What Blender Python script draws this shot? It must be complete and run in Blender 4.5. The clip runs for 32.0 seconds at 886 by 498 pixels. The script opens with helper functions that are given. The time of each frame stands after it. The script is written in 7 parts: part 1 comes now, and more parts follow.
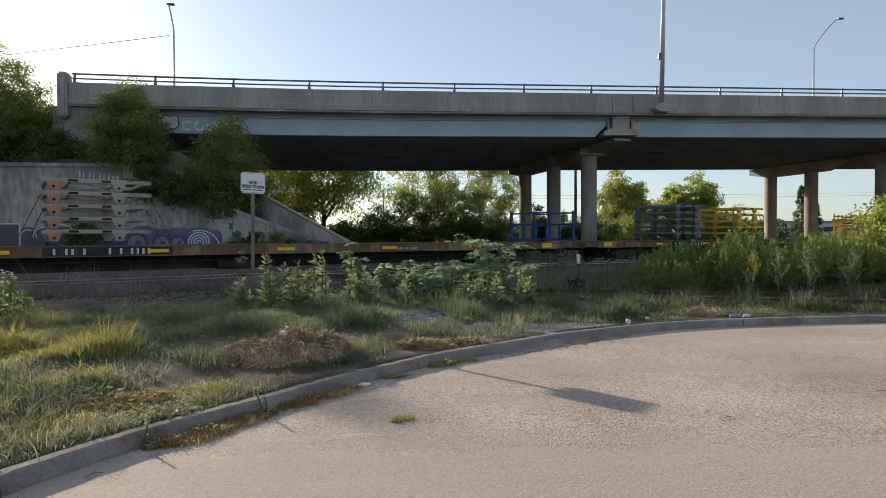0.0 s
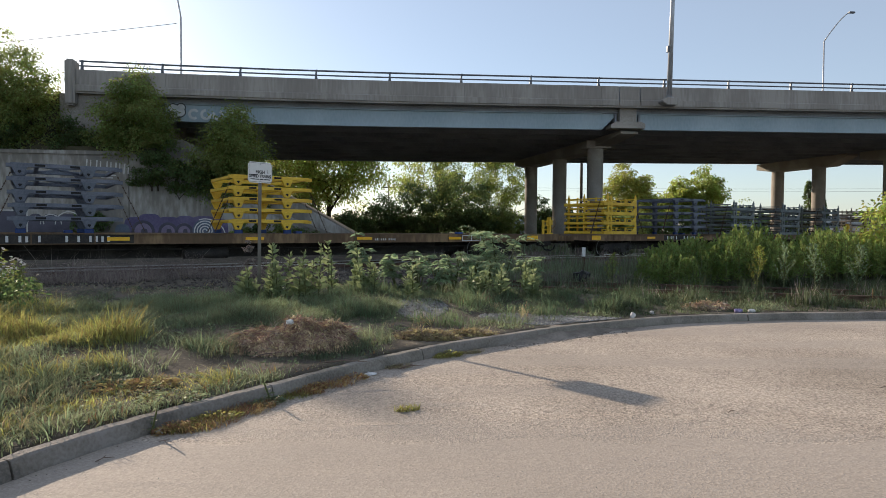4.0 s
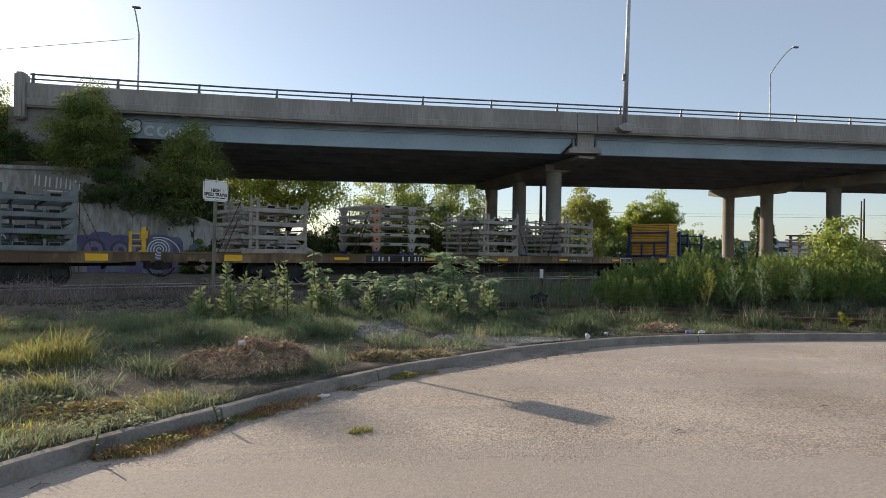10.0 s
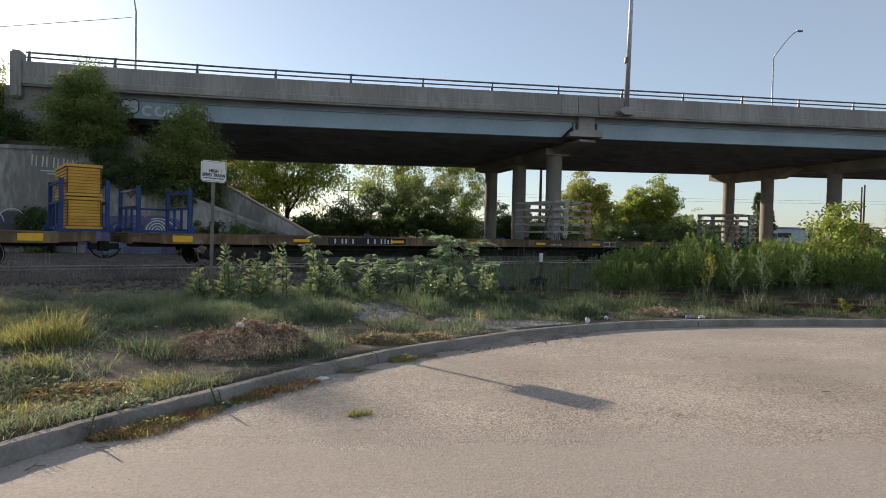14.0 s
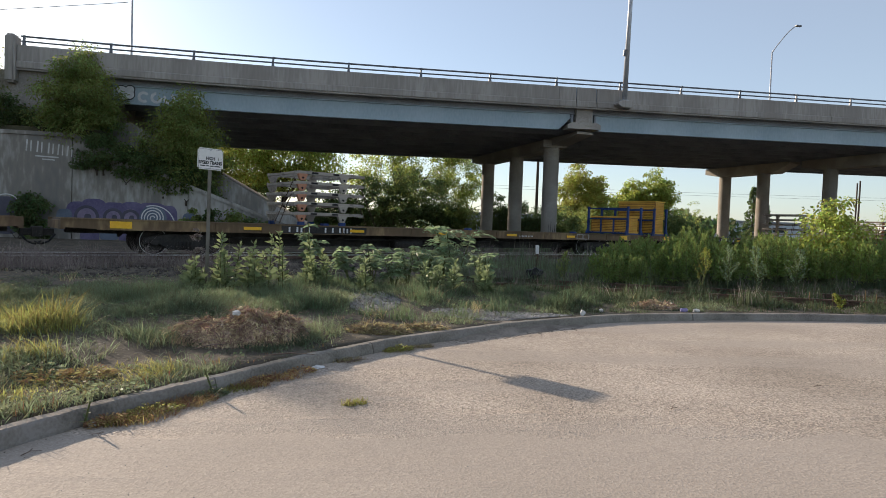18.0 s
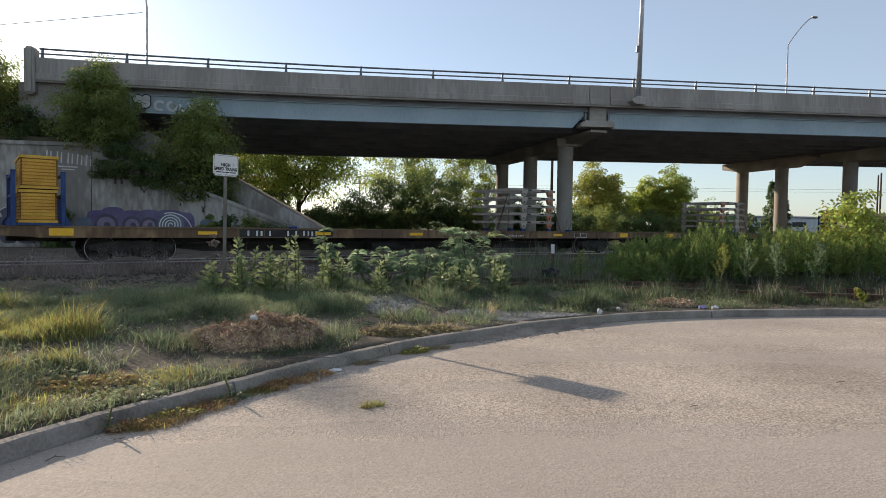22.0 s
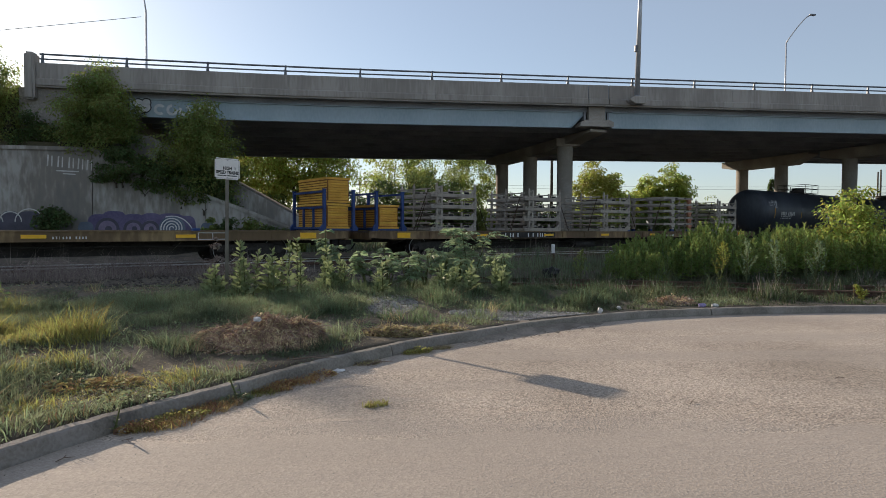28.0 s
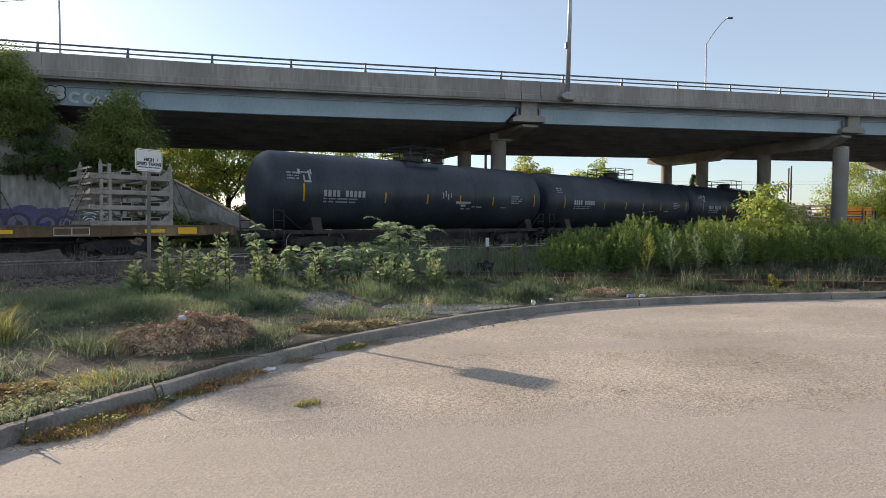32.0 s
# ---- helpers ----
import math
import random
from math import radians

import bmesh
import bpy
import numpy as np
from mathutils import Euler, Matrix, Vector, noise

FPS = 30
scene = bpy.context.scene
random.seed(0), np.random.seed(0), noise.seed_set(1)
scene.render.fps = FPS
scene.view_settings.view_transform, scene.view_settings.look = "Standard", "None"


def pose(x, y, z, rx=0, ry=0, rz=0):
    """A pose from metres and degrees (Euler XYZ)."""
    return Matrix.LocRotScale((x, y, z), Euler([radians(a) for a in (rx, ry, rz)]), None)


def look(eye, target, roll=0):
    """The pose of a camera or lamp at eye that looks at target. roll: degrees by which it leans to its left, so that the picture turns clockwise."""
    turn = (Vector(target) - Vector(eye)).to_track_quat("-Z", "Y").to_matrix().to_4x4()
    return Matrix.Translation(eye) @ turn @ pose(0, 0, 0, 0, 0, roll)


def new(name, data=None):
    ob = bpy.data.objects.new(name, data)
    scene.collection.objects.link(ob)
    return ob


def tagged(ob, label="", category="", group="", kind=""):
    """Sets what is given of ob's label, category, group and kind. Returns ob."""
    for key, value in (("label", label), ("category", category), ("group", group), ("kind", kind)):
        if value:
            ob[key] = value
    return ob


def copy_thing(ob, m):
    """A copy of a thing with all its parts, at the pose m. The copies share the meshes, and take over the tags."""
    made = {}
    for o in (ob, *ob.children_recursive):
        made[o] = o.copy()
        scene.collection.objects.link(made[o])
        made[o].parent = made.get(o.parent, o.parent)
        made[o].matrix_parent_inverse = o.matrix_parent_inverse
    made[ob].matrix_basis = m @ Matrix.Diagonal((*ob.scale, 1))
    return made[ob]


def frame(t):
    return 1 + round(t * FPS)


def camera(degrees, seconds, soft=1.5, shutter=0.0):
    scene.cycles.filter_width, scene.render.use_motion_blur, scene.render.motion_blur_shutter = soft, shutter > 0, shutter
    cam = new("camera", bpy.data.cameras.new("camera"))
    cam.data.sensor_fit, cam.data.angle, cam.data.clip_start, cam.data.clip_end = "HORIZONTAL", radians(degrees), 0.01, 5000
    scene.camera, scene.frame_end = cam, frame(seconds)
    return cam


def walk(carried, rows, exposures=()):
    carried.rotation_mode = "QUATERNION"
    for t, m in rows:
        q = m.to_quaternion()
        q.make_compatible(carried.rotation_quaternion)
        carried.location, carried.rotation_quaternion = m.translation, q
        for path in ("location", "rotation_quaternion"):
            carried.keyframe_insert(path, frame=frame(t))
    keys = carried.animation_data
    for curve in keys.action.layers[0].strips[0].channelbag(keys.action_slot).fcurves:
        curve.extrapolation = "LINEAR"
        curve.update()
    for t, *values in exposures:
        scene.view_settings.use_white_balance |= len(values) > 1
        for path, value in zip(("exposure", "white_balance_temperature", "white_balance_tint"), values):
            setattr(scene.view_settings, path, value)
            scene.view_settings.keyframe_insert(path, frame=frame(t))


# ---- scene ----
cam = camera(70.0, 32.0, 0.4)
# seconds, eye x, y, z, yaw to the left, pitch up, roll
PATH = [
    (0, 0.012, 0.033, 1.600, -1.28, -0.98, -0.25),
    (0.5, 0.008, 0.022, 1.595, -1.23, -1.15, -0.14),
    (1, 0.007, 0.019, 1.594, -1.19, -1.34, -0.00),
    (1.5, 0.002, 0.021, 1.595, -1.17, -1.46, 0.25),
    (2, 0.002, 0.018, 1.592, -1.13, -1.54, 0.24),
    (2.5, -0.001, 0.027, 1.593, -1.14, -1.61, 0.15),
    (4.5, -0.011, 0.003, 1.605, -0.50, -1.78, 0.76),
    (5, -0.006, 0.029, 1.605, 0.33, -1.73, 0.71),
    (5.5, 0.000, 0.011, 1.595, 0.48, -1.72, 0.50),
    (6, 0.002, 0.003, 1.599, 0.01, -1.89, 0.69),
    (6.5, 0.001, -0.004, 1.595, -0.11, -2.06, 0.58),
    (7, 0.008, 0.028, 1.592, -0.60, -2.20, 0.90),
    (7.5, 0.012, 0.047, 1.595, -3.08, -1.82, 1.67),
    (8, 0.026, 0.028, 1.597, -3.34, -1.13, 0.71),
    (8.5, 0.079, 0.024, 1.590, -4.23, -1.07, 1.06),
    (9, 0.104, 0.022, 1.595, -4.40, -1.06, -0.27),
    (9.5, 0.075, -0.003, 1.594, -4.63, 0.27, 0.55),
    (10, 0.050, -0.025, 1.600, -4.35, 0.19, 0.91),
    (10.5, 0.050, -0.010, 1.594, -4.34, -0.16, 0.88),
    (11, 0.045, 0.003, 1.596, -4.33, -0.68, 0.96),
    (11.5, 0.040, 0.025, 1.597, -4.30, -0.96, 1.22),
    (12, 0.038, 0.033, 1.596, -4.25, -1.07, 1.49),
    (12.5, 0.039, 0.051, 1.595, -4.30, -1.15, 1.53),
    (13, 0.033, 0.050, 1.589, -4.32, -1.14, 1.42),
    (13.5, 0.035, 0.052, 1.593, -4.38, -1.24, 1.36),
    (14, 0.040, 0.059, 1.589, -4.47, -1.31, 1.31),
    (14.5, 0.038, 0.060, 1.590, -4.78, -1.41, 1.45),
    (16.5, 0.027, 0.048, 1.592, -4.97, -1.92, 1.77),
    (17, 0.028, 0.047, 1.590, -4.91, -2.00, 1.85),
    (17.5, 0.029, 0.044, 1.593, -4.87, -2.10, 1.94),
    (18, 0.027, 0.054, 1.588, -4.87, -2.13, 2.02),
    (18.5, 0.028, 0.053, 1.587, -4.85, -2.15, 2.13),
    (19, 0.024, 0.038, 1.593, -4.60, -2.11, 2.18),
    (19.5, 0.022, 0.037, 1.589, -4.42, -2.07, 2.09),
    (20, 0.023, 0.046, 1.591, -4.30, -2.04, 2.12),
    (20.5, 0.024, 0.057, 1.590, -4.28, -1.95, 1.97),
    (21, 0.031, 0.062, 1.589, -4.27, -1.87, 1.71),
    (21.5, 0.033, 0.045, 1.592, -4.04, -1.92, 1.19),
    (22, 0.038, 0.049, 1.588, -3.46, -2.05, 0.88),
    (22.5, 0.024, 0.072, 1.605, -2.07, -2.21, 1.36),
    (23, 0.034, 0.079, 1.593, 0.89, -2.17, 0.21),
    (23.5, 0.025, 0.076, 1.601, 2.24, -2.18, 0.70),
    (24, 0.017, 0.084, 1.595, 1.85, -2.16, 0.88),
    (24.5, 0.032, 0.066, 1.606, -0.36, -1.85, 1.44),
    (25, 0.031, 0.055, 1.598, -2.48, -1.25, 1.68),
    (25.5, 0.033, 0.043, 1.595, -3.31, -1.21, 0.82),
    (27.5, 0.023, -0.042, 1.592, -3.51, -1.62, 0.01),
    (28, 0.028, -0.023, 1.591, -3.41, -1.98, 0.34),
    (28.5, 0.032, 0.005, 1.589, -3.54, -2.21, 0.28),
    (29, 0.054, 0.035, 1.579, -4.07, -2.42, 0.27),
    (29.5, 0.079, 0.060, 1.566, -6.65, -2.59, -0.17),
    (30, 0.072, 0.020, 1.590, -8.45, -2.85, -0.42),
    (30.5, 0.061, 0.026, 1.590, -8.89, -2.97, -0.36),
    (31, 0.063, 0.021, 1.591, -9.02, -2.90, -0.29),
    (31.5, 0.055, 0.029, 1.586, -9.15, -2.84, -0.14),
    (32, 0.047, 0.051, 1.584, -9.28, -2.49, 0.18),
]


def aim(x, y, z, yaw, pitch, roll):
    return pose(x, y, z, 0, 0, yaw) @ pose(0, 0, 0, 90 + pitch, 0, 0) @ pose(0, 0, 0, 0, 0, roll)


walk(cam, [(r[0], aim(*r[1:])) for r in PATH], [(0, 0.58, 6050, 7), (2, 0.48, 6050, 7), (5, 0.74, 6050, 7), (6, 0.70, 6050, 7), (7, 0.53, 6050, 7), (9, 0.78, 6050, 7), (10, 0.55, 6050, 7), (13, 0.48, 6050, 7), (14, 0.54, 6050, 7), (19, 0.74, 6050, 7), (21, 0.80, 6050, 7), (22, 0.68, 6050, 7), (23, 0.88, 6050, 7), (24, 0.96, 6050, 7), (25, 0.66, 6050, 7), (28, 0.46, 6050, 7), (29, 0.66, 6050, 7), (31, 0.78, 6050, 7), (32, 0.82, 6050, 7)])

# ---- light ----
SUN_AZ, SUN_EL = 42.2, 19.8            # degrees to the left of +y, above the horizon
world = bpy.data.worlds.new("sky")
scene.world = world
world.use_nodes = True
wn, wl = world.node_tree.nodes, world.node_tree.links
sky = wn.new("ShaderNodeTexSky")
sky.sky_type, sky.sun_disc = "NISHITA", False
sky.sun_elevation, sky.sun_rotation = radians(SUN_EL), radians(-SUN_AZ)
sky.air_density, sky.dust_density, sky.ozone_density = 1.0, 1.2, 1.5
sky.altitude = 700
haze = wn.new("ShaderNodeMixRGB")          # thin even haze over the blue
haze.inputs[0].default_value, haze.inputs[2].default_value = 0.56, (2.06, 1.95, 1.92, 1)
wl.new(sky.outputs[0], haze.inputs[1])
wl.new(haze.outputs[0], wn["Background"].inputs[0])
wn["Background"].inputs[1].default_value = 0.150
sun = new("sun", bpy.data.lights.new("sun", "SUN"))
sun.data.energy, sun.data.angle, sun.data.color = 4.5, radians(0.6), (1.0, 0.78, 0.58)
sun.matrix_world = look((-math.sin(radians(SUN_AZ)) * 90, math.cos(radians(SUN_AZ)) * 90, math.tan(radians(SUN_EL)) * 90), (0, 0, 0))


# ---- materials ----
def mat(name, a, b, scale=4.0, rough=0.8, metal=0.0, bump=0.0, fine=60.0, c=None, patch=0.6, stretch=(1, 1, 1), island=0.0, thru=0.0, spec=0.4, object_random=0.0):
    """Two colours mixed by noise at two scales, a third in patches, fine relief; thru: light that passes through leaves."""
    m = bpy.data.materials.new(name)
    m.use_nodes = True
    n, l = m.node_tree.nodes, m.node_tree.links
    p = n["Principled BSDF"]
    tc, mp = n.new("ShaderNodeTexCoord"), n.new("ShaderNodeMapping")
    mp.inputs["Scale"].default_value = stretch
    l.new(tc.outputs["Object"], mp.inputs["Vector"])
    big, small = n.new("ShaderNodeTexNoise"), n.new("ShaderNodeTexNoise")
    big.inputs["Scale"].default_value, big.inputs["Detail"].default_value = scale, 5
    small.inputs["Scale"].default_value, small.inputs["Detail"].default_value = fine, 3
    for tex in (big, small):
        l.new(mp.outputs[0], tex.inputs["Vector"])
    mix = n.new("ShaderNodeMath")
    mix.operation = "ADD"
    half = n.new("ShaderNodeMath")
    half.operation, half.inputs[1].default_value = "MULTIPLY_ADD", 0.55
    half.inputs[2].default_value = -0.27
    l.new(small.outputs["Fac"], half.inputs[0])
    l.new(big.outputs["Fac"], mix.inputs[0])
    l.new(half.outputs[0], mix.inputs[1])
    ramp = n.new("ShaderNodeValToRGB")
    ramp.color_ramp.elements[0].position, ramp.color_ramp.elements[1].position = 0.3, 0.7
    ramp.color_ramp.elements[0].color, ramp.color_ramp.elements[1].color = (*a, 1), (*b, 1)
    if c:
        e = ramp.color_ramp.elements.new(patch)
        e.color = (*c, 1)
        ramp.color_ramp.elements[-1].position = min(0.95, patch + 0.18)
    l.new(mix.outputs[0], ramp.inputs[0])
    colour = ramp.outputs[0]
    if island or object_random:
        src = n.new("ShaderNodeNewGeometry").outputs["Random Per Island"] if island else n.new("ShaderNodeObjectInfo").outputs["Random"]
        amount = island or object_random
        hsv, ma, mb = n.new("ShaderNodeHueSaturation"), n.new("ShaderNodeMath"), n.new("ShaderNodeMath")
        ma.operation = mb.operation = "MULTIPLY_ADD"
        ma.inputs[1].default_value, ma.inputs[2].default_value = amount, 1 - amount / 2
        mb.inputs[1].default_value, mb.inputs[2].default_value = amount * 0.12, 0.5 - amount * 0.06
        l.new(src, ma.inputs[0]), l.new(src, mb.inputs[0])
        l.new(ma.outputs[0], hsv.inputs["Value"]), l.new(mb.outputs[0], hsv.inputs["Hue"])
        l.new(colour, hsv.inputs["Color"])
        colour = hsv.outputs[0]
    l.new(colour, p.inputs["Base Color"])
    p.inputs["Roughness"].default_value, p.inputs["Metallic"].default_value = rough, metal
    p.inputs["Specular IOR Level"].default_value = spec
    if bump:
        bp = n.new("ShaderNodeBump")
        bp.inputs["Strength"].default_value, bp.inputs["Distance"].default_value = bump, 0.02
        l.new(mix.outputs[0], bp.inputs["Height"])
        l.new(bp.outputs[0], p.inputs["Normal"])
    if thru:
        tr, ms = n.new("ShaderNodeBsdfTranslucent"), n.new("ShaderNodeMixShader")
        ms.inputs[0].default_value = thru
        l.new(colour, tr.inputs["Color"])
        l.new(p.outputs[0], ms.inputs[1]), l.new(tr.outputs[0], ms.inputs[2])
        l.new(ms.outputs[0], n["Material Output"].inputs[0])
    return m


def glow_free(name, colour, rough=0.5, metal=0.0):
    return mat(name, tuple(v * 0.85 for v in colour), colour, 6, rough, metal)



M_SOIL = mat("dry_soil", (0.045, 0.038, 0.029), (0.135, 0.112, 0.082), 1.9, 0.95, 0, 1.0, 26, c=(0.085, 0.072, 0.05), patch=0.5)
M_KERB = mat("kerb_concrete", (0.12, 0.109, 0.094), (0.27, 0.248, 0.222), 2.2, 0.9, 0, 0.7, 40, c=(0.21, 0.19, 0.16), patch=0.5, object_random=0.2)
M_CONC = mat("weathered_concrete", (0.26, 0.235, 0.205), (0.43, 0.395, 0.35), 0.5, 0.9, 0, 0.25, 18, c=(0.29, 0.265, 0.23), patch=0.5)
M_PARA = mat("parapet_concrete", (0.27, 0.245, 0.22), (0.39, 0.36, 0.325), 0.6, 0.9, 0, 0.3, 8, stretch=(1, 1, 0.12), c=(0.30, 0.275, 0.245), patch=0.45)
M_WALL = mat("stained_wall_concrete", (0.18, 0.17, 0.155), (0.40, 0.38, 0.345), 0.45, 0.92, 0, 0.3, 5, stretch=(1, 1, 0.3), c=(0.23, 0.21, 0.18), patch=0.5)
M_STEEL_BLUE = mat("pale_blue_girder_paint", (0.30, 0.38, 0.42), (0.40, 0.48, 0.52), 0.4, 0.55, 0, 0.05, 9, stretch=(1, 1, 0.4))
# darker copy of the girder paint; shade under the deck is in its colour
M_UNDER = mat("shade_toned_girder_paint", (0.19, 0.205, 0.225), (0.31, 0.33, 0.355), 0.5, 0.8, 0, 0.1, 10)
M_RAILING = mat("painted_railing", (0.10, 0.11, 0.13), (0.17, 0.18, 0.20), 3, 0.5, 0.3)
M_GALV = mat("galvanised_steel", (0.36, 0.37, 0.39), (0.52, 0.53, 0.55), 3, 0.5, 0.45, 0.05, 40)
M_BALLAST = mat("ballast", (0.035, 0.03, 0.026), (0.105, 0.09, 0.078), 2.0, 0.95, 0, 1.0, 22)
M_RAIL = mat("rusty_rail", (0.07, 0.04, 0.028), (0.16, 0.10, 0.07), 5, 0.7, 0.3, 0.2, 30)
M_RAILTOP = mat("polished_glint_rail_head", (0.45, 0.43, 0.41), (0.62, 0.60, 0.58), 5, 0.3, 0.9)
M_TIE = mat("old_timber_tie", (0.035, 0.028, 0.022), (0.10, 0.085, 0.07), 3, 0.95, 0, 0.6, 30, stretch=(1, 6, 1))


def road_surface():
    """Bleached aggregate: coarse stones, sand drifts, darker worn patches and faint tyre lines."""
    m = mat("worn_concrete_road", (0.29, 0.25, 0.205), (0.45, 0.395, 0.335), 0.5, 0.88, 0, 0.0, 60, c=(0.37, 0.322, 0.27), patch=0.5)
    n, l = m.node_tree.nodes, m.node_tree.links
    p = n["Principled BSDF"]
    tc = n.new("ShaderNodeTexCoord")
    vor = n.new("ShaderNodeTexVoronoi")
    vor.inputs["Scale"].default_value = 66
    grit = n.new("ShaderNodeTexNoise")
    grit.inputs["Scale"].default_value, grit.inputs["Detail"].default_value = 38, 7
    drift = n.new("ShaderNodeTexNoise")
    drift.inputs["Scale"].default_value, drift.inputs["Detail"].default_value = 0.55, 6
    tilt = n.new("ShaderNodeMapping")
    tilt.inputs["Rotation"].default_value, tilt.inputs["Scale"].default_value = (0, 0, radians(-8)), (0.30, 2.1, 1)
    l.new(tc.outputs["Object"], tilt.inputs[0])
    l.new(tilt.outputs[0], drift.inputs["Vector"])
    for tex in (vor, grit):
        l.new(tc.outputs["Object"], tex.inputs["Vector"])
    cell = n.new("ShaderNodeValToRGB")
    cell.color_ramp.elements[0].color, cell.color_ramp.elements[1].color = (0.30, 0.28, 0.26, 1), (1.66, 1.63, 1.58, 1)
    l.new(vor.outputs["Color"], cell.inputs[0])
    sand = n.new("ShaderNodeValToRGB")
    sand.color_ramp.elements[0].position, sand.color_ramp.elements[1].position = 0.44, 0.60
    l.new(drift.outputs["Fac"], sand.inputs[0])
    mul = n.new("ShaderNodeMixRGB")
    mul.blend_type, mul.inputs[0].default_value = "MULTIPLY", 0.8
    old = p.inputs["Base Color"].links[0].from_socket
    l.new(old, mul.inputs[1]), l.new(cell.outputs[0], mul.inputs[2])
    cover = n.new("ShaderNodeMixRGB")
    cover.inputs[2].default_value = (0.35, 0.308, 0.262, 1)
    part_ = n.new("ShaderNodeMath")
    part_.operation, part_.inputs[1].default_value = "MULTIPLY", 0.58
    apart_, edge, near = n.new("ShaderNodeSeparateXYZ"), n.new("ShaderNodeMath"), n.new("ShaderNodeMath")
    l.new(tc.outputs["Object"], apart_.inputs[0])
    wob = n.new("ShaderNodeTexNoise")
    wob.inputs["Scale"].default_value = 1.1
    l.new(tc.outputs["Object"], wob.inputs["Vector"])
    edge.operation, edge.inputs[1].default_value = "MULTIPLY_ADD", 0.9
    l.new(wob.outputs["Fac"], edge.inputs[0])
    flip = n.new("ShaderNodeMath")
    flip.operation, flip.inputs[0].default_value = "SUBTRACT", 4.35
    l.new(apart_.outputs[1], flip.inputs[1]), l.new(flip.outputs[0], edge.inputs[2])
    near.operation, near.inputs[1].default_value, near.use_clamp = "MULTIPLY", 14.0, True
    l.new(edge.outputs[0], near.inputs[0])
    most = n.new("ShaderNodeMath")
    most.operation = "MAXIMUM"
    smooth = n.new("ShaderNodeMath")
    smooth.operation, smooth.inputs[1].default_value = "MULTIPLY", 0.7
    l.new(near.outputs[0], smooth.inputs[0])
    l.new(sand.outputs[0], part_.inputs[0])
    l.new(part_.outputs[0], most.inputs[0]), l.new(smooth.outputs[0], most.inputs[1])
    l.new(most.outputs[0], cover.inputs[0])
    l.new(mul.outputs[0], cover.inputs[1])
    l.new(cover.outputs[0], p.inputs["Base Color"])
    add = n.new("ShaderNodeMath")
    add.operation = "ADD"
    pits = n.new("ShaderNodeMath")
    pits.operation, pits.inputs[1].default_value = "MULTIPLY", 0.55
    l.new(vor.outputs["Distance"], pits.inputs[0])
    l.new(pits.outputs[0], add.inputs[0]), l.new(grit.outputs["Fac"], add.inputs[1])
    drift, lay, swell = n.new("ShaderNodeTexNoise"), n.new("ShaderNodeMapping"), n.new("ShaderNodeMath")   # low ripples of drifted sand
    lay.inputs["Scale"].default_value, lay.inputs["Rotation"].default_value = (0.55, 2.6, 1), (0, 0, radians(18))
    drift.inputs["Scale"].default_value, drift.inputs["Detail"].default_value, drift.inputs["Distortion"].default_value = 1.2, 4, 0.6
    l.new(tc.outputs["Object"], lay.inputs["Vector"]), l.new(lay.outputs[0], drift.inputs["Vector"])
    swell.operation, swell.inputs[1].default_value = "MULTIPLY_ADD", 3.2
    l.new(drift.outputs["Fac"], swell.inputs[0]), l.new(add.outputs[0], swell.inputs[2])
    worn_ = n.new("ShaderNodeMath")
    worn_.operation, worn_.inputs[1].default_value, worn_.inputs[2].default_value = "MULTIPLY_ADD", -0.5, 0.85
    l.new(near.outputs[0], worn_.inputs[0])
    bump = n.new("ShaderNodeBump")
    bump.inputs["Strength"].default_value, bump.inputs["Distance"].default_value = 0.75, 0.010
    l.new(worn_.outputs[0], bump.inputs["Strength"])
    l.new(swell.outputs[0], bump.inputs["Height"]), l.new(bump.outputs[0], p.inputs["Normal"])
    return m


M_ROAD = road_surface()


# ---- building helpers ----
def bx(bm, x0, x1, y0, y1, z0, z1):
    v = [bm.verts.new(p) for p in ((x0, y0, z0), (x1, y0, z0), (x1, y1, z0), (x0, y1, z0), (x0, y0, z1), (x1, y0, z1), (x1, y1, z1), (x0, y1, z1))]
    for f in ((3, 2, 1, 0), (4, 5, 6, 7), (0, 1, 5, 4), (1, 2, 6, 5), (2, 3, 7, 6), (3, 0, 4, 7)):
        bm.faces.new([v[i] for i in f])
    return bm


def rod(bm, p, q, r0, r1=None, n=8, caps=True):
    """A round, tapered bar from p to q."""
    r1 = r0 if r1 is None else r1
    p, q = Vector(p), Vector(q)
    turn = (q - p).to_track_quat("Z", "Y").to_matrix()
    a = [bm.verts.new(p + turn @ Vector((math.cos(k * math.tau / n) * r0, math.sin(k * math.tau / n) * r0, 0))) for k in range(n)]
    b = [bm.verts.new(q + turn @ Vector((math.cos(k * math.tau / n) * r1, math.sin(k * math.tau / n) * r1, 0))) for k in range(n)]
    for k in range(n):
        f = bm.faces.new((a[k], a[(k + 1) % n], b[(k + 1) % n], b[k]))
        f.smooth = n > 6
    if caps:
        bm.faces.new(a[::-1]), bm.faces.new(b)
    return bm


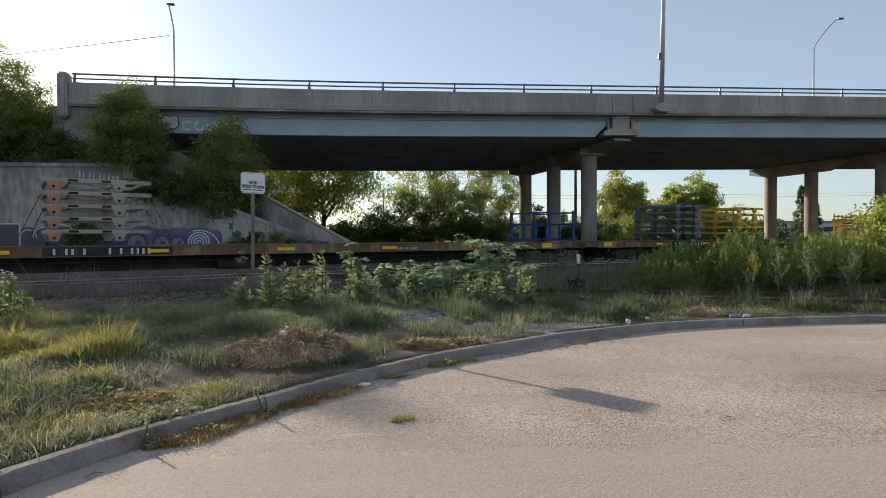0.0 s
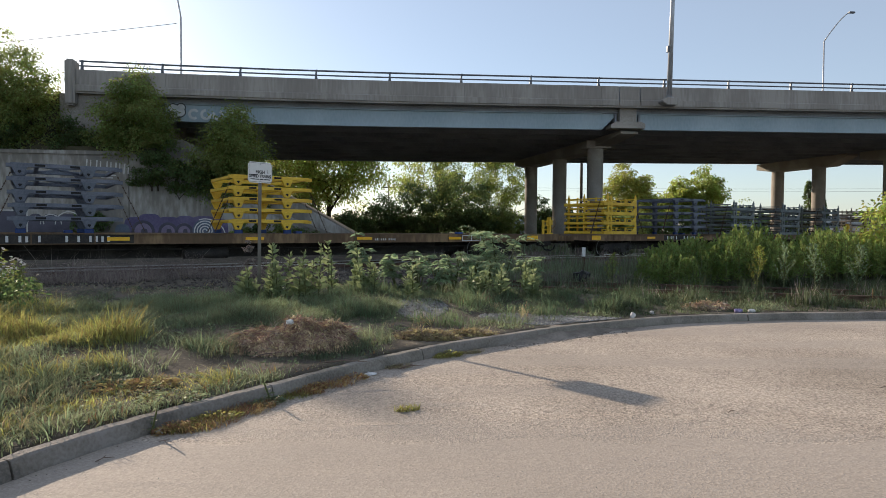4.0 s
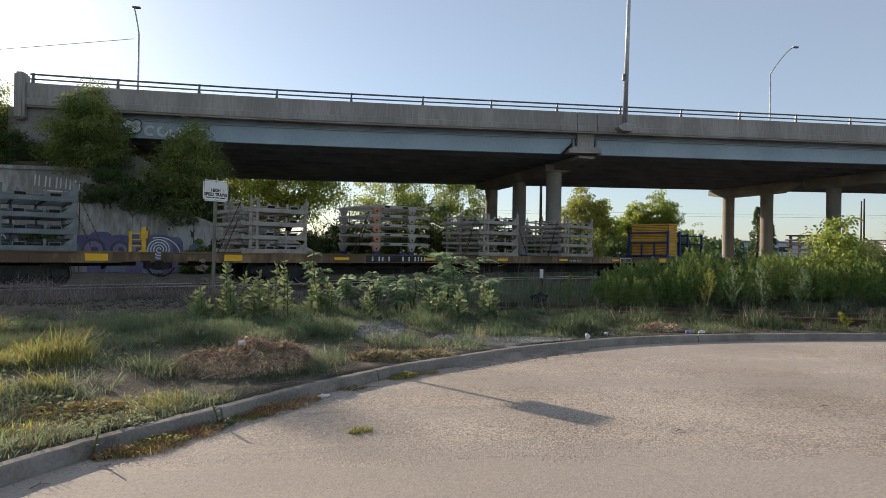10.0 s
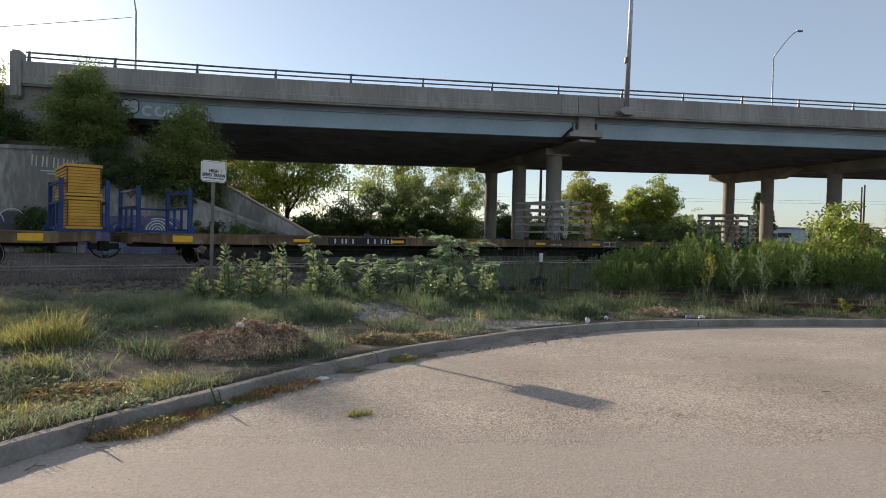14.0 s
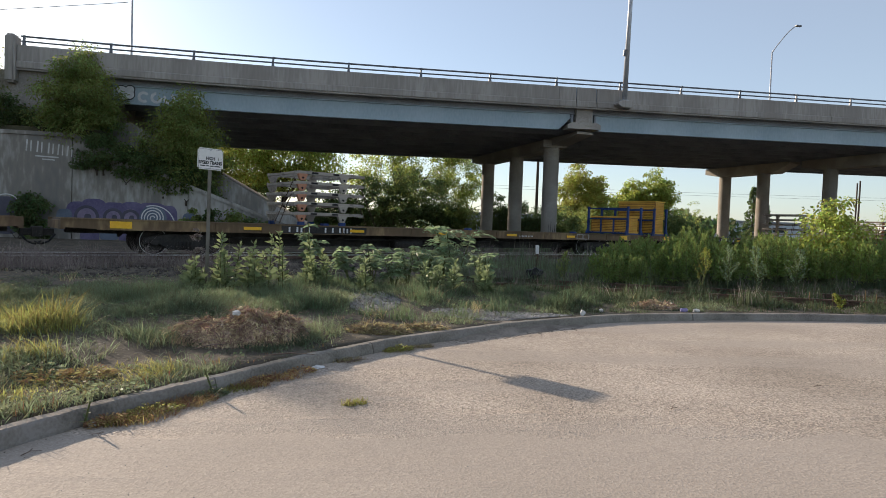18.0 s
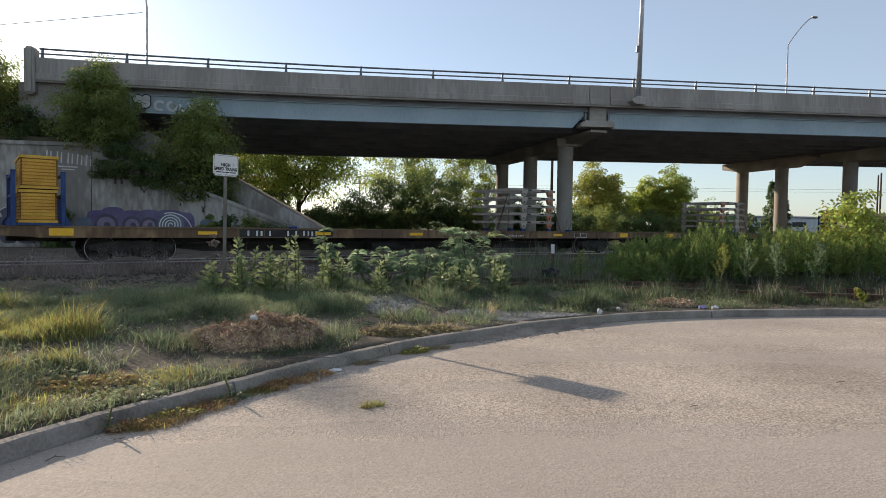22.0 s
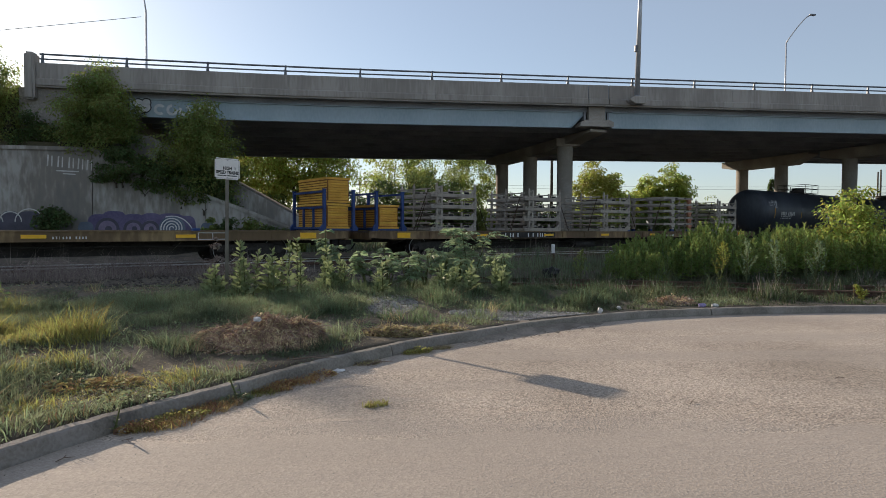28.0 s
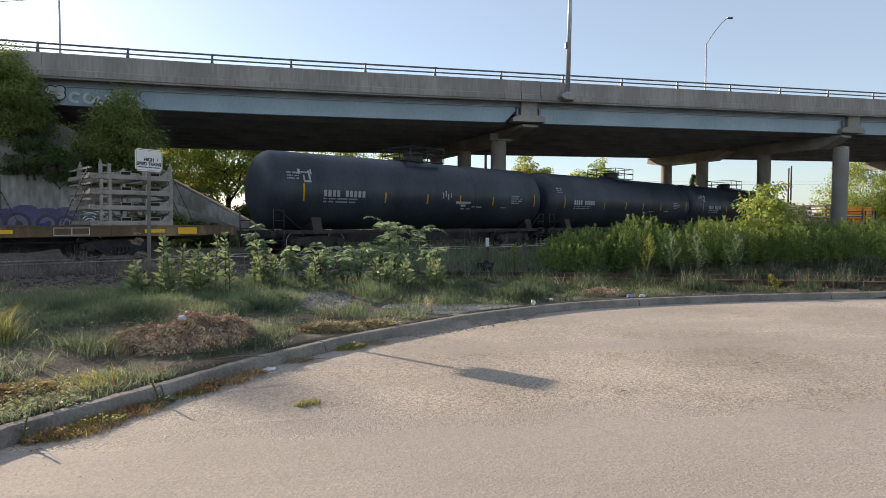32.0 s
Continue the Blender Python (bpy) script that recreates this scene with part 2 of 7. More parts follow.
def tube(bm, pts, r, n=6):
    """A round bar bent through the points."""
    pts = [Vector(p) for p in pts]
    rings = []
    for i, p in enumerate(pts):
        turn = (pts[min(i + 1, len(pts) - 1)] - pts[max(i - 1, 0)]).to_track_quat("Z", "Y").to_matrix()
        rings.append([bm.verts.new(p + turn @ Vector((math.cos(k * math.tau / n) * r, math.sin(k * math.tau / n) * r, 0))) for k in range(n)])
    for a, b in zip(rings[:-1], rings[1:]):
        for k in range(n):
            bm.faces.new((a[k], a[(k + 1) % n], b[(k + 1) % n], b[k])).smooth = True
    bm.faces.new(rings[0][::-1]), bm.faces.new(rings[-1])
    return bm


def beam(bm, p, q, w, h):
    """A square bar from p to q, w wide and h high."""
    p, q = Vector(p), Vector(q)
    turn = (q - p).to_track_quat("X", "Z").to_matrix()
    n = (q - p).length
    c = [bm.verts.new(p + turn @ Vector((x, y, z))) for x in (0, n) for y in (-w / 2, w / 2) for z in (-h / 2, h / 2)]
    for f in ((0, 1, 3, 2), (4, 6, 7, 5), (0, 4, 5, 1), (2, 3, 7, 6), (0, 2, 6, 4), (1, 5, 7, 3)):
        bm.faces.new([c[i] for i in f])
    return bm


def prism(bm, outline, axis, a, b):
    """An outline of (u, v) pairs drawn out along x, y or z from a to b."""
    def at(u, v, w):
        return {"x": (w, u, v), "y": (u, w, v), "z": (u, v, w)}[axis]
    lo, hi = [bm.verts.new(at(u, v, a)) for u, v in outline], [bm.verts.new(at(u, v, b)) for u, v in outline]
    bm.faces.new(lo), bm.faces.new(hi[::-1])
    for k in range(len(lo)):
        j = (k + 1) % len(lo)
        bm.faces.new((lo[k], hi[k], hi[j], lo[j]))
    return bm


def soften(bm, width=0.008, segments=1):
    bmesh.ops.recalc_face_normals(bm, faces=bm.faces)
    sharp = [e for e in bm.edges if len(e.link_faces) == 2 and e.calc_face_angle(0) > 0.6]
    bmesh.ops.bevel(bm, geom=sharp, offset=width, segments=segments, affect="EDGES", clamp_overlap=True)
    return bm


def mesh_of(name, bm, material):
    me = bpy.data.meshes.new(name)
    bmesh.ops.recalc_face_normals(bm, faces=bm.faces)
    bm.to_mesh(me)
    bm.free()
    me.materials.append(material)
    return me


def part(name, bm, material, parent=None, label="", m=None):
    me = bm if isinstance(bm, bpy.types.Mesh) else mesh_of(name, bm, material)
    ob = new(name, me)
    if parent:
        ob.parent = parent
    if m is not None:
        ob.matrix_basis = m
    return tagged(ob, label)


def thing(name, m=None, label="", category="", group="", kind=""):
    ob = new(name)
    ob.empty_display_size = 0.2
    if m is not None:
        ob.matrix_basis = m
    return tagged(ob, label, category, group, kind)


def quads(name, verts, faces, material):
    """A mesh from arrays of corners and of faces with one number of corners each."""
    verts, faces = np.asarray(verts, np.float32), np.asarray(faces, np.int32)
    me = bpy.data.meshes.new(name)
    k = faces.shape[1]
    me.vertices.add(len(verts)), me.loops.add(faces.size), me.polygons.add(len(faces))
    me.vertices.foreach_set("co", verts.ravel())
    me.loops.foreach_set("vertex_index", faces.ravel())
    me.polygons.foreach_set("loop_start", np.arange(0, faces.size, k, dtype=np.int32))
    me.polygons.foreach_set("loop_total", np.full(len(faces), k, np.int32))
    me.update(calc_edges=True)
    me.validate()
    me.materials.append(material)
    return me


RNG = np.random.default_rng(7)


# ---- plan: the kerb line, the tracks, the bridge ----
KERB = [(-3.6, -14), (-3.5, -4), (-3.35, 0.5), (-3.05, 2.6), (-2.72, 3.86), (-2.33, 4.69), (-1.58, 5.83), (-0.76, 6.99), (0.02, 7.93), (0.85, 8.68), (1.85, 9.5), (2.9, 10.18), (4.05, 10.76), (5.2, 11.12), (6.5, 11.38), (8.0, 11.52), (10.0, 11.62), (13.0, 11.7), (18.0, 11.75), (60.0, 11.8)]


def smooth_line(points, step):
    """A Catmull-Rom line through the points, resampled at about step metres."""
    p = [np.array(q, float) for q in points]
    p = [2 * p[0] - p[1], *p, 2 * p[-1] - p[-2]]
    out = []
    for i in range(1, len(p) - 2):
        n = max(2, int(np.linalg.norm(p[i + 1] - p[i]) / step))
        for u in np.arange(n) / n:
            out.append(0.5 * (2 * p[i] + (p[i + 1] - p[i - 1]) * u + (2 * p[i - 1] - 5 * p[i] + 4 * p[i + 1] - p[i + 2]) * u * u + (3 * p[i] - p[i - 1] - 3 * p[i + 1] + p[i + 2]) * u ** 3))
    return np.array(out + [p[-2]])


KLINE = smooth_line(KERB, 0.25)


def past_kerb(x, y):
    """How far points lie outside the road, past the kerb's face; negative on the road."""
    q = np.stack([np.asarray(x, float).ravel(), np.asarray(y, float).ravel()], 1)
    best, sign = np.full(len(q), 1e9), np.ones(len(q))
    for a, b in zip(KLINE[:-1], KLINE[1:]):
        d = b - a
        u = np.clip(((q - a) @ d) / (d @ d), 0, 1)
        off = q - a - u[:, None] * d
        dist = np.hypot(*off.T)
        side = np.where(d[0] * off[:, 1] - d[1] * off[:, 0] > 0, 1.0, -1.0)
        near = dist < best
        best, sign = np.where(near, dist, best), np.where(near, side, sign)
    return (best * sign).reshape(np.shape(x))


TRACK_TURN, TRACK_Y = 33.1, 24.0
TRACK = pose(0, TRACK_Y, 0, 0, 0, TRACK_TURN)          # x along the track, y away from the road; y = 0 is the cars' near side
CENTRE, RAIL_Z, DECK_Z = 1.45, 0.38, 1.42
BRIDGE_TURN = math.degrees(math.atan(0.11))
BRIDGE = pose(0, 35.6, 0, 0, 0, BRIDGE_TURN)           # x along the bridge, y across it; y = 0 is the near girder's face


def across_track(x, y):
    c, s = math.cos(radians(TRACK_TURN)), math.sin(radians(TRACK_TURN))
    return -np.asarray(x) * s + (np.asarray(y) - TRACK_Y) * c - CENTRE


def soil(x, y):
    """The height of the bare ground."""
    k, d = past_kerb(x, y), np.abs(across_track(x, y))
    rise = np.clip((k - 0.3) / 3.2, 0, 1)
    z = np.where(k > 0.12, 0.115 + 0.21 * rise * rise * (3 - 2 * rise), -0.06)
    q = radians(-15.5)
    along, off = (x - 2.8) * math.cos(q) + (y - 15.55) * math.sin(q), np.abs(-(x - 2.8) * math.sin(q) + (y - 15.55) * math.cos(q) - 0.2)
    cut = np.clip((2.3 - off) / 0.9, 0, 1) * np.clip((along + 2.5) / 2, 0, 1)
    z = np.where(k > 1, z * (1 - cut) + 0.12 * cut, z)
    bed = np.clip((4.2 - d) / 2.4, 0, 1)
    z = z - np.where(k > 1, 0.10 * bed, 0)
    lump = 0.035 * np.sin(1.7 * x + 0.6 * y) * np.sin(1.3 * y - 0.4 * x) + 0.02 * np.sin(4.1 * x) * np.sin(3.7 * y + 1)
    return z + np.where(k > 0.3, lump * np.clip(k / 2, 0, 1), 0) * (1 - bed)


def steps(*runs):
    return np.unique(np.concatenate([np.arange(a, b, s) for a, b, s in runs]))


# ---- ground ----
gx = steps((-900, -60, 60), (-60, -14, 3), (-14, 16, 0.22), (16, 60, 1.5), (60, 1000, 60))
gy = steps((-400, -8, 20), (-8, 2, 1), (2, 20, 0.2), (20, 60, 1.5), (60, 1600, 70))
GX, GY = np.meshgrid(gx, gy, indexing="ij")
GZ = soil(GX, GY)
idx = np.arange(GX.size).reshape(GX.shape)
ground = new("ground", quads("ground", np.stack([GX, GY, GZ], -1).reshape(-1, 3), np.stack([idx[:-1, :-1], idx[1:, :-1], idx[1:, 1:], idx[:-1, 1:]], -1).reshape(-1, 4), M_SOIL))
tagged(ground, "dry trampled soil between weeds beside the tracks", "ground", kind="structure")
for poly in ground.data.polygons:
    poly.use_smooth = True

# the road: a sheet from the kerb's foot towards and past the camera
rows_road = []
for a in KLINE[KLINE[:, 1] > -13.9]:
    rows_road.append([(a[0] + (60 - a[0]) * u, a[1] + (-14 - a[1]) * u * 0.999) for u in (0, 0.02, 0.06, 0.14, 0.3, 0.6, 1)])
RR = np.array(rows_road)
ridx = np.arange(RR.shape[0] * RR.shape[1]).reshape(RR.shape[:2])
road = new("road", quads("road", np.concatenate([RR, np.zeros((*RR.shape[:2], 1))], -1).reshape(-1, 3), np.stack([ridx[:-1, :-1], ridx[1:, :-1], ridx[1:, 1:], ridx[:-1, 1:]], -1).reshape(-1, 4), M_ROAD))
tagged(road, "sun-bleached tan road surface dusted with sand", "road", kind="structure")

# unseen pale paving added behind the road; bounces sunlight onto shaded faces
bm = bx(bmesh.new(), -160, 160, -170, -14.02, -0.055, 0.0)
bx(bm, 60.02, 160, -14.02, 11.6, -0.055, 0.0)
tagged(part("paved_lot", bm, M_ROAD), "wide pale unseen lot added behind the road to bounce light", "paved lot", kind="structure")

# kerb stones
kerb = thing("kerb", None, "weathered grey concrete kerb, cracked and dusty", "kerb", kind="structure")
kline = smooth_line(KERB, 0.12)
breaks = [0]
for i in range(1, len(kline)):
    run = np.linalg.norm(np.diff(kline[breaks[-1]:i + 1], axis=0), axis=1).sum()
    if run > (2.2 if kline[i][0] < 12 else 12):
        breaks.append(i)
for a, b in zip(breaks[:-1], breaks[1:]):
    bm = bmesh.new()
    rings = []
    jitter = RNG.normal(0, 0.006, 2)
    for i in range(a, b + 1):
        p = kline[i]
        d = kline[min(i + 1, len(kline) - 1)] - kline[max(i - 1, 0)]
        d = d / np.linalg.norm(d)
        n = np.array((-d[1], d[0]))
        if i == a:
            p = p + d * 0.006
        if i == b:
            p = p - d * 0.006
        wob = 0.006 * math.sin(i * 1.9) + 0.008 * math.sin(i * 0.37) + jitter[0]
        ring = [(0.0, -0.1), (0.0, 0.02), (0.022, 0.098), (0.030, 0.115), (0.046, 0.126), (0.122, 0.130), (0.136, 0.120), (0.14, -0.1)]
        rings.append([bm.verts.new((*(p + n * (u + wob)), w + jitter[1] * 0.6 + 0.003 * math.sin(i * 2.7 + u * 9))) for u, w in ring])
    for r0, r1 in zip(rings[:-1], rings[1:]):
        for k in range(7):
            bm.faces.new((r0[k], r1[k], r1[k + 1], r0[k + 1])).smooth = False
    bm.faces.new(rings[0]), bm.faces.new(rings[-1][::-1])
    part("kerb_stone", bm, M_KERB, kerb)


# ---- tracks ----
def rail_profile(bm, x0, x1, y, z):
    """A rail with foot, web and head; z is its top."""
    prism(bm, [(y - 0.07, z - 0.17), (y + 0.07, z - 0.17), (y + 0.065, z - 0.155), (y + 0.012, z - 0.135), (y + 0.012, z - 0.045), (y + 0.036, z - 0.035), (y + 0.036, z - 0.004), (y - 0.036, z - 0.004), (y - 0.036, z - 0.035), (y - 0.012, z - 0.045), (y - 0.012, z - 0.135), (y - 0.065, z - 0.155)], "x", x0, x1)
    return bm


def railway(name, m, x0, x1, centre, top, label, bed, worn):
    t = thing(name, m, label, "railway track", kind="structure")
    bm = bmesh.new()
    prism(bm, [(centre - 2.3, bed - 0.3), (centre + 2.3, bed - 0.3), (centre + 1.5, bed), (centre - 1.5, bed)], "x", x0, x1)
    part("ballast", bm, M_BALLAST, t, "grey-brown crushed stone ballast")
    for y in (centre - 0.7525, centre + 0.7525):
        part("rail", rail_profile(bmesh.new(), x0, x1, y, top), M_RAIL, t, "rusty steel rail with a worn head")
        # polished top; its bright metal runs down the sides as a sunlit glint
        bm = bmesh.new()
        bx(bm, x0, x1, y - 0.039, y + 0.039, top - 0.034, top)
        part("rail_head", bm, M_RAILTOP if worn else M_RAIL, t)
    tie = mesh_of("tie", soften(bx(bmesh.new(), -0.11, 0.11, -1.28, 1.28, -0.16, 0), 0.012), M_TIE)
    for k in range(int((min(x1, 48) - max(x0, -24)) / 0.53)):
        x = max(x0, -24) + 0.3 + k * 0.53
        part("tie", tie, M_TIE, t, m=pose(x + RNG.normal(0, 0.02), centre + RNG.normal(0, 0.03), top - 0.168 + RNG.normal(0, 0.006), 0, 0, RNG.normal(0, 1.2)))
    return t


railway("main_track", TRACK, -90, 330, CENTRE, RAIL_Z, "busy railway track on weedy ballast", RAIL_Z - 0.2, True)
SIDING = pose(2.8, 15.55, 0, 0, 0, -15.5)
railway("siding_track", SIDING, -1.5, 60, 0.2, 0.27, "disused rusty siding half buried in weeds", 0.10, False)

# ---- bridge ----
G_BOT, G_TOP, SLOPE = 7.40, 8.30, 0.0135      # girder's lower and upper edge, rise along the bridge
bridge = thing("road_bridge", BRIDGE, "concrete and steel road overpass with pale blue girders", "bridge", kind="structure")
B0, B1, B_WIDE = -18.6, 110.0, 18.4


def lifted(bm):
    for v in bm.verts:
        v.co.z += v.co.x * SLOPE - 0.05 + 0.0007 * min(v.co.x, 0.0) ** 2
    return bm


def bridge_part(name, bm, material, label="", parent=None):
    return part(name, lifted(bm), material, parent or bridge, label)


def girder(y, x0, x1, face, name="girder"):
    bm = bmesh.new()
    cuts = [x0] + [c for c in (-12, -8, -4, 0) if x0 < c < x1] + [x1]
    for a, b in zip(cuts[:-1], cuts[1:]):
        bx(bm, a, b, y + 0.10, y + 0.13, G_BOT, G_TOP)
        bx(bm, a, b, y - 0.02, y + 0.25, G_BOT - 0.04, G_BOT)
        bx(bm, a, b, y - 0.02, y + 0.25, G_TOP - 0.03, G_TOP)
    for x, d in ((x0, -1), (x1, 1)):
        if abs(x) < 40 and x > -14:
            reach = 0.72 if d > 0 else 0.4
            prism(bm, [(x, G_BOT), (x + d * reach, G_BOT + reach), (x + d * reach, G_TOP), (x, G_TOP)], "y", y + 0.09, y + 0.14)
            beam(bm, (x, y + 0.115, G_BOT - 0.02), (x + d * reach, y + 0.115, G_BOT + reach - 0.02), 0.26, 0.03)
    return bridge_part(name, bm, face)


PIER1, PIER2 = 11.25, 35.6       # where the piers' caps meet the near girder, along the bridge
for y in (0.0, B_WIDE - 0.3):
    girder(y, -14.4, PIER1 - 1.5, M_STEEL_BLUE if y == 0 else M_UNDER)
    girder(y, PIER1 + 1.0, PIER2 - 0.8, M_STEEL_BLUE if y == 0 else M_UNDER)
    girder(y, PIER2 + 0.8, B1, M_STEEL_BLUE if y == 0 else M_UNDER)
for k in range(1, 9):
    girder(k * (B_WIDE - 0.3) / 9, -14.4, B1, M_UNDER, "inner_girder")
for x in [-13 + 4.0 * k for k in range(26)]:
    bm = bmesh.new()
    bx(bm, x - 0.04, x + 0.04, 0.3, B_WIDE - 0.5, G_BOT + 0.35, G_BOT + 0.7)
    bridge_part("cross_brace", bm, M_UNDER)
bm = bmesh.new()
for a, b in ((B0, -14), (-14, -9), (-9, -4), (-4, 0), (0, B1)):
    bx(bm, a, b, -0.55, B_WIDE + 0.5, 8.62, 8.86)
bridge_part("deck_slab", bm, M_CONC, "grey concrete deck slab")
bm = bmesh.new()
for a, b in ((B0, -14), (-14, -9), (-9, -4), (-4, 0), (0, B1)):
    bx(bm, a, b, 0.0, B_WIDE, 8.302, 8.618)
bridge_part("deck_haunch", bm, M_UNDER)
joints = [-18.6, -14.2] + [-14.2 + 3.95 * 2 * k for k in range(1, 4)] + [10.55, 11.8] + [11.8 + 7.9 * k for k in range(1, 13)]
for side in (0, 1):
    y0 = -0.62 if side == 0 else B_WIDE + 0.26
    for a, b in zip(joints[:-1], joints[1:]):
        bm = bmesh.new()
        prism(bm, [(y0, 8.64), (y0 + 0.32, 8.64), (y0 + 0.32, 9.76), (y0 + 0.11, 9.76), (y0 + 0.08, 8.99), (y0, 8.94)] if side == 0 else [(y0, 8.70), (y0 + 0.36, 8.70), (y0 + 0.36, 9.76), (y0, 9.76)], "x", a + (0.035 if abs(a - 11.2) < 0.8 else 0.006), b - (0.035 if abs(b - 11.2) < 0.8 else 0.006))
        bridge_part("parapet_panel", bm, M_PARA)
        if a > B0:
            bm = bx(bmesh.new(), a - 0.05, a + 0.05, y0 + 0.14, y0 + 0.28, 8.71, 9.74)
            bridge_part("joint_filler", bm, M_UNDER)
    bm = bmesh.new()
    for a, b in ((B0, -14), (-14, -9), (-9, -4), (-4, 0), (0, B1)):
        bx(bm, a, b, y0 + 0.05, y0 + 0.34, 8.54, 8.618)
    bridge_part("parapet_edge", bm, M_CONC)
    bars_ = bmesh.new()
    for a, b in ((B0 + 0.15, -14), (-14, -9), (-9, -4), (-4, 0), (0, B1)):
        rod(bars_, (a, y0 + 0.17, 10.20), (b, y0 + 0.17, 10.20), 0.048)
        rod(bars_, (a, y0 + 0.17, 9.96), (b, y0 + 0.17, 9.96), 0.04)
    rail = bridge_part("railing", bars_, M_RAILING, "two-bar dark steel bridge railing")
    for k in range(32):
        x = -18.3 + 3.95 * k
        bm = bmesh.new()
        prism(bm, [(x - 0.10, 9.761), (x + 0.05, 9.761), (x + 0.02, 10.03), (x + 0.045, 10.255), (x - 0.045, 10.255), (x - 0.07, 10.03)], "y", y0 + 0.12, y0 + 0.22)
        part("railing_post", lifted(bm), M_RAILING, rail)
bm = soften(bx(bmesh.new(), B0 - 0.50, B0 - 0.01, -0.75, 0.0, 7.9, 10.25), 0.10, 3)
bridge_part("end_post", bm, M_PARA, "rounded concrete end post")


def on_bridge(x, y):
    v = BRIDGE.inverted() @ Vector((x, y, 0))
    return v.x, v.y


def column(parent, x, y, top, capital=False, r=0.5):
    bm = bmesh.new()
    rod(bm, (x, y, -0.2), (x, y, top - 0.0), r, r, 32, False)
    part("column", bm, M_CONC, parent, "round concrete column with scrawled graffiti low down")
    if capital:
        bm = bx(bmesh.new(), x - 0.8, x + 0.8, y - 0.6, y + 0.6, top - 0.02, top + 0.45)
        part("capital", soften(bm, 0.02), M_CONC, parent)


def cap_beam(parent, a, b, z0, z1, tip, haunch=1.6):
    """A pier's cap from its near end a to its far end b, tapered underneath at the ends."""
    a, b = Vector((*a, 0)), Vector((*b, 0))
    n = (b - a).length
    bm = bmesh.new()
    prism(bm, [(0, z1), (0, z1 - 0.15), (haunch, z0), (n - 1.8, z0), (n, z0 + tip), (n, z1)], "y", -0.55, 0.55)
    turn = Matrix.Rotation(math.atan2(b.y - a.y, b.x - a.x), 4, "Z")
    bmesh.ops.transform(bm, matrix=Matrix.Translation(a) @ turn, verts=bm.verts)
    part("cap_beam", soften(bm, 0.02), M_CONC, parent, "tapered concrete cap beam, sunlit at its far end")


def corbel(parent, x):
    bm = bmesh.new()
    bx(bm, x - 0.55, x + 0.45, -0.3, 0.6, G_BOT + 0.18, 8.60)
    prism(bm, [(x - 1.05, G_BOT + 0.02), (x + 1.0, G_BOT + 0.02), (x + 1.0, G_BOT + 0.28), (x + 0.75, G_BOT + 0.40), (x - 0.75, G_BOT + 0.40), (x - 1.05, G_BOT + 0.22)], "y", -0.28, 0.6)
    part("bearing_block", lifted(bm), M_CONC, parent, "pale concrete bearing block between girders")
    bm = bmesh.new()
    for s in (-1, 1):
        bx(bm, x + s * 0.72 - 0.06, x + s * 0.72 + 0.06, -0.1, 0.4, G_BOT + 0.42, G_TOP - 0.05)
    part("bearing", lifted(bm), M_UNDER, parent)


pier = thing("bridge_pier", BRIDGE, "concrete pier of three round columns under a cap", "bridge pier", "piers of the bridge", kind="structure")
for q in ((10.3, 40.5), (9.1, 45.9), (7.9, 51.5)):
    column(pier, *on_bridge(*q), 6.82 if q[1] < 42 else 6.75, q[1] < 42)
cap_beam(pier, on_bridge(11.4, 37.0), on_bridge(7.36, 53.9), 6.70, 7.42, 0.3, 5.0)
corbel(pier, PIER1)
pier = thing("bridge_pier", BRIDGE, "concrete pier of round columns beside the track", "bridge pier", "piers of the bridge", kind="structure")
for q in ((34.9, 39.75), (33.2, 45.6)):
    column(pier, *on_bridge(*q), 6.90)
cap_beam(pier, on_bridge(34.9, 39.3), on_bridge(32.75, 47.8), 6.85, 7.66, 0.3)
corbel(pier, PIER2)
pier = thing("bridge_pier", BRIDGE, "far concrete pier of two round columns", "bridge pier", "piers of the bridge", kind="structure")
for q in ((31.2, 51.0), (30.2, 55.3)):
    column(pier, *on_bridge(*q), 6.90)
cap_beam(pier, on_bridge(32.2, 48.4), on_bridge(29.7, 57.2), 6.85, 7.66, 0.3)
for near, far in ((62.0, 58.0), (88.0, 84.0)):
    pier = thing("bridge_pier", BRIDGE, "concrete pier of round columns beyond the track", "bridge pier", "piers of the bridge", kind="structure")
    for u in (0.15, 0.5, 0.85):
        column(pier, near + (far - near) * u, 1 + 16 * u, 7.05)
    cap_beam(pier, (near, 0.2), (far, 17.8), 7.0, 8.05, 0.3)

# ---- abutment, wing wall, embankment ----
abut = thing("abutment", BRIDGE, "concrete abutment with a slope paved down to the track", "abutment", kind="structure")
bm = bmesh.new()
bx(bm, -19.5, -14.3, -0.2, B_WIDE, -0.2, 6.45)
bx(bm, -19.5, -15.0, -0.3, B_WIDE + 0.1, 6.45, 8.5)
part("abutment_seat", bm, M_CONC, abut)
bm = bmesh.new()
prism(bm, [(-14.3, -0.3), (-2.2, -0.3), (-2.2, 0.1), (-13.3, 6.2), (-14.3, 6.3)], "y", -0.35, B_WIDE + 0.4)
part("paved_slope", bm, M_WALL, abut, "sloped concrete paving under the bridge")
wing = thing("wing_wall", BRIDGE, "stained concrete retaining wall with faded graffiti", "retaining wall", kind="structure")
WALL_Y = -2.4
bm = bmesh.new()
edges = [-60, -38, -29, -22, -15.41, -10.2, -4.2]
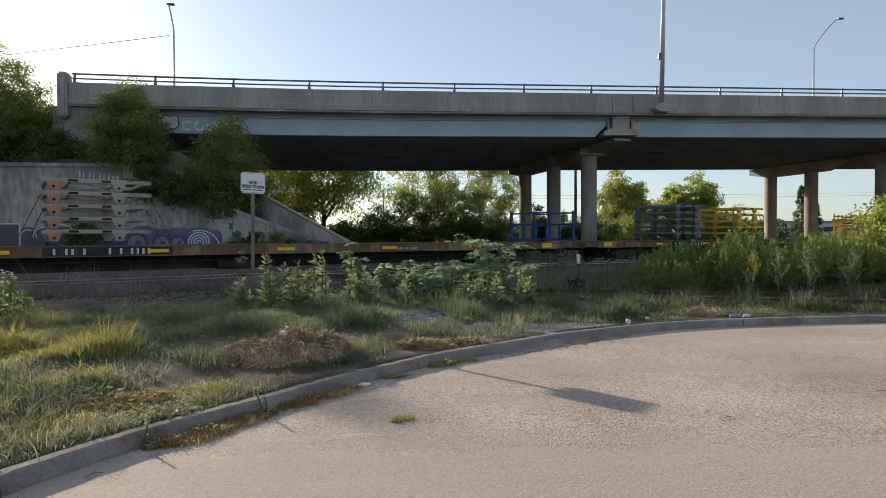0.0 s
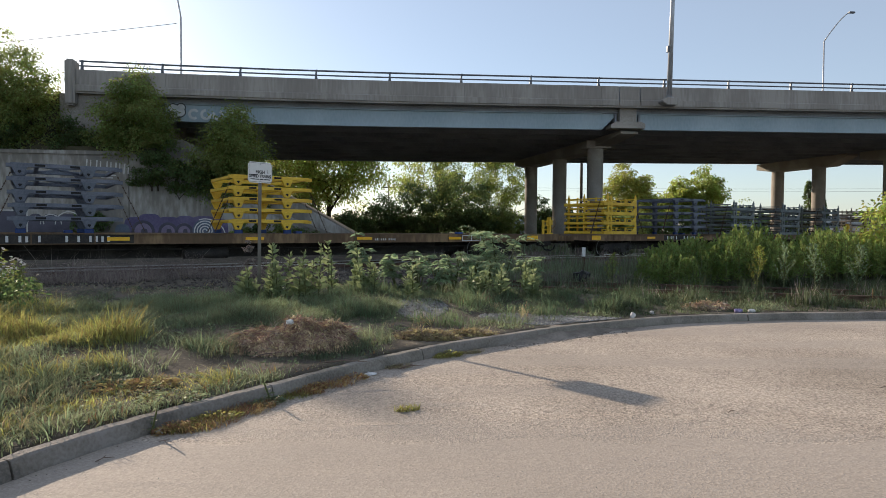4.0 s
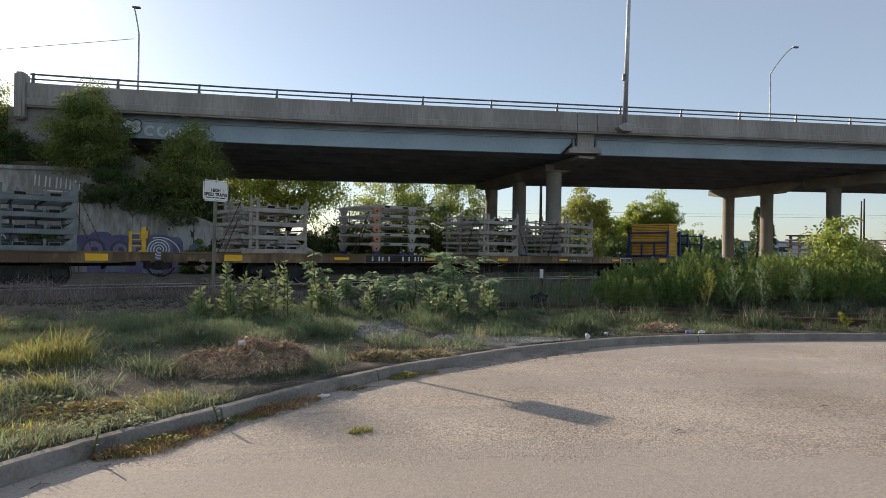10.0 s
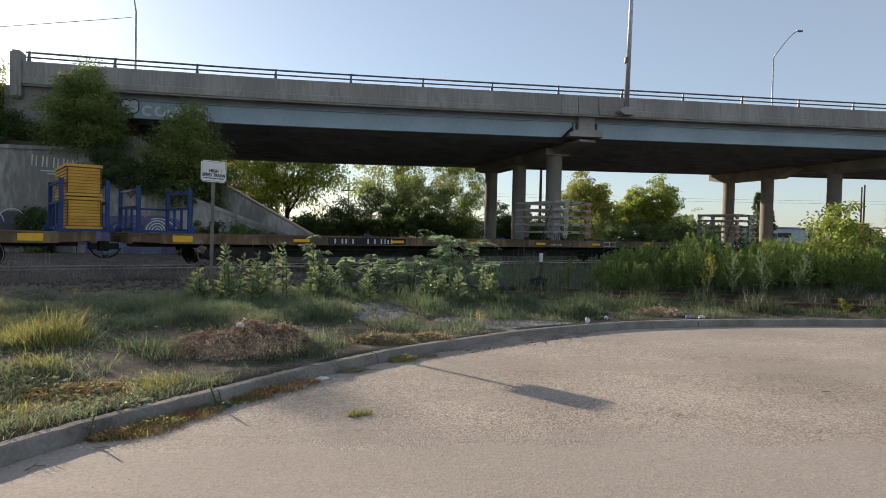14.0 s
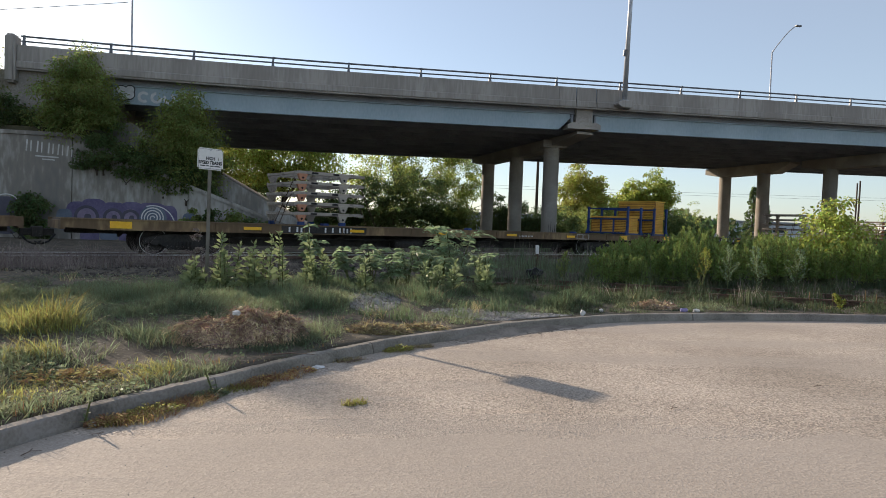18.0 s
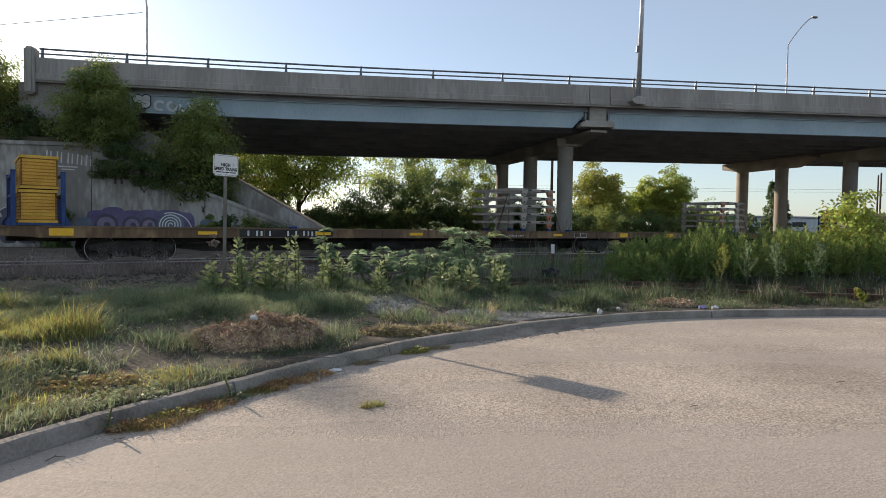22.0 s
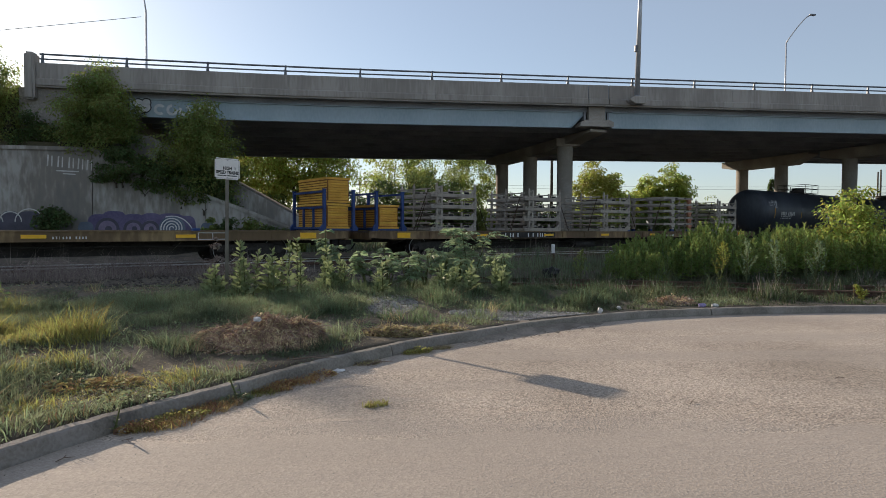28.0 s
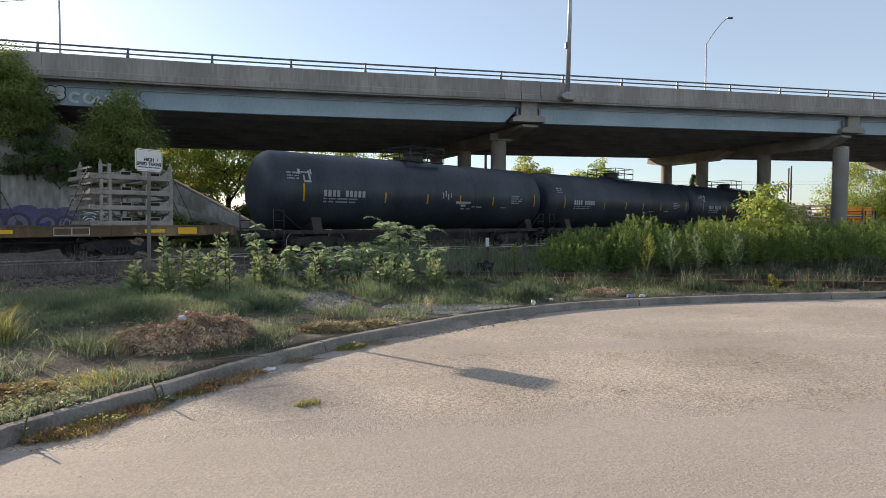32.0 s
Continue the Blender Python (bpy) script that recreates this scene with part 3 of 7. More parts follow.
for a, b in zip(edges[:-1], edges[1:]):
    def top(x):
        return 5.15 if x <= -15.41 else 5.0 - (x + 15.41) * 0.385
    prism(bm, [(a + 0.02, -0.3), (b - 0.02, -0.3), (b - 0.02, top(b)), (a + 0.02, top(a))], "y", WALL_Y, WALL_Y + 0.5)
part("wall_panel", bm, M_WALL, wing)
bm = bmesh.new()
for a, b in zip(edges[:-1], edges[1:]):
    prism(bm, [(a, top(a) + 0.002), (b, top(b) + 0.002), (b, top(b) + 0.18), (a, top(a) + 0.18)], "y", WALL_Y - 0.08, WALL_Y + 0.56)
part("wall_coping", bm, M_WALL, wing, "sloping concrete coping")
M_BANK = mat("bank_soil", (0.035, 0.035, 0.02), (0.09, 0.08, 0.045), 0.8, 0.95, 0, 0.6, 10)
bm = bmesh.new()
prism(bm, [(WALL_Y + 0.5, -0.3), (-0.36, -0.3), (-0.36, 5.4), (WALL_Y + 0.5, 4.7)], "x", -15.3, -14.2)
prism(bm, [(WALL_Y + 0.5, -0.3), (30, -0.3), (30, 8.6), (0.5, 8.6), (WALL_Y + 0.5, 5.0)], "x", -140, -19.6)
bx(bm, -19.6, -14.32, WALL_Y + 0.5, -0.36, -0.3, 5.6)
prism(bm, [(-14.2, -0.3), (-4.0, -0.3), (-14.2, 5.0)], "y", WALL_Y + 0.5, -0.36)
embankment = part("embankment", bm, M_BANK)
embankment.matrix_basis = BRIDGE
tagged(embankment, "overgrown earth embankment behind the retaining wall", "embankment", kind="structure")


# ---- the train ----
PACE = [(0, 0.0), (3, 21.45), (6, 42.66), (9, 64.02), (12, 85.65), (15, 107.44), (18, 129.39), (21, 151.46), (24, 173.67), (27, 195.89), (29, 210.74), (30, 218.25), (31, 225.73), (32, 233.22)]
TIMES = [0, 1, 2, 3, 4, 5, 6, 7, 8, 9, 10, 12, 14, 16, 18, 20, 22, 24, 25, 26, 27, 28, 29, 30, 31, 32]
MOVING = []


def run(t):
    """How far the train has gone at t seconds."""
    ts, ys = np.array([p[0] for p in PACE], float), np.array([p[1] for p in PACE])
    m = np.gradient(ys, ts)
    i = int(min(max(np.searchsorted(ts, t) - 1, 0), len(ts) - 2))
    h = ts[i + 1] - ts[i]
    u = (t - ts[i]) / h
    return float((2 * u ** 3 - 3 * u * u + 1) * ys[i] + (u ** 3 - 2 * u * u + u) * h * m[i] + (3 * u * u - 2 * u ** 3) * ys[i + 1] + (u ** 3 - u * u) * h * m[i + 1])


def ahead(t):
    return TRACK @ pose(-run(t), 0, 0)


def rolls(item, place):
    """Sets a thing on the train at its place there."""
    item.matrix_basis = ahead(0) @ place
    MOVING.append((item, place))
    return item


M_SILL = mat("brown_flatcar_paint", (0.12, 0.082, 0.042), (0.29, 0.20, 0.10), 0.9, 0.75, 0, 0.15, 7, c=(0.155, 0.10, 0.054), patch=0.5, stretch=(1, 1, 0.3), object_random=0.15)
M_DECK = mat("rusty_deck", (0.07, 0.05, 0.04), (0.19, 0.15, 0.12), 0.7, 0.85, 0.1, 0.3, 12)
M_BLACK = mat("grimy_black_steel", (0.02, 0.019, 0.018), (0.065, 0.056, 0.048), 2, 0.75, 0.1, 0.2, 20)
M_WHEEL = mat("greasy_wheel_steel", (0.02, 0.018, 0.016), (0.06, 0.05, 0.045), 4, 0.6, 0.4)
M_CHALK = glow_free("white_paint_marks", (0.68, 0.68, 0.66), 0.7)
M_REFL = mat("yellow_reflector", (0.80, 0.42, 0.01), (0.95, 0.56, 0.03), 5, 0.35)
M_HOSE = glow_free("black_rubber", (0.02, 0.02, 0.02), 0.6)
M_TANK = mat("black_tank_paint", (0.018, 0.022, 0.029), (0.042, 0.049, 0.060), 0.7, 0.42, 0, 0.03, 8, stretch=(1, 1, 0.3))
M_GREY = mat("pale_grey_rack_paint", (0.17, 0.145, 0.115), (0.40, 0.35, 0.285), 1.8, 0.65, 0.1, 0.1, 18, c=(0.35, 0.315, 0.265), patch=0.5, object_random=0.12)
M_SLATE = mat("slate_blue_rack_paint", (0.08, 0.09, 0.115), (0.17, 0.185, 0.22), 1.5, 0.55, 0.1, 0.1, 22, object_random=0.12)
M_SAGE = mat("grey_green_rack_paint", (0.11, 0.13, 0.13), (0.22, 0.24, 0.235), 1.5, 0.6, 0.1, 0.1, 22, object_random=0.12)
M_YELLOW = mat("yellow_rack_paint", (0.56, 0.35, 0.02), (0.82, 0.55, 0.05), 1.5, 0.5, 0.0, 0.1, 22, object_random=0.10)
M_ORANGE = mat("orange_yellow_crate_paint", (0.50, 0.26, 0.03), (0.74, 0.42, 0.06), 1.5, 0.55, 0.0, 0.1, 20, object_random=0.10)
# dark orange crate shell: shade between the corrugations, put into the colour
M_SHADEGAP = mat("shaded_gap_orange", (0.14, 0.065, 0.02), (0.28, 0.13, 0.03), 3, 0.8, 0, 0.1, 20)
M_BRACKET = mat("faded_orange_paint", (0.36, 0.16, 0.09), (0.55, 0.27, 0.16), 3, 0.7)
M_BLUE = mat("blue_frame_paint", (0.012, 0.03, 0.12), (0.028, 0.065, 0.21), 2, 0.5, 0.1, 0.05, 20)
M_LOAD = mat("dark_rusty_parts", (0.05, 0.042, 0.036), (0.14, 0.115, 0.095), 3, 0.8, 0.2, 0.2, 20)
M_DARK = glow_free("dark_opening", (0.02, 0.02, 0.02), 0.9)
M_RUST = mat("rusty_chain", (0.05, 0.035, 0.025), (0.13, 0.09, 0.06), 6, 0.8, 0.3)


def wheel_mesh():
    bm = bmesh.new()
    for y0, y1, r0, r1 in ((-0.07, -0.04, 0.36, 0.42), (-0.04, 0.04, 0.42, 0.425), (0.04, 0.07, 0.45, 0.45), (-0.09, -0.07, 0.11, 0.14)):
        rod(bm, (0, y0, 0), (0, y1, 0), r0, r1, 28)
    return mesh_of("wheel", bm, M_WHEEL)


def ring_mesh(r, w, y, name, material):
    bm = bmesh.new()
    rows = [[bm.verts.new((math.cos(a) * q, y, math.sin(a) * q)) for a in np.linspace(0, math.tau, 40)[:-1]] for q in (r - w, r + w)]
    n = len(rows[0])
    for k in range(n):
        bm.faces.new((rows[0][k], rows[0][(k + 1) % n], rows[1][(k + 1) % n], rows[1][k]))
    for a, b in zip(rows[0], rows[1]):
        b.co.y = a.co.y = y
    bmesh.ops.solidify(bm, geom=bm.faces[:], thickness=0.004)
    return mesh_of(name, bm, material)


WHEEL, RIM = wheel_mesh(), ring_mesh(0.40, 0.007, -0.062, "wheel_rim", M_CHALK)


def side_frame_mesh():
    bm = bmesh.new()
    prism(bm, [(-1.15, 0.36), (-1.15, 0.52), (-0.85, 0.60), (-0.35, 0.66), (0.35, 0.66), (0.85, 0.60), (1.15, 0.52), (1.15, 0.36), (0.72, 0.34), (0.42, 0.16), (-0.42, 0.16), (-0.72, 0.34)], "y", -0.07, 0.07)
    soften(bm, 0.02)
    for x in (-0.85, 0.85):
        rod(bm, (x, -0.15, 0.42), (x, 0.05, 0.42), 0.12, 0.12, 14)
    for k in range(-2, 3):
        rod(bm, (k * 0.11, -0.09, 0.2), (k * 0.11, -0.09, 0.42), 0.045, 0.045, 10)
    return mesh_of("side_frame", bm, M_BLACK)


SIDE_FRAME = side_frame_mesh()


def bogie(parent, x):
    """A two-axle truck under a car."""
    b = part("bogie", bx(bmesh.new(), -0.16, 0.16, CENTRE - 1.05, CENTRE + 1.05, RAIL_Z + 0.35, RAIL_Z + 0.62), M_BLACK, parent, "grimy two-axle bogie", pose(x, 0, 0))
    for y, turn in ((CENTRE - 1.0, 0), (CENTRE + 1.0, 180)):
        part("side_frame", SIDE_FRAME, M_BLACK, b, m=pose(0, y, RAIL_Z, 0, 0, turn))
    for s in (-0.84, 0.84):
        part("axle", rod(bmesh.new(), (s, CENTRE - 0.9, RAIL_Z + 0.42), (s, CENTRE + 0.9, RAIL_Z + 0.42), 0.07, 0.07, 10), M_BLACK, b)
        part("wheel", WHEEL, M_WHEEL, b, m=pose(s, CENTRE - 0.7525, RAIL_Z + 0.42, 0, RNG.uniform(0, 360), 0))
        part("wheel", WHEEL, M_WHEEL, b, m=pose(s, CENTRE + 0.7525, RAIL_Z + 0.42, 0, 0, 180))
        part("wheel_rim", RIM, M_CHALK, b, "chalk-white ring on the wheel's rim", m=pose(s, CENTRE - 0.85, RAIL_Z + 0.42))
    return b


def coupler(parent, x, s):
    bm = bmesh.new()
    bx(bm, min(0, s * 0.5), max(0, s * 0.5), CENTRE - 0.08, CENTRE + 0.08, 0.82 + RAIL_Z - 0.3, 1.02 + RAIL_Z - 0.3)
    bx(bm, min(s * 0.36, s * 0.56), max(s * 0.36, s * 0.56), CENTRE - 0.17, CENTRE + 0.15, 0.78 + RAIL_Z - 0.3, 1.08 + RAIL_Z - 0.3)
    part("coupler", soften(bm, 0.015), M_BLACK, parent, m=pose(x, 0, 0))
    bm = bmesh.new()
    pts = [(x, CENTRE - 0.35, 0.95), (x + s * 0.15, CENTRE - 0.36, 0.75), (x + s * 0.35, CENTRE - 0.33, 0.66), (x + s * 0.5, CENTRE - 0.3, 0.74)]
    for p, q in zip(pts[:-1], pts[1:]):
        rod(bm, p, q, 0.028, 0.028, 7)
    part("air_hose", bm, M_HOSE, parent)


def bars(parent, name, x, y, z, groups, high, wide, m=None):
    """Lettering as plain upright bars, in groups of so many."""
    for g in groups:
        bm = bmesh.new()
        for k in range(g):
            bx(bm, x, x + wide * 0.42, y - 0.004, y + 0.002, z, z + high * (1 if (k + g) % 3 else 0.92))
            x += wide
        x += wide * 0.9
        tagged(part(name, bm, M_CHALK, parent, m=m), "white stencilled lettering", kind="stuff" if high < 0.1 else "")


def brake_post(car, x):
    bm = bx(bmesh.new(), x - 0.05, x + 0.05, 0.30, 0.46, DECK_Z, DECK_Z + 0.75)
    bx(bm, x - 0.12, x + 0.12, 0.27, 0.49, DECK_Z, DECK_Z + 0.06)
    bx(bm, x - 0.40, x - 0.33, 0.32, 0.42, DECK_Z, DECK_Z + 0.62)
    for z in (0.18, 0.36, 0.54):
        bx(bm, x - 0.33, x - 0.05, 0.35, 0.39, DECK_Z + z, DECK_Z + z + 0.04)
    bx(bm, x - 0.09, x + 0.09, 0.26, 0.50, DECK_Z + 0.42, DECK_Z + 0.64)
    part("brake_post", bm, M_YELLOW, car, "yellow hand-brake post")
    bm = bmesh.new()
    for a in np.linspace(0, math.tau, 25)[:-1]:
        b = a + math.tau / 24
        rod(bm, (x + 0.12, 0.38 + 0.26 * math.cos(a), DECK_Z + 0.5 + 0.26 * math.sin(a)), (x + 0.12, 0.38 + 0.26 * math.cos(b), DECK_Z + 0.5 + 0.26 * math.sin(b)), 0.016, 0.016, 6, False)
    for a in (0.5, 2.6, 4.7):
        rod(bm, (x + 0.12, 0.38, DECK_Z + 0.5), (x + 0.12, 0.38 + 0.26 * math.cos(a), DECK_Z + 0.5 + 0.26 * math.sin(a)), 0.013, 0.013, 6)
    part("brake_wheel", bm, M_SILL, car)


def flatcar(s0, s1, brake=True, marks=True):
    n = s1 - s0
    car = thing("flatcar", None, "long brown flatcar with yellow reflectors along its sill", "railcar", "flatcars of the train")
    bm = bmesh.new()
    bx(bm, 0.1, n - 0.1, 0.06, 2 * CENTRE - 0.06, DECK_Z - 0.05, DECK_Z - 0.004)
    part("deck", bm, M_DECK, car, "worn dark deck plating")
    for y, d in ((0.0, 1), (2 * CENTRE, -1)):
        bm = bmesh.new()
        prism(bm, [(0.0, DECK_Z - 0.24), (0.9, DECK_Z - 0.28), (n - 0.9, DECK_Z - 0.28), (n, DECK_Z - 0.24), (n, DECK_Z), (0.0, DECK_Z)], "y", y + d * 0.03, y + d * 0.055)
        bx(bm, 0, n, min(y - d * 0.0, y + d * 0.12), max(y - d * 0.0, y + d * 0.12), DECK_Z - 0.022, DECK_Z + 0.012)
        bx(bm, 0.9, n - 0.9, min(y, y + d * 0.1), max(y, y + d * 0.1), DECK_Z - 0.30, DECK_Z - 0.275)
        if d > 0:
            for k in range(int(n / 1.5)):
                bx(bm, 1.2 + k * 1.5, 1.23 + k * 1.5, y + 0.005, y + 0.03, DECK_Z - 0.275, DECK_Z - 0.02)
        part("side_sill", bm, M_SILL, car, "rust-streaked brown side sill")
    bm = bmesh.new()
    prism(bm, [(0.3, 1.0), (3.0, 0.98), (5.6, 0.66), (n - 5.6, 0.66), (n - 3.0, 0.98), (n - 0.3, 1.0), (n - 0.3, DECK_Z - 0.06), (0.3, DECK_Z - 0.06)], "y", CENTRE - 0.35, CENTRE + 0.35)
    for k in range(int(n / 2.4)):
        x = 1.6 + 2.4 * k
        prism(bm, [(0.12, DECK_Z - 0.06), (0.12, DECK_Z - 0.3), (CENTRE - 0.35, 0.9), (CENTRE - 0.35, DECK_Z - 0.06)], "x", x, x + 0.08)
    part("centre_sill", bm, M_BLACK, car, "grimy fish-belly centre sill")
    bm = rod(bmesh.new(), (3.4, 0.5, 0.95), (n - 3.4, 0.5, 0.95), 0.025, 0.025, 6)
    rod(bm, (n * 0.42, 0.55, 0.82), (n * 0.47, 0.55, 0.82), 0.18, 0.18, 14)
    part("brake_gear", bm, M_BLACK, car)
    for x in (0, n):
        bm = bx(bmesh.new(), min(x, abs(x - 0.12)), max(x, abs(x - 0.12)), 0.06, 2 * CENTRE - 0.06, DECK_Z - 0.30, DECK_Z - 0.052)
        part("end_sill", bm, M_SILL, car)
        coupler(car, x, -1 if x == 0 else 1)
    for k, x in enumerate([1.5] + [1.5 + 3.9 * j for j in range(1, int((n - 4) / 3.9) + 1)] + [n - 1.55]):
        big = k == 0 or x == n - 1.55
        bm = bx(bmesh.new(), -0.29, 0.29, -0.004, 0.0285, -0.10 if big else -0.05, 0.10 if big else 0.05)
        part("reflector", bm, M_REFL, car, "yellow reflective patch", pose(x, 0, DECK_Z - (0.145 if big else 0.15)))
    if marks:
        panel_ = bx(bmesh.new(), 6.4, 9.7, 0.018, 0.0295, DECK_Z - 0.272, DECK_Z - 0.025)
        part("lettering_panel", panel_, M_BLACK, car, "dark painted panel behind the lettering")
        bars(car, "lettering", 6.65, 0.016, DECK_Z - 0.235, (1, 2, 1), 0.17, 0.15)
        bars(car, "lettering", 8.0, 0.016, DECK_Z - 0.235, (1, 1, 4), 0.17, 0.15)
        bars(car, "small_lettering", n * 0.66, 0.026, DECK_Z - 0.22, (6, 4), 0.07, 0.08)
        bm = bmesh.new()
        for a, b, c, d in ((0, 0.9, 0, 0.02), (0, 0.9, 0.2, 0.22), (0, 0.02, 0.02, 0.2), (0.88, 0.9, 0.02, 0.2), (0.44, 0.46, 0.02, 0.2)):
            bx(bm, n - 5.2 + a, n - 5.2 + b, 0.018, 0.029, DECK_Z - 0.26 + c, DECK_Z - 0.26 + d)
        part("consolidated_stencil", bm, M_CHALK, car)
    for x in (3.35, n - 3.35):
        bogie(car, x)
    if brake:
        brake_post(car, n - 0.25)
    for x in (n * 0.3, n * 0.55, n * 0.8):
        bm = soften(bx(bmesh.new(), x, x + 0.22, 0.12, 0.4, DECK_Z - 0.002, DECK_Z + 0.09), 0.02)
        part("deck_bracket", bm, M_BLUE, car, "blue lashing bracket on the deck")
    rolls(car, pose(s0, 0, 0))
    return car


# racks on pointed feet
P_LONG, P_DEEP, P_STEP = 2.55, 2.62, 0.353


def foot_rack(paint, left_paint, turned=False):
    rack = thing("shipping_rack", None, "", "shipping rack", "racks loaded on the train")
    z0, z1 = 0.225, 0.335
    bm = soften(bx(bmesh.new(), 0.0, P_LONG, 0.0, 0.10, z0, z1), 0.008)
    bx(bm, P_LONG - 0.14, P_LONG + 0.10, -0.012, 0.112, z0 - 0.01, z1 - 0.02)
    bx(bm, -0.10, 0.14, -0.012, 0.112, z0 - 0.01, z1 - 0.02)
    part("front_beam", bm, paint, rack)
    part("back_beam", soften(bx(bmesh.new(), 0, P_LONG, P_DEEP - 0.10, P_DEEP, z0, z1), 0.008), paint, rack)
    for x in (0.0, P_LONG - 0.09, 0.55, 1.75):
        bm = bx(bmesh.new(), x, x + 0.09, 0.101, P_DEEP - 0.101, z0 + 0.01, z1 - 0.015)
        part("side_beam" if x in (0.0, P_LONG - 0.09) else "cross_member", bm, paint, rack)
    bm = beam(bmesh.new(), (0.65, 0.12, z0 + 0.05), (1.7, P_DEEP - 0.15, z0 + 0.05), 0.05, 0.05)
    beam(bm, (1.7, 0.12, z0 + 0.05), (0.65, P_DEEP - 0.15, z0 + 0.05), 0.05, 0.045)
    part("diagonal_brace", bm, paint, rack)
    for k, (x, y) in enumerate(((0.20, 0), (1.80, 0), (0.20, P_DEEP - 0.10), (1.80, P_DEEP - 0.10))):
        orange = y == 0 and x < 1
        x = P_LONG - x if turned else x
        bm = bmesh.new()
        prism(bm, [(x - 0.20, z0 + 0.012), (x - 0.17, z0 - 0.03), (x - 0.10, 0.03), (x - 0.07, 0.0), (x + 0.07, 0.0), (x + 0.10, 0.03), (x + 0.17, z0 - 0.03), (x + 0.20, z0 + 0.012)], "y", y - 0.015, y + 0.115)
        p = part("foot", soften(bm, 0.008), left_paint if orange else paint, rack, "tapered foot bracket")
        if y == 0:
            hole = bmesh.new()
            prism(hole, [(x - 0.045, 0.10), (x, 0.045), (x + 0.045, 0.10), (x + 0.03, 0.13), (x - 0.03, 0.13)], "y", -0.019, -0.016)
            part("foot_hole", hole, M_DARK, p)
    for x in ((0.95, 1.77) if turned else (0.54, 1.36)):
        bm = bx(bmesh.new(), x, x + 0.24, -0.003, 0.0, z0 + 0.025, z1 - 0.025)
        part("fork_pocket", bm, M_DARK, rack, "dark fork pocket")
    return rack


# racks with corner posts
U_LONG, U_DEEP, U_STEP = 2.30, 2.60, 0.452


def post_rack(paint):
    rack = thing("shipping_rack", None, "", "shipping rack", "racks loaded on the train")
    for name, y in (("front_beam", 0.0), ("back_beam", U_DEEP - 0.1)):
        bm = soften(bx(bmesh.new(), 0.0, U_LONG, y, y + 0.10, 0.0, 0.145), 0.008)
        if y == 0.0:
            bx(bm, -0.03, 0.10, -0.02, 0.11, 0.02, 0.16)
            bx(bm, 0.62, 1.42, -0.014, 0.0, 0.02, 0.10)
        part(name, bm, paint, rack)
    for x in (0.0, U_LONG - 0.1, 0.75, 1.5):
        part("side_beam" if x in (0.0, U_LONG - 0.1) else "cross_member", bx(bmesh.new(), x, x + 0.1, 0.101, U_DEEP - 0.101, 0.02, 0.125), paint, rack)
    # the ladder-like near post, the plain ones at the other corners
    bm = soften(bx(bx(bmesh.new(), 0.24, 0.33, 0.004, 0.085, 0.146, U_STEP - 0.002), 0.47, 0.56, 0.004, 0.085, 0.146, U_STEP - 0.002), 0.006)
    bx(bm, 0.331, 0.469, 0.02, 0.07, 0.16, 0.20)
    bx(bm, 0.331, 0.469, 0.02, 0.07, U_STEP - 0.09, U_STEP - 0.03)
    bx(bm, 0.26, 0.31, 0.02, 0.07, U_STEP - 0.002, U_STEP + 0.10)
    part("ladder_post", bm, paint, rack, "double upright with rungs")
    for x, y, w in ((U_LONG - 0.11, 0.005, 0.10), (0.24, U_DEEP - 0.085, 0.10), (U_LONG - 0.11, U_DEEP - 0.085, 0.10), (0.0, 1.25, 0.09)):
        bm = soften(bx(bmesh.new(), x, x + w, y, y + 0.08, 0.146, U_STEP - 0.002), 0.006)
        bx(bm, x + w * 0.3, x + w * 0.7, y + 0.02, y + 0.06, U_STEP - 0.002, U_STEP + 0.10)
        part("corner_post", bm, paint, rack)
    bm = bmesh.new()
    prism(bm, [(U_LONG - 0.111, 0.147), (U_LONG - 0.36, 0.147), (U_LONG - 0.111, 0.36)], "y", 0.01, 0.03)
    part("gusset", bm, paint, rack)
    for x in (0.80, 1.62):
        bm = bmesh.new()
        for a, b, c, d in ((0, 0.30, 0.08, 0.10), (0, 0.02, 0, 0.08), (0.28, 0.30, 0, 0.08)):
            bx(bm, x + a, x + b, -0.014, 0.012, 0.147 + c, 0.147 + d)
        part("fork_loop", bm, paint, rack, "rectangular fork loop")
        part("fork_pocket", bx(bmesh.new(), x + 0.02, x + 0.28, 0.002, 0.010, 0.148, 0.225), M_DARK, rack)
    part("load_bar", rod(bmesh.new(), (0.5, 0.6, 0.2), (1.5, 0.6, 0.2), 0.04, 0.04, 8), paint, rack)
    part("load_bar", rod(bmesh.new(), (0.5, 1.5, 0.2), (U_LONG - 0.1, 1.5, 0.2), 0.04, 0.04, 8), paint, rack)
    for x in (0.86, 1.50):
        part("inner_post", bx(bmesh.new(), x, x + 0.07, 0.012, 0.08, 0.146, U_STEP * 0.72), paint, rack)
        part("inner_post", bx(bmesh.new(), x, x + 0.07, U_DEEP - 0.08, U_DEEP - 0.012, 0.146, U_STEP - 0.002), paint, rack)
    for x in (0.01, U_LONG - 0.06):
        part("side_rail", bx(bmesh.new(), x, x + 0.05, 0.09, U_DEEP - 0.09, U_STEP * 0.66, U_STEP * 0.66 + 0.05), paint, rack)
    part("back_rail", bx(bmesh.new(), 0.35, U_LONG - 0.12, U_DEEP - 0.07, U_DEEP - 0.03, U_STEP * 0.62, U_STEP * 0.62 + 0.05), paint, rack)
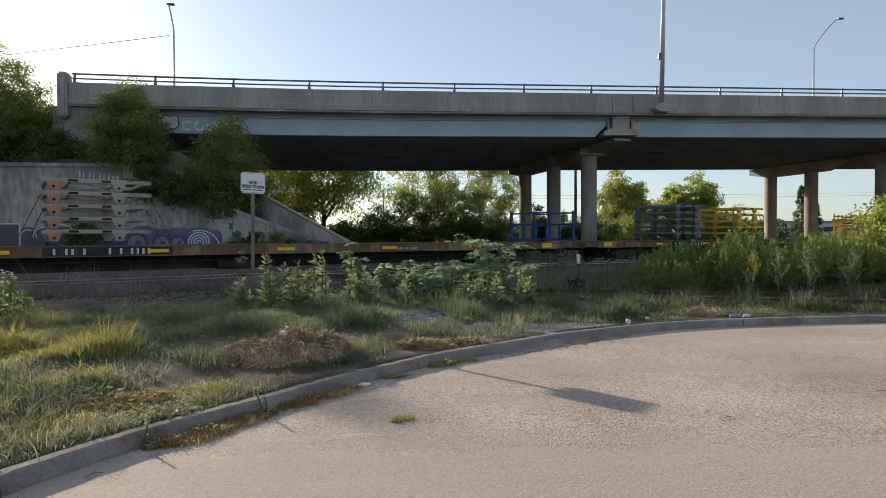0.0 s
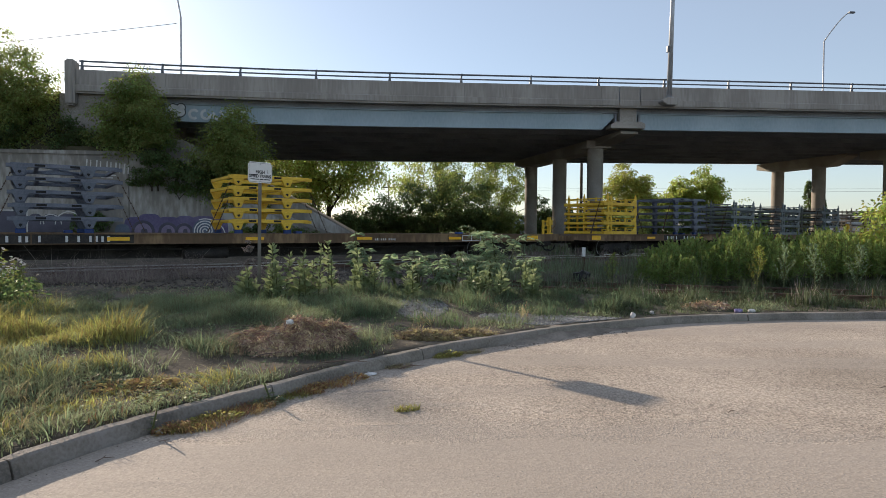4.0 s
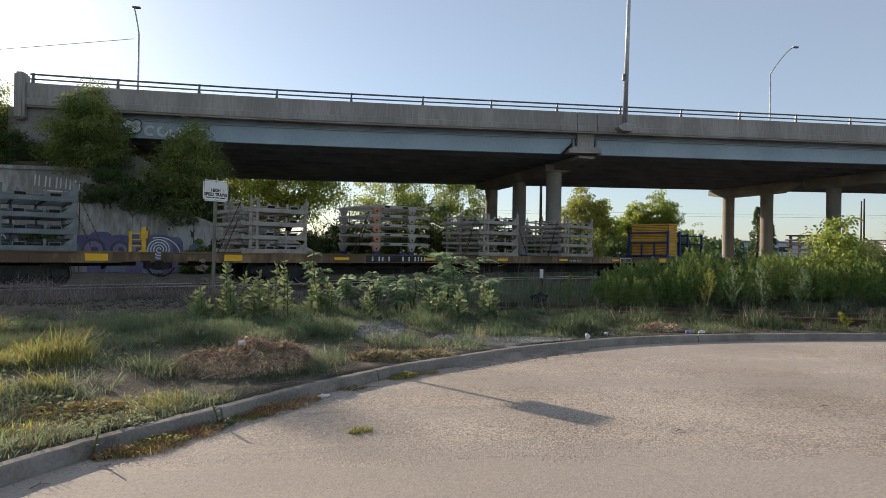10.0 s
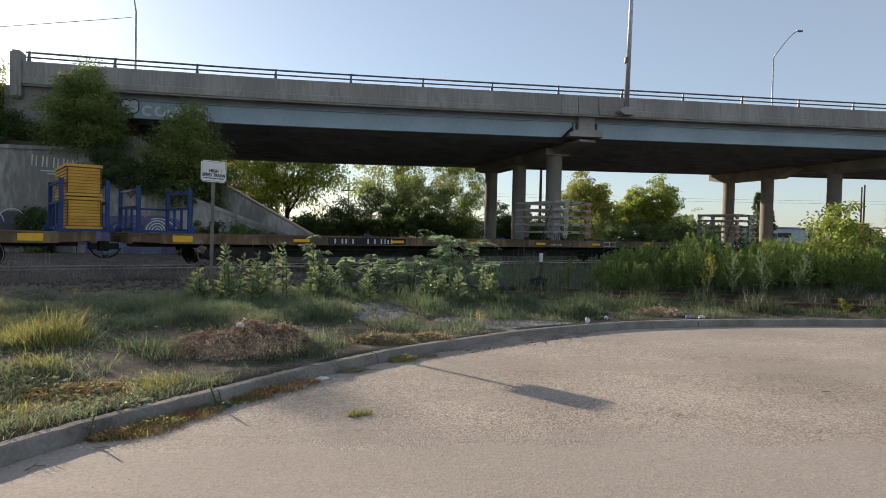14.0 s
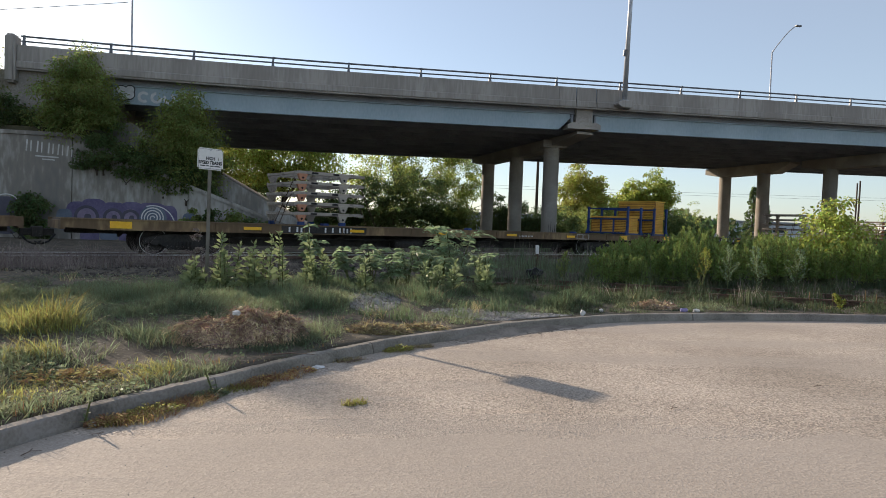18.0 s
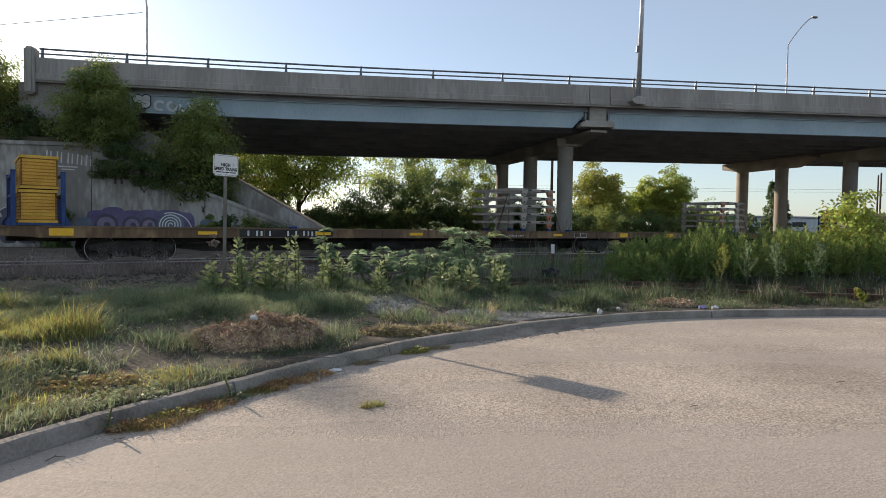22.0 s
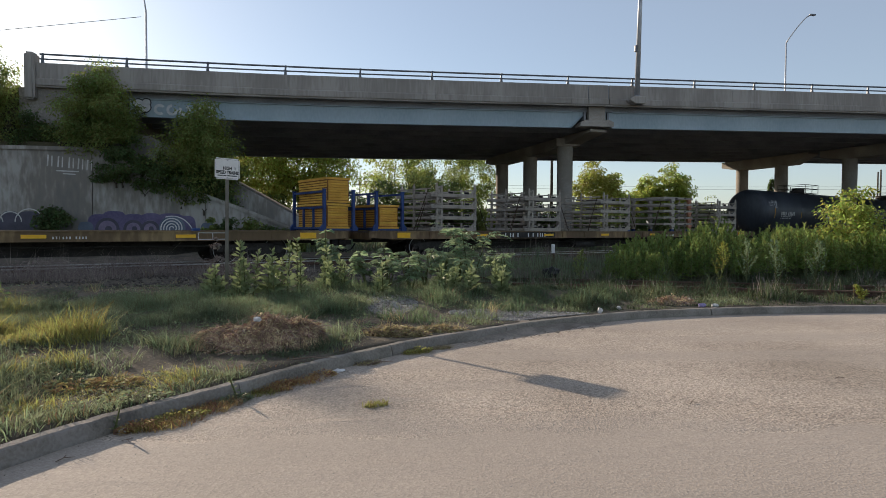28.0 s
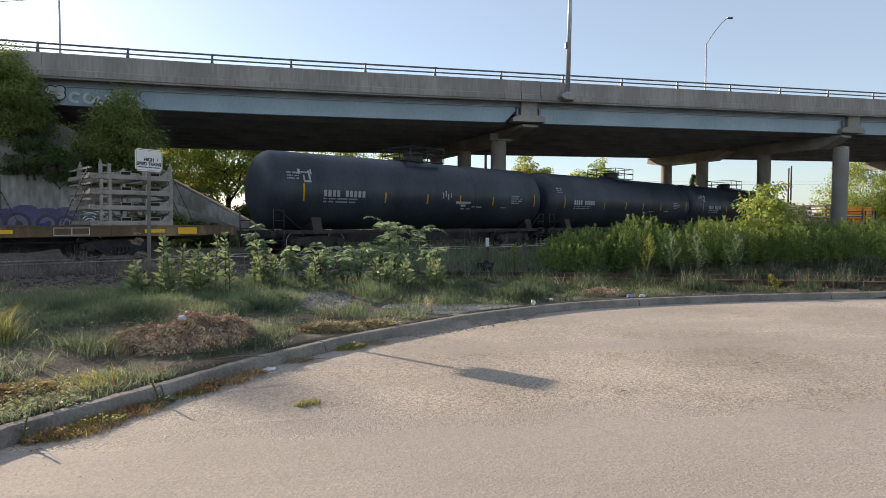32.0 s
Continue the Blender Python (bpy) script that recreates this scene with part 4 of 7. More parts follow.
    for k, x in enumerate((0.62, 1.02, 1.42, 1.80)):
        bm = beam(bmesh.new(), (x, 0.35, 0.15), (x + 0.16, U_DEEP - 0.4, 0.25), 0.20, 0.06)
        part("loaded_part", bm, M_LOAD, rack, "dark rusty part lying in the rack")
    part("load_plate", beam(bmesh.new(), (0.6, 0.3, 0.17), (2.0, 2.3, 0.17), 0.14, 0.03), paint, rack)
    return rack


PAINTS = {"white": (M_GREY, "pale grey"), "turned": (M_GREY, "pale grey"), "slate": (M_SLATE, "slate blue"), "sage": (M_SAGE, "grey-green"), "yellow": (M_YELLOW, "bright yellow")}
RACKS = {}


def stack(style, paint, s1, count):
    """A stack of racks whose near right-hand corner rides at s1."""
    key = (style, paint)
    material, word = PAINTS[paint]
    long, step = (P_LONG, P_STEP) if style == "foot" else (U_LONG, U_STEP)
    base = DECK_Z + (0.13 if style == "foot" else 0.015)
    for k in range(count):
        place = pose(s1 - long + RNG.normal(0, 0.012), 0.12 + RNG.normal(0, 0.012), base + k * step, 0, 0, RNG.normal(0, 0.15))
        if key not in RACKS:
            made = foot_rack(material, M_BRACKET if paint in ("white", "turned") else material, paint == "turned") if style == "foot" else post_rack(material)
            RACKS[key] = made
        else:
            made = copy_thing(RACKS[key], Matrix())
        what = "steel rack on tapered feet" if style == "foot" else "steel rack with corner posts"
        where = "on a flatcar deck" if k == 0 else "on top of a stack" if k == count - 1 else "within a stack"
        tagged(made, f"{word} {what}, {where}")
        rolls(made, place)
    if style == "foot":
        for x in ((0.75, 2.35) if paint == "turned" else (0.20, 1.80)):
            for y in (0.12, 0.12 + P_DEEP - 0.13):
                b = part("support_block", soften(bx(bmesh.new(), -0.12, 0.12, 0, 0.13, 0, 0.128), 0.012), M_BLUE)
                tagged(b, "blue steel block under a rack's foot", "support block", "blocks under the racks")
                rolls(b, pose(s1 - long + x, y, DECK_Z + 0.001))
    for side in (-1, 1):
        x = s1 - long if side < 0 else s1
        bm = bmesh.new()
        for y, far in ((0.35, 0.72), (0.55, 0.45)):
            p, q = Vector((0, y, count * step * (0.92 if y < 0.5 else 0.62))), Vector((side * far, y - 0.06, 0.02))
            n = 22
            for i in range(n):
                a, b = p.lerp(q, i / n), p.lerp(q, (i + 0.8) / n)
                beam(bm, a, b, 0.035 if i % 2 else 0.018, 0.018 if i % 2 else 0.035)
        c = part("lashing_chain", bm, M_RUST)
        tagged(c, "rusty lashing chain from a rack stack to the deck", "chain", "lashing chains")
        rolls(c, pose(x, 0, DECK_Z + 0.015))


C_LONG, C_DEEP, C_HIGH = 0.88, 2.45, 0.89


def crate_kind():
    c = thing("crate", None, "", "crate", "crates on the train")
    bm = bx(bmesh.new(), 0.02, C_LONG - 0.02, 0.02, C_DEEP - 0.02, 0.02, C_HIGH - 0.03)
    part("shell", bm, M_SHADEGAP, c, "inner panel, dark orange for the shade between ribs")
    for k in range(8):
        z = 0.10 + k * 0.088
        bm = bmesh.new()
        prism(bm, [(0.0, z), (0.0, z + 0.056), (0.019, z + 0.072), (0.019, z - 0.014)], "x", 0.05, C_LONG - 0.05)
        part("corrugation", bm, M_ORANGE, c)
    for x in (0.0, C_LONG):
        d = 1 if x == 0 else -1
        bm = bmesh.new()
        for k in range(8):
            z = 0.10 + k * 0.088
            bx(bm, min(x, x + d * 0.019), max(x, x + d * 0.019), 0.06, C_DEEP - 0.06, z, z + 0.056)
        part("side_corrugation", bm, M_ORANGE, c)
    bm = bmesh.new()
    for x0, x1, y0, y1 in ((-0.015, C_LONG + 0.015, -0.015, 0.035), (-0.015, C_LONG + 0.015, C_DEEP - 0.035, C_DEEP + 0.015), (-0.015, 0.035, 0.036, C_DEEP - 0.036), (C_LONG - 0.035, C_LONG + 0.015, 0.036, C_DEEP - 0.036)):
        bx(bm, x0, x1, y0, y1, C_HIGH - 0.075, C_HIGH)
        bx(bm, x0, x1, y0, y1, 0.0, 0.07)
    part("rim", bm, M_ORANGE, c)
    return c


def blue_frame_kind(wide, high):
    b = thing("stake_stillage", None, "blue steel stake frame standing on the flatcar", "steel frame", "blue frames on the train")
    for x in (0.0, wide):
        for y in (0.0, C_DEEP + 0.12):
            bm = soften(bx(bmesh.new(), x - 0.055, x + 0.055, y - 0.055, y + 0.055, 0.0, high), 0.01)
            s = 1 if x == 0 else -1
            prism(bm, [(x - s * 0.056, 0.0), (x - s * 0.17, 0.0), (x - s * 0.17, 0.10), (x - s * 0.056, 0.26)], "y", y - 0.05, y + 0.05)
            bx(bm, x - 0.065, x + 0.065, y - 0.065, y + 0.065, high, high + 0.03)
            part("stake", bm, M_BLUE, b)
        for z in (0.06, high * 0.55, high - 0.10):
            bm = bx(bmesh.new(), x - 0.03, x + 0.03, 0.056, C_DEEP + 0.064, z, z + 0.07)
            part("side_rail", bm, M_BLUE, b)
    for y, z in ((C_DEEP + 0.09, high * 0.55), (0.0, 0.02), (C_DEEP + 0.04, 0.02)):
        part("cross_rail", bx(bmesh.new(), 0.056, wide - 0.056, y, y + 0.05, z, z + 0.06), M_BLUE, b)
    for x in (0.0, wide):
        for y in (C_DEEP * 0.36, C_DEEP * 0.70):
            part("side_stake", bx(bmesh.new(), x - 0.035, x + 0.035, y - 0.035, y + 0.035, 0.131, high * 0.55 - 0.001), M_BLUE, b)
    return b


CRATES, FRAMES = [], {}


def crates(s1, count, high=1.45):
    """A blue frame with crates in it; their near right-hand corner rides at s1."""
    wide = C_LONG + 0.26
    key = (round(wide, 2), high)
    if key not in FRAMES:
        FRAMES[key] = blue_frame_kind(wide, high)
        f = FRAMES[key]
    else:
        f = copy_thing(FRAMES[key], Matrix())
    rolls(f, pose(s1 - C_LONG - 0.13, 0.14, DECK_Z + 0.013))
    for k in range(count):
        c = copy_thing(CRATES[0], Matrix()) if CRATES else crate_kind()
        CRATES.append(c)
        tagged(c, "corrugated orange-yellow metal crate in a blue frame" if k == 0 else "corrugated orange-yellow metal crate on another")
        rolls(c, pose(s1 - C_LONG + RNG.normal(0, 0.01), 0.20, DECK_Z + 0.10 + k * (C_HIGH + 0.03)))


def empty_frame(s0, wide=1.45, high=1.35):
    f = blue_frame_kind(wide, high)
    tagged(f, "empty blue steel stake frame on the flatcar")
    rolls(f, pose(s0, 0.14, DECK_Z + 0.013))


GAPS = [-19.2, 8.1, 35.5, 63.2, 90.65, 118.3, 145.8, 173.95, 201.35, 229.4]
for k, (a, b) in enumerate(zip(GAPS[:-1], GAPS[1:])):
    flatcar(a + 0.42, b - 0.42 if b != 229.4 else b - 0.2, k in (1, 2), True)
for style, paint, s1, count in (("foot", "white", -9.73, 5), ("foot", "slate", 17.85, 5), ("foot", "yellow", 23.6, 5),
                                ("post", "yellow", 40.35, 4), ("foot", "slate", 45.78, 5), ("post", "sage", 50.61, 4), ("post", "sage", 55.7, 4), ("post", "sage", 60.76, 4),
                                ("post", "white", 67.74, 4), ("foot", "white", 72.87, 5), ("post", "white", 77.88, 4), ("post", "white", 82.95, 4),
                                ("foot", "turned", 111.74, 5), ("foot", "white", 128.23, 5), ("foot", "turned", 166.98, 5), ("foot", "white", 183.7, 5),
                                ("post", "white", 206.93, 4), ("post", "white", 211.95, 4), ("post", "white", 217.05, 4), ("foot", "turned", 222.54, 5), ("post", "white", 227.26, 4)):
    stack(style, paint, s1, count)
crates(90.4, 2), crates(145.3, 1), crates(147.65, 2), crates(201.05, 2), crates(203.15, 1)
empty_frame(6.43), empty_frame(91.35)


# tank cars
T_R, T_Z = 1.45, 2.72


def tank_car(s0, n, letters):
    car = thing("tank_car", None, "black railway tank car with white lettering and yellow reflectors", "tank car", "tank cars of the train")
    bm = bmesh.new()
    prof = [(0.0, 0.02), (0.02, 0.44), (0.06, 0.82), (0.14, 1.12), (0.25, 1.30), (0.38, 1.40), (0.52, T_R), (n * 0.5, T_R + 0.015)]
    prof = prof + [(n - x, r) for x, r in prof[::-1][1:]]
    rings = [[bm.verts.new((x, CENTRE - r * math.cos(a), T_Z + r * math.sin(a))) for a in np.linspace(0, math.tau, 65)[:-1]] for x, r in prof]
    for r0, r1 in zip(rings[:-1], rings[1:]):
        for k in range(64):
            bm.faces.new((r0[k], r0[(k + 1) % 64], r1[(k + 1) % 64], r1[k])).smooth = True
    bm.faces.new(rings[0]), bm.faces.new(rings[-1])
    part("tank", bm, M_TANK, car, "black tank shell with a dull sheen")
    for x in (n * 0.335, n * 0.665):
        bm = bmesh.new()
        for a in range(48):
            p, q = a * math.tau / 48, (a + 1) * math.tau / 48
            beam(bm, (x, CENTRE - (T_R + 0.012) * math.cos(p), T_Z + (T_R + 0.012) * math.sin(p)), (x, CENTRE - (T_R + 0.012) * math.cos(q), T_Z + (T_R + 0.012) * math.sin(q)), 0.05, 0.008)
        part("tank_seam", bm, M_TANK, car)
    bm = bmesh.new()
    for a, b in ((-0.05, 2.9), (n - 2.9, n + 0.05)):
        bx(bm, a, b, CENTRE - 0.35, CENTRE + 0.35, 0.95, 1.25)
        prism(bm, [(CENTRE - 1.25, 1.12), (CENTRE + 1.25, 1.12), (CENTRE + 1.05, 1.75), (CENTRE + 0.4, 1.3), (CENTRE - 0.4, 1.3), (CENTRE - 1.05, 1.75)], "x", a + 1.75, a + 2.15)
        bx(bm, a, a + 0.18, 0.1, 2 * CENTRE - 0.1, 1.05, 1.22) if a < 1 else bx(bm, b - 0.18, b, 0.1, 2 * CENTRE - 0.1, 1.05, 1.22)
    rod(bm, (n * 0.5, CENTRE, 0.75), (n * 0.5, CENTRE, 1.25), 0.25, 0.3, 14)
    part("stub_sill", bm, M_BLACK, car, "grimy stub sills and saddles")
    bm = bmesh.new()
    bx(bm, 0.3, n - 0.3, 0.25, 0.37, 1.12, 1.25)
    bx(bm, 2.9, n - 2.9, CENTRE - 0.3, CENTRE + 0.3, 0.75, 1.12)
    part("underframe", bm, M_BLACK, car)
    for x in (2.0, n - 2.0):
        bogie(car, x)
    coupler(car, 0, -1), coupler(car, n, 1)
    for x, s in ((0.25, -1), (n - 0.25, 1)):
        bm = bmesh.new()
        for y in (0.12, 2 * CENTRE - 0.12):
            rod(bm, (x - 0.2, y, 1.2), (x - 0.2, y, 2.0), 0.018), rod(bm, (x + 0.2, y, 1.2), (x + 0.2, y, 2.0), 0.018)
            for z in (0.6, 0.9, 1.3, 1.6, 1.95):
                rod(bm, (x - 0.2, y, z), (x + 0.2, y, z), 0.014)
            rod(bm, (x - 0.2, y, 0.58), (x - 0.2, y, 1.2), 0.018), rod(bm, (x + 0.2, y, 0.58), (x + 0.2, y, 1.2), 0.018)
        part("ladder", bm, M_BLACK, car)
        bm = bmesh.new()
        rod(bm, (x, 0.14, 2.0), (x - s * 0.9, 0.14, 1.25), 0.016)
        part("grab_iron", bm, M_BLACK, car)
    m = n * 0.5
    top = T_Z + T_R
    bm = rod(bmesh.new(), (m, CENTRE, top - 0.1), (m, CENTRE, top + 0.32), 0.42, 0.42, 20)
    rod(bm, (m, CENTRE, top + 0.32), (m, CENTRE, top + 0.37), 0.46, 0.40, 20)
    rod(bm, (m - 0.9, CENTRE, top - 0.1), (m - 0.9, CENTRE, top + 0.15), 0.16, 0.16, 12)
    part("manway_dome", bm, M_BLACK, car, "black manway dome")
    bm = bmesh.new()
    for y in (CENTRE - 0.95, CENTRE + 0.75):
        bx(bm, m - 0.95, m + 0.95, y, y + 0.22, top - 0.06, top - 0.02)
    bx(bm, m - 0.95, m - 0.75, CENTRE - 0.73, CENTRE + 0.75, top + 0.01, top + 0.04)
    part("walkway", bm, M_BLACK, car)
    bm = bmesh.new()
    for z in (top + 0.28, top + 0.56):
        for y in (CENTRE - 0.95, CENTRE + 0.97):
            rod(bm, (m - 0.95, y, z), (m + 0.95, y, z), 0.02, 0.02, 6)
        for x in (m - 0.95, m + 0.95):
            rod(bm, (x, CENTRE - 0.95, z), (x, CENTRE + 0.97, z), 0.02, 0.02, 6)
    for x in (m - 0.95, m, m + 0.95):
        for y in (CENTRE - 0.95, CENTRE + 0.97):
            rod(bm, (x, y, top - 0.05), (x, y, top + 0.57), 0.02, 0.02, 6)
    part("handrail", bm, M_BLACK, car, "thin black pipe handrail round the dome")
    on = pose(0, CENTRE, T_Z)

    def shell_patch(x0, x1, lo, hi, r=T_R + 0.018):
        """A thin plate that follows the shell between two angles."""
        b = bmesh.new()
        steps_ = max(1, int(abs(hi - lo) / 4))
        rows = []
        for i in range(steps_ + 1):
            a = radians(lo + (hi - lo) * i / steps_)
            rows.append([b.verts.new((x, -r * math.cos(a), r * math.sin(a))) for x in (x0, x1)])
        for p, q in zip(rows[:-1], rows[1:]):
            b.faces.new((p[0], p[1], q[1], q[0]))
        bmesh.ops.solidify(b, geom=b.faces[:], thickness=-0.005)
        return b

    for k, x in enumerate((1.15, 4.8, 7.0, 8.9, 11.0, n - 0.95)):
        part("reflector", shell_patch(x, x + 0.07, -16, 8 if k in (0, 5) else 0), M_REFL, car, "yellow vertical reflector", on)

    def words(x, lo, hi, groups, wide, name):
        for g in groups:
            for _ in range(g):
                yield x, lo, hi
                x += wide
            x += wide
    bm = bmesh.new()
    for sets in ((2.0, -9.0, 0.5, (4, 5), 0.19), (2.0, -13.0, -11.0, (2, 4, 6, 5), 0.075), (2.0, -17.5, -15.5, (2, 3, 7, 4), 0.075), (0.55, 22, 25, (3, 4), 0.06), (0.55, 18, 20, (4, 3), 0.06), (0.55, 14, 16, (5, 2), 0.06), (n - 2.6, 1, 4, (8,), 0.07), (n - 2.6, -3, -1, (8, 3), 0.07), (n - 2.6, -7, -5, (6, 4), 0.07), (n - 2.6, -11, -9, (8,), 0.07), (9.7, -20, -18, (3, 6), 0.07), (11.6, -20, -18, (6,), 0.07), (9.0, -24, -22, (4, 4), 0.07)):
        x, lo, hi, groups, wide = sets
        for x0, a, b in words(x, lo, hi, groups, wide, ""):
            tmp = shell_patch(x0, x0 + wide * 0.7, a, b)
            me = bpy.data.meshes.new("tmp")
            tmp.to_mesh(me)
            tmp.free()
            bm.from_mesh(me)
            bpy.data.meshes.remove(me)
    part("lettering", bm, M_CHALK, car, "white painted lettering on the shell", on)
    if letters:
        bm = bmesh.new()
        for x, a, b, w in ((1.0, 22, 30, 0.10), (1.12, 24, 26, 0.3), (1.40, 14, 28, 0.09), (1.2, 10, 13, 0.3), (1.18, 13, 21, 0.07), (1.50, 22, 30, 0.06), (7.9, -6, 4, 0.05), (8.05, -3, 7, 0.05), (8.2, -8, 2, 0.05), (8.35, -4, 4, 0.05), (8.7, -14, -10, 0.9), (9.0, -19, -15, 0.3)):
            tmp = shell_patch(x, x + w, a, b)
            me = bpy.data.meshes.new("tmp")
            tmp.to_mesh(me)
            tmp.free()
            bm.from_mesh(me)
            bpy.data.meshes.remove(me)
        part("graffiti_mark", bm, M_CHALK, car, "white sprayed marks", on)
    rolls(car, pose(s0, 0, 0))


tank_car(230.6, 14.9, True)
tank_car(245.9, 15.2, False)
tank_car(261.5, 15.2, True)
flatcar(277.3, 304.3, False, True)
flatcar(305.2, 332.2, False, True)
stack("foot", "white", 279.2, 5), stack("post", "white", 284.4, 4), stack("foot", "white", 291.0, 5), crates(301.6, 2), crates(305.5, 2)


# ---- plants ----
LEAF = dict(rough=0.55, spec=0.3, thru=0.62)
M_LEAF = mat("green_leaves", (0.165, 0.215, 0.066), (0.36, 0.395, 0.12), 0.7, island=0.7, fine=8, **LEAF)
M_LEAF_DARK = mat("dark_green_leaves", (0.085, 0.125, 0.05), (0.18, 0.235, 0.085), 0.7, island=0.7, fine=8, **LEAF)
M_LEAF_GOLD = mat("yellowing_leaves", (0.22, 0.25, 0.05), (0.44, 0.43, 0.10), 0.4, island=0.8, fine=8, **LEAF)
M_LEAF_PALE = mat("pale_green_leaves", (0.23, 0.285, 0.075), (0.45, 0.49, 0.135), 0.8, island=0.6, fine=8, rough=0.55, spec=0.3, thru=0.70)
M_LEAF_BLUE = mat("blue_green_leaves", (0.17, 0.24, 0.14), (0.33, 0.41, 0.23), 0.8, island=0.6, fine=8, **LEAF)
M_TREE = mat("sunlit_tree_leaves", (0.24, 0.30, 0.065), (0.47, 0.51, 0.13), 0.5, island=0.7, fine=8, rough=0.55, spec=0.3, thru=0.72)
M_GRASS = mat("green_grass", (0.11, 0.145, 0.085), (0.26, 0.295, 0.17), 0.6, island=0.8, fine=5, **LEAF)
M_LONG = mat("blue_green_grass", (0.085, 0.13, 0.07), (0.20, 0.255, 0.135), 0.6, island=0.7, fine=5, **LEAF)
M_YGRASS = mat("yellow_green_grass", (0.20, 0.21, 0.065), (0.43, 0.395, 0.13), 0.6, island=0.7, fine=5, **LEAF)
M_OCHRE = mat("ochre_weed", (0.22, 0.135, 0.06), (0.44, 0.29, 0.14), 0.6, island=0.8, fine=5, rough=0.8, thru=0.35)
M_STRAW = mat("dry_grass", (0.26, 0.215, 0.125), (0.45, 0.385, 0.22), 0.6, island=0.7, fine=5, **LEAF)
M_BROWN = mat("dead_brown_stalks", (0.17, 0.14, 0.125), (0.37, 0.305, 0.27), 0.6, island=0.7, fine=5, rough=0.8, thru=0.2)
M_RED = mat("reddish_dry_weed", (0.20, 0.145, 0.065), (0.37, 0.285, 0.125), 0.6, island=0.7, fine=5, rough=0.8, thru=0.3)
# grass by the far kerb and siding, darkened to stand for shade there
M_ROUGH = mat("rough_shade_dark_grass", (0.05, 0.072, 0.038), (0.125, 0.15, 0.08), 0.6, island=0.8, fine=5, **LEAF)
M_GOLD = mat("goldenrod_leaves", (0.13, 0.195, 0.052), (0.28, 0.355, 0.10), 0.5, island=0.6, fine=5, **LEAF)
M_GOLD_TIP = mat("goldenrod_lit_tops", (0.18, 0.25, 0.065), (0.33, 0.39, 0.12), 0.5, island=0.5, fine=5, **LEAF)
M_BARK = mat("bark", (0.035, 0.028, 0.02), (0.09, 0.07, 0.052), 3, 0.9, 0, 0.6, 25, stretch=(1, 1, 0.2))
M_WEED = mat("grey_green_weed_leaves", (0.17, 0.215, 0.105), (0.35, 0.395, 0.19), 0.8, island=0.6, fine=8, rough=0.55, spec=0.3, thru=0.45)
M_STEM = mat("green_stem", (0.07, 0.09, 0.03), (0.13, 0.14, 0.05), 4, 0.7)


def unit(v):
    return v / np.maximum(np.linalg.norm(v, axis=-1, keepdims=True), 1e-9)


def leaves(name, base, way, length, width, material, droop=0.3, rng=None):
    """Pointed leaves, each folded a little along its rib: base points and directions, one row a leaf."""
    rng = rng or RNG
    n = len(base)
    way = unit(way)
    side = unit(np.cross(way, unit(rng.normal(0, 1, (n, 3)))))
    length, width = np.broadcast_to(length, n)[:, None], np.broadcast_to(width, n)[:, None]
    down = np.array((0, 0, -1.0))
    mid = base + way * length * 0.5
    tip = base + way * length + down * length * droop
    lift = np.cross(way, side) * width * 0.22
    v = np.stack([base, mid + side * width * 0.5 + lift, tip, mid - side * width * 0.5 + lift], 1).reshape(-1, 3)
    return quads(name, v, np.arange(4 * n).reshape(-1, 4), material)


def blades(name, x, y, h, w, material, lean=0.35, base=None, rng=None, toward=None):
    """Bent grass blades at points of the ground."""
    rng = rng or RNG
    n = len(x)
    z = soil(x, y) - 0.01 if base is None else base
    p = np.stack([x, y, z], 1)
    a = rng.uniform(0, math.tau, n) if toward is None else toward
    out = np.stack([np.cos(a), np.sin(a), 0 * a], 1) * (np.abs(rng.normal(0, lean, n)) * h)[:, None]
    b = rng.uniform(0, math.tau, n)
    s = np.stack([np.cos(b), np.sin(b), 0 * b], 1) * (np.broadcast_to(w, n) / 2)[:, None]
    up = np.array((0, 0, 1.0)) * h[:, None]
    v = np.stack([p - s, p + s, p + out * 0.35 + up * 0.55 - s * 0.8, p + out * 0.35 + up * 0.55 + s * 0.8, p + out + up * 0.95], 1).reshape(-1, 3)
    k = 5 * np.arange(n)[:, None]
    f = np.concatenate([k + (0, 1, 3), k + (0, 3, 2), k + (2, 3, 4)], 1).reshape(-1, 3)
    return quads(name, v, f, material)


def limbs(bm, p, way, length, r, depth, rng, tips, spread=0.7):
    """Branches that fork as they grow; gathers their ends."""
    p, way = Vector(p), Vector(way).normalized()
    q = p + way * length
    rod(bm, p, q, r, r * 0.68, 7 if depth > 1 else 5, False)
    if depth == 0:
        tips.append(q)
        return
    for _ in range(3 if depth > 1 else 2):
        d = (way + Vector(rng.normal(0, spread, 3)) * 0.75 + Vector((0, 0, 0.12))).normalized()
        limbs(bm, q if rng.random() < 0.6 else p.lerp(q, 0.75), d, length * rng.uniform(0.6, 0.85), r * 0.6, depth - 1, rng, tips, spread)
    tips.append(q)


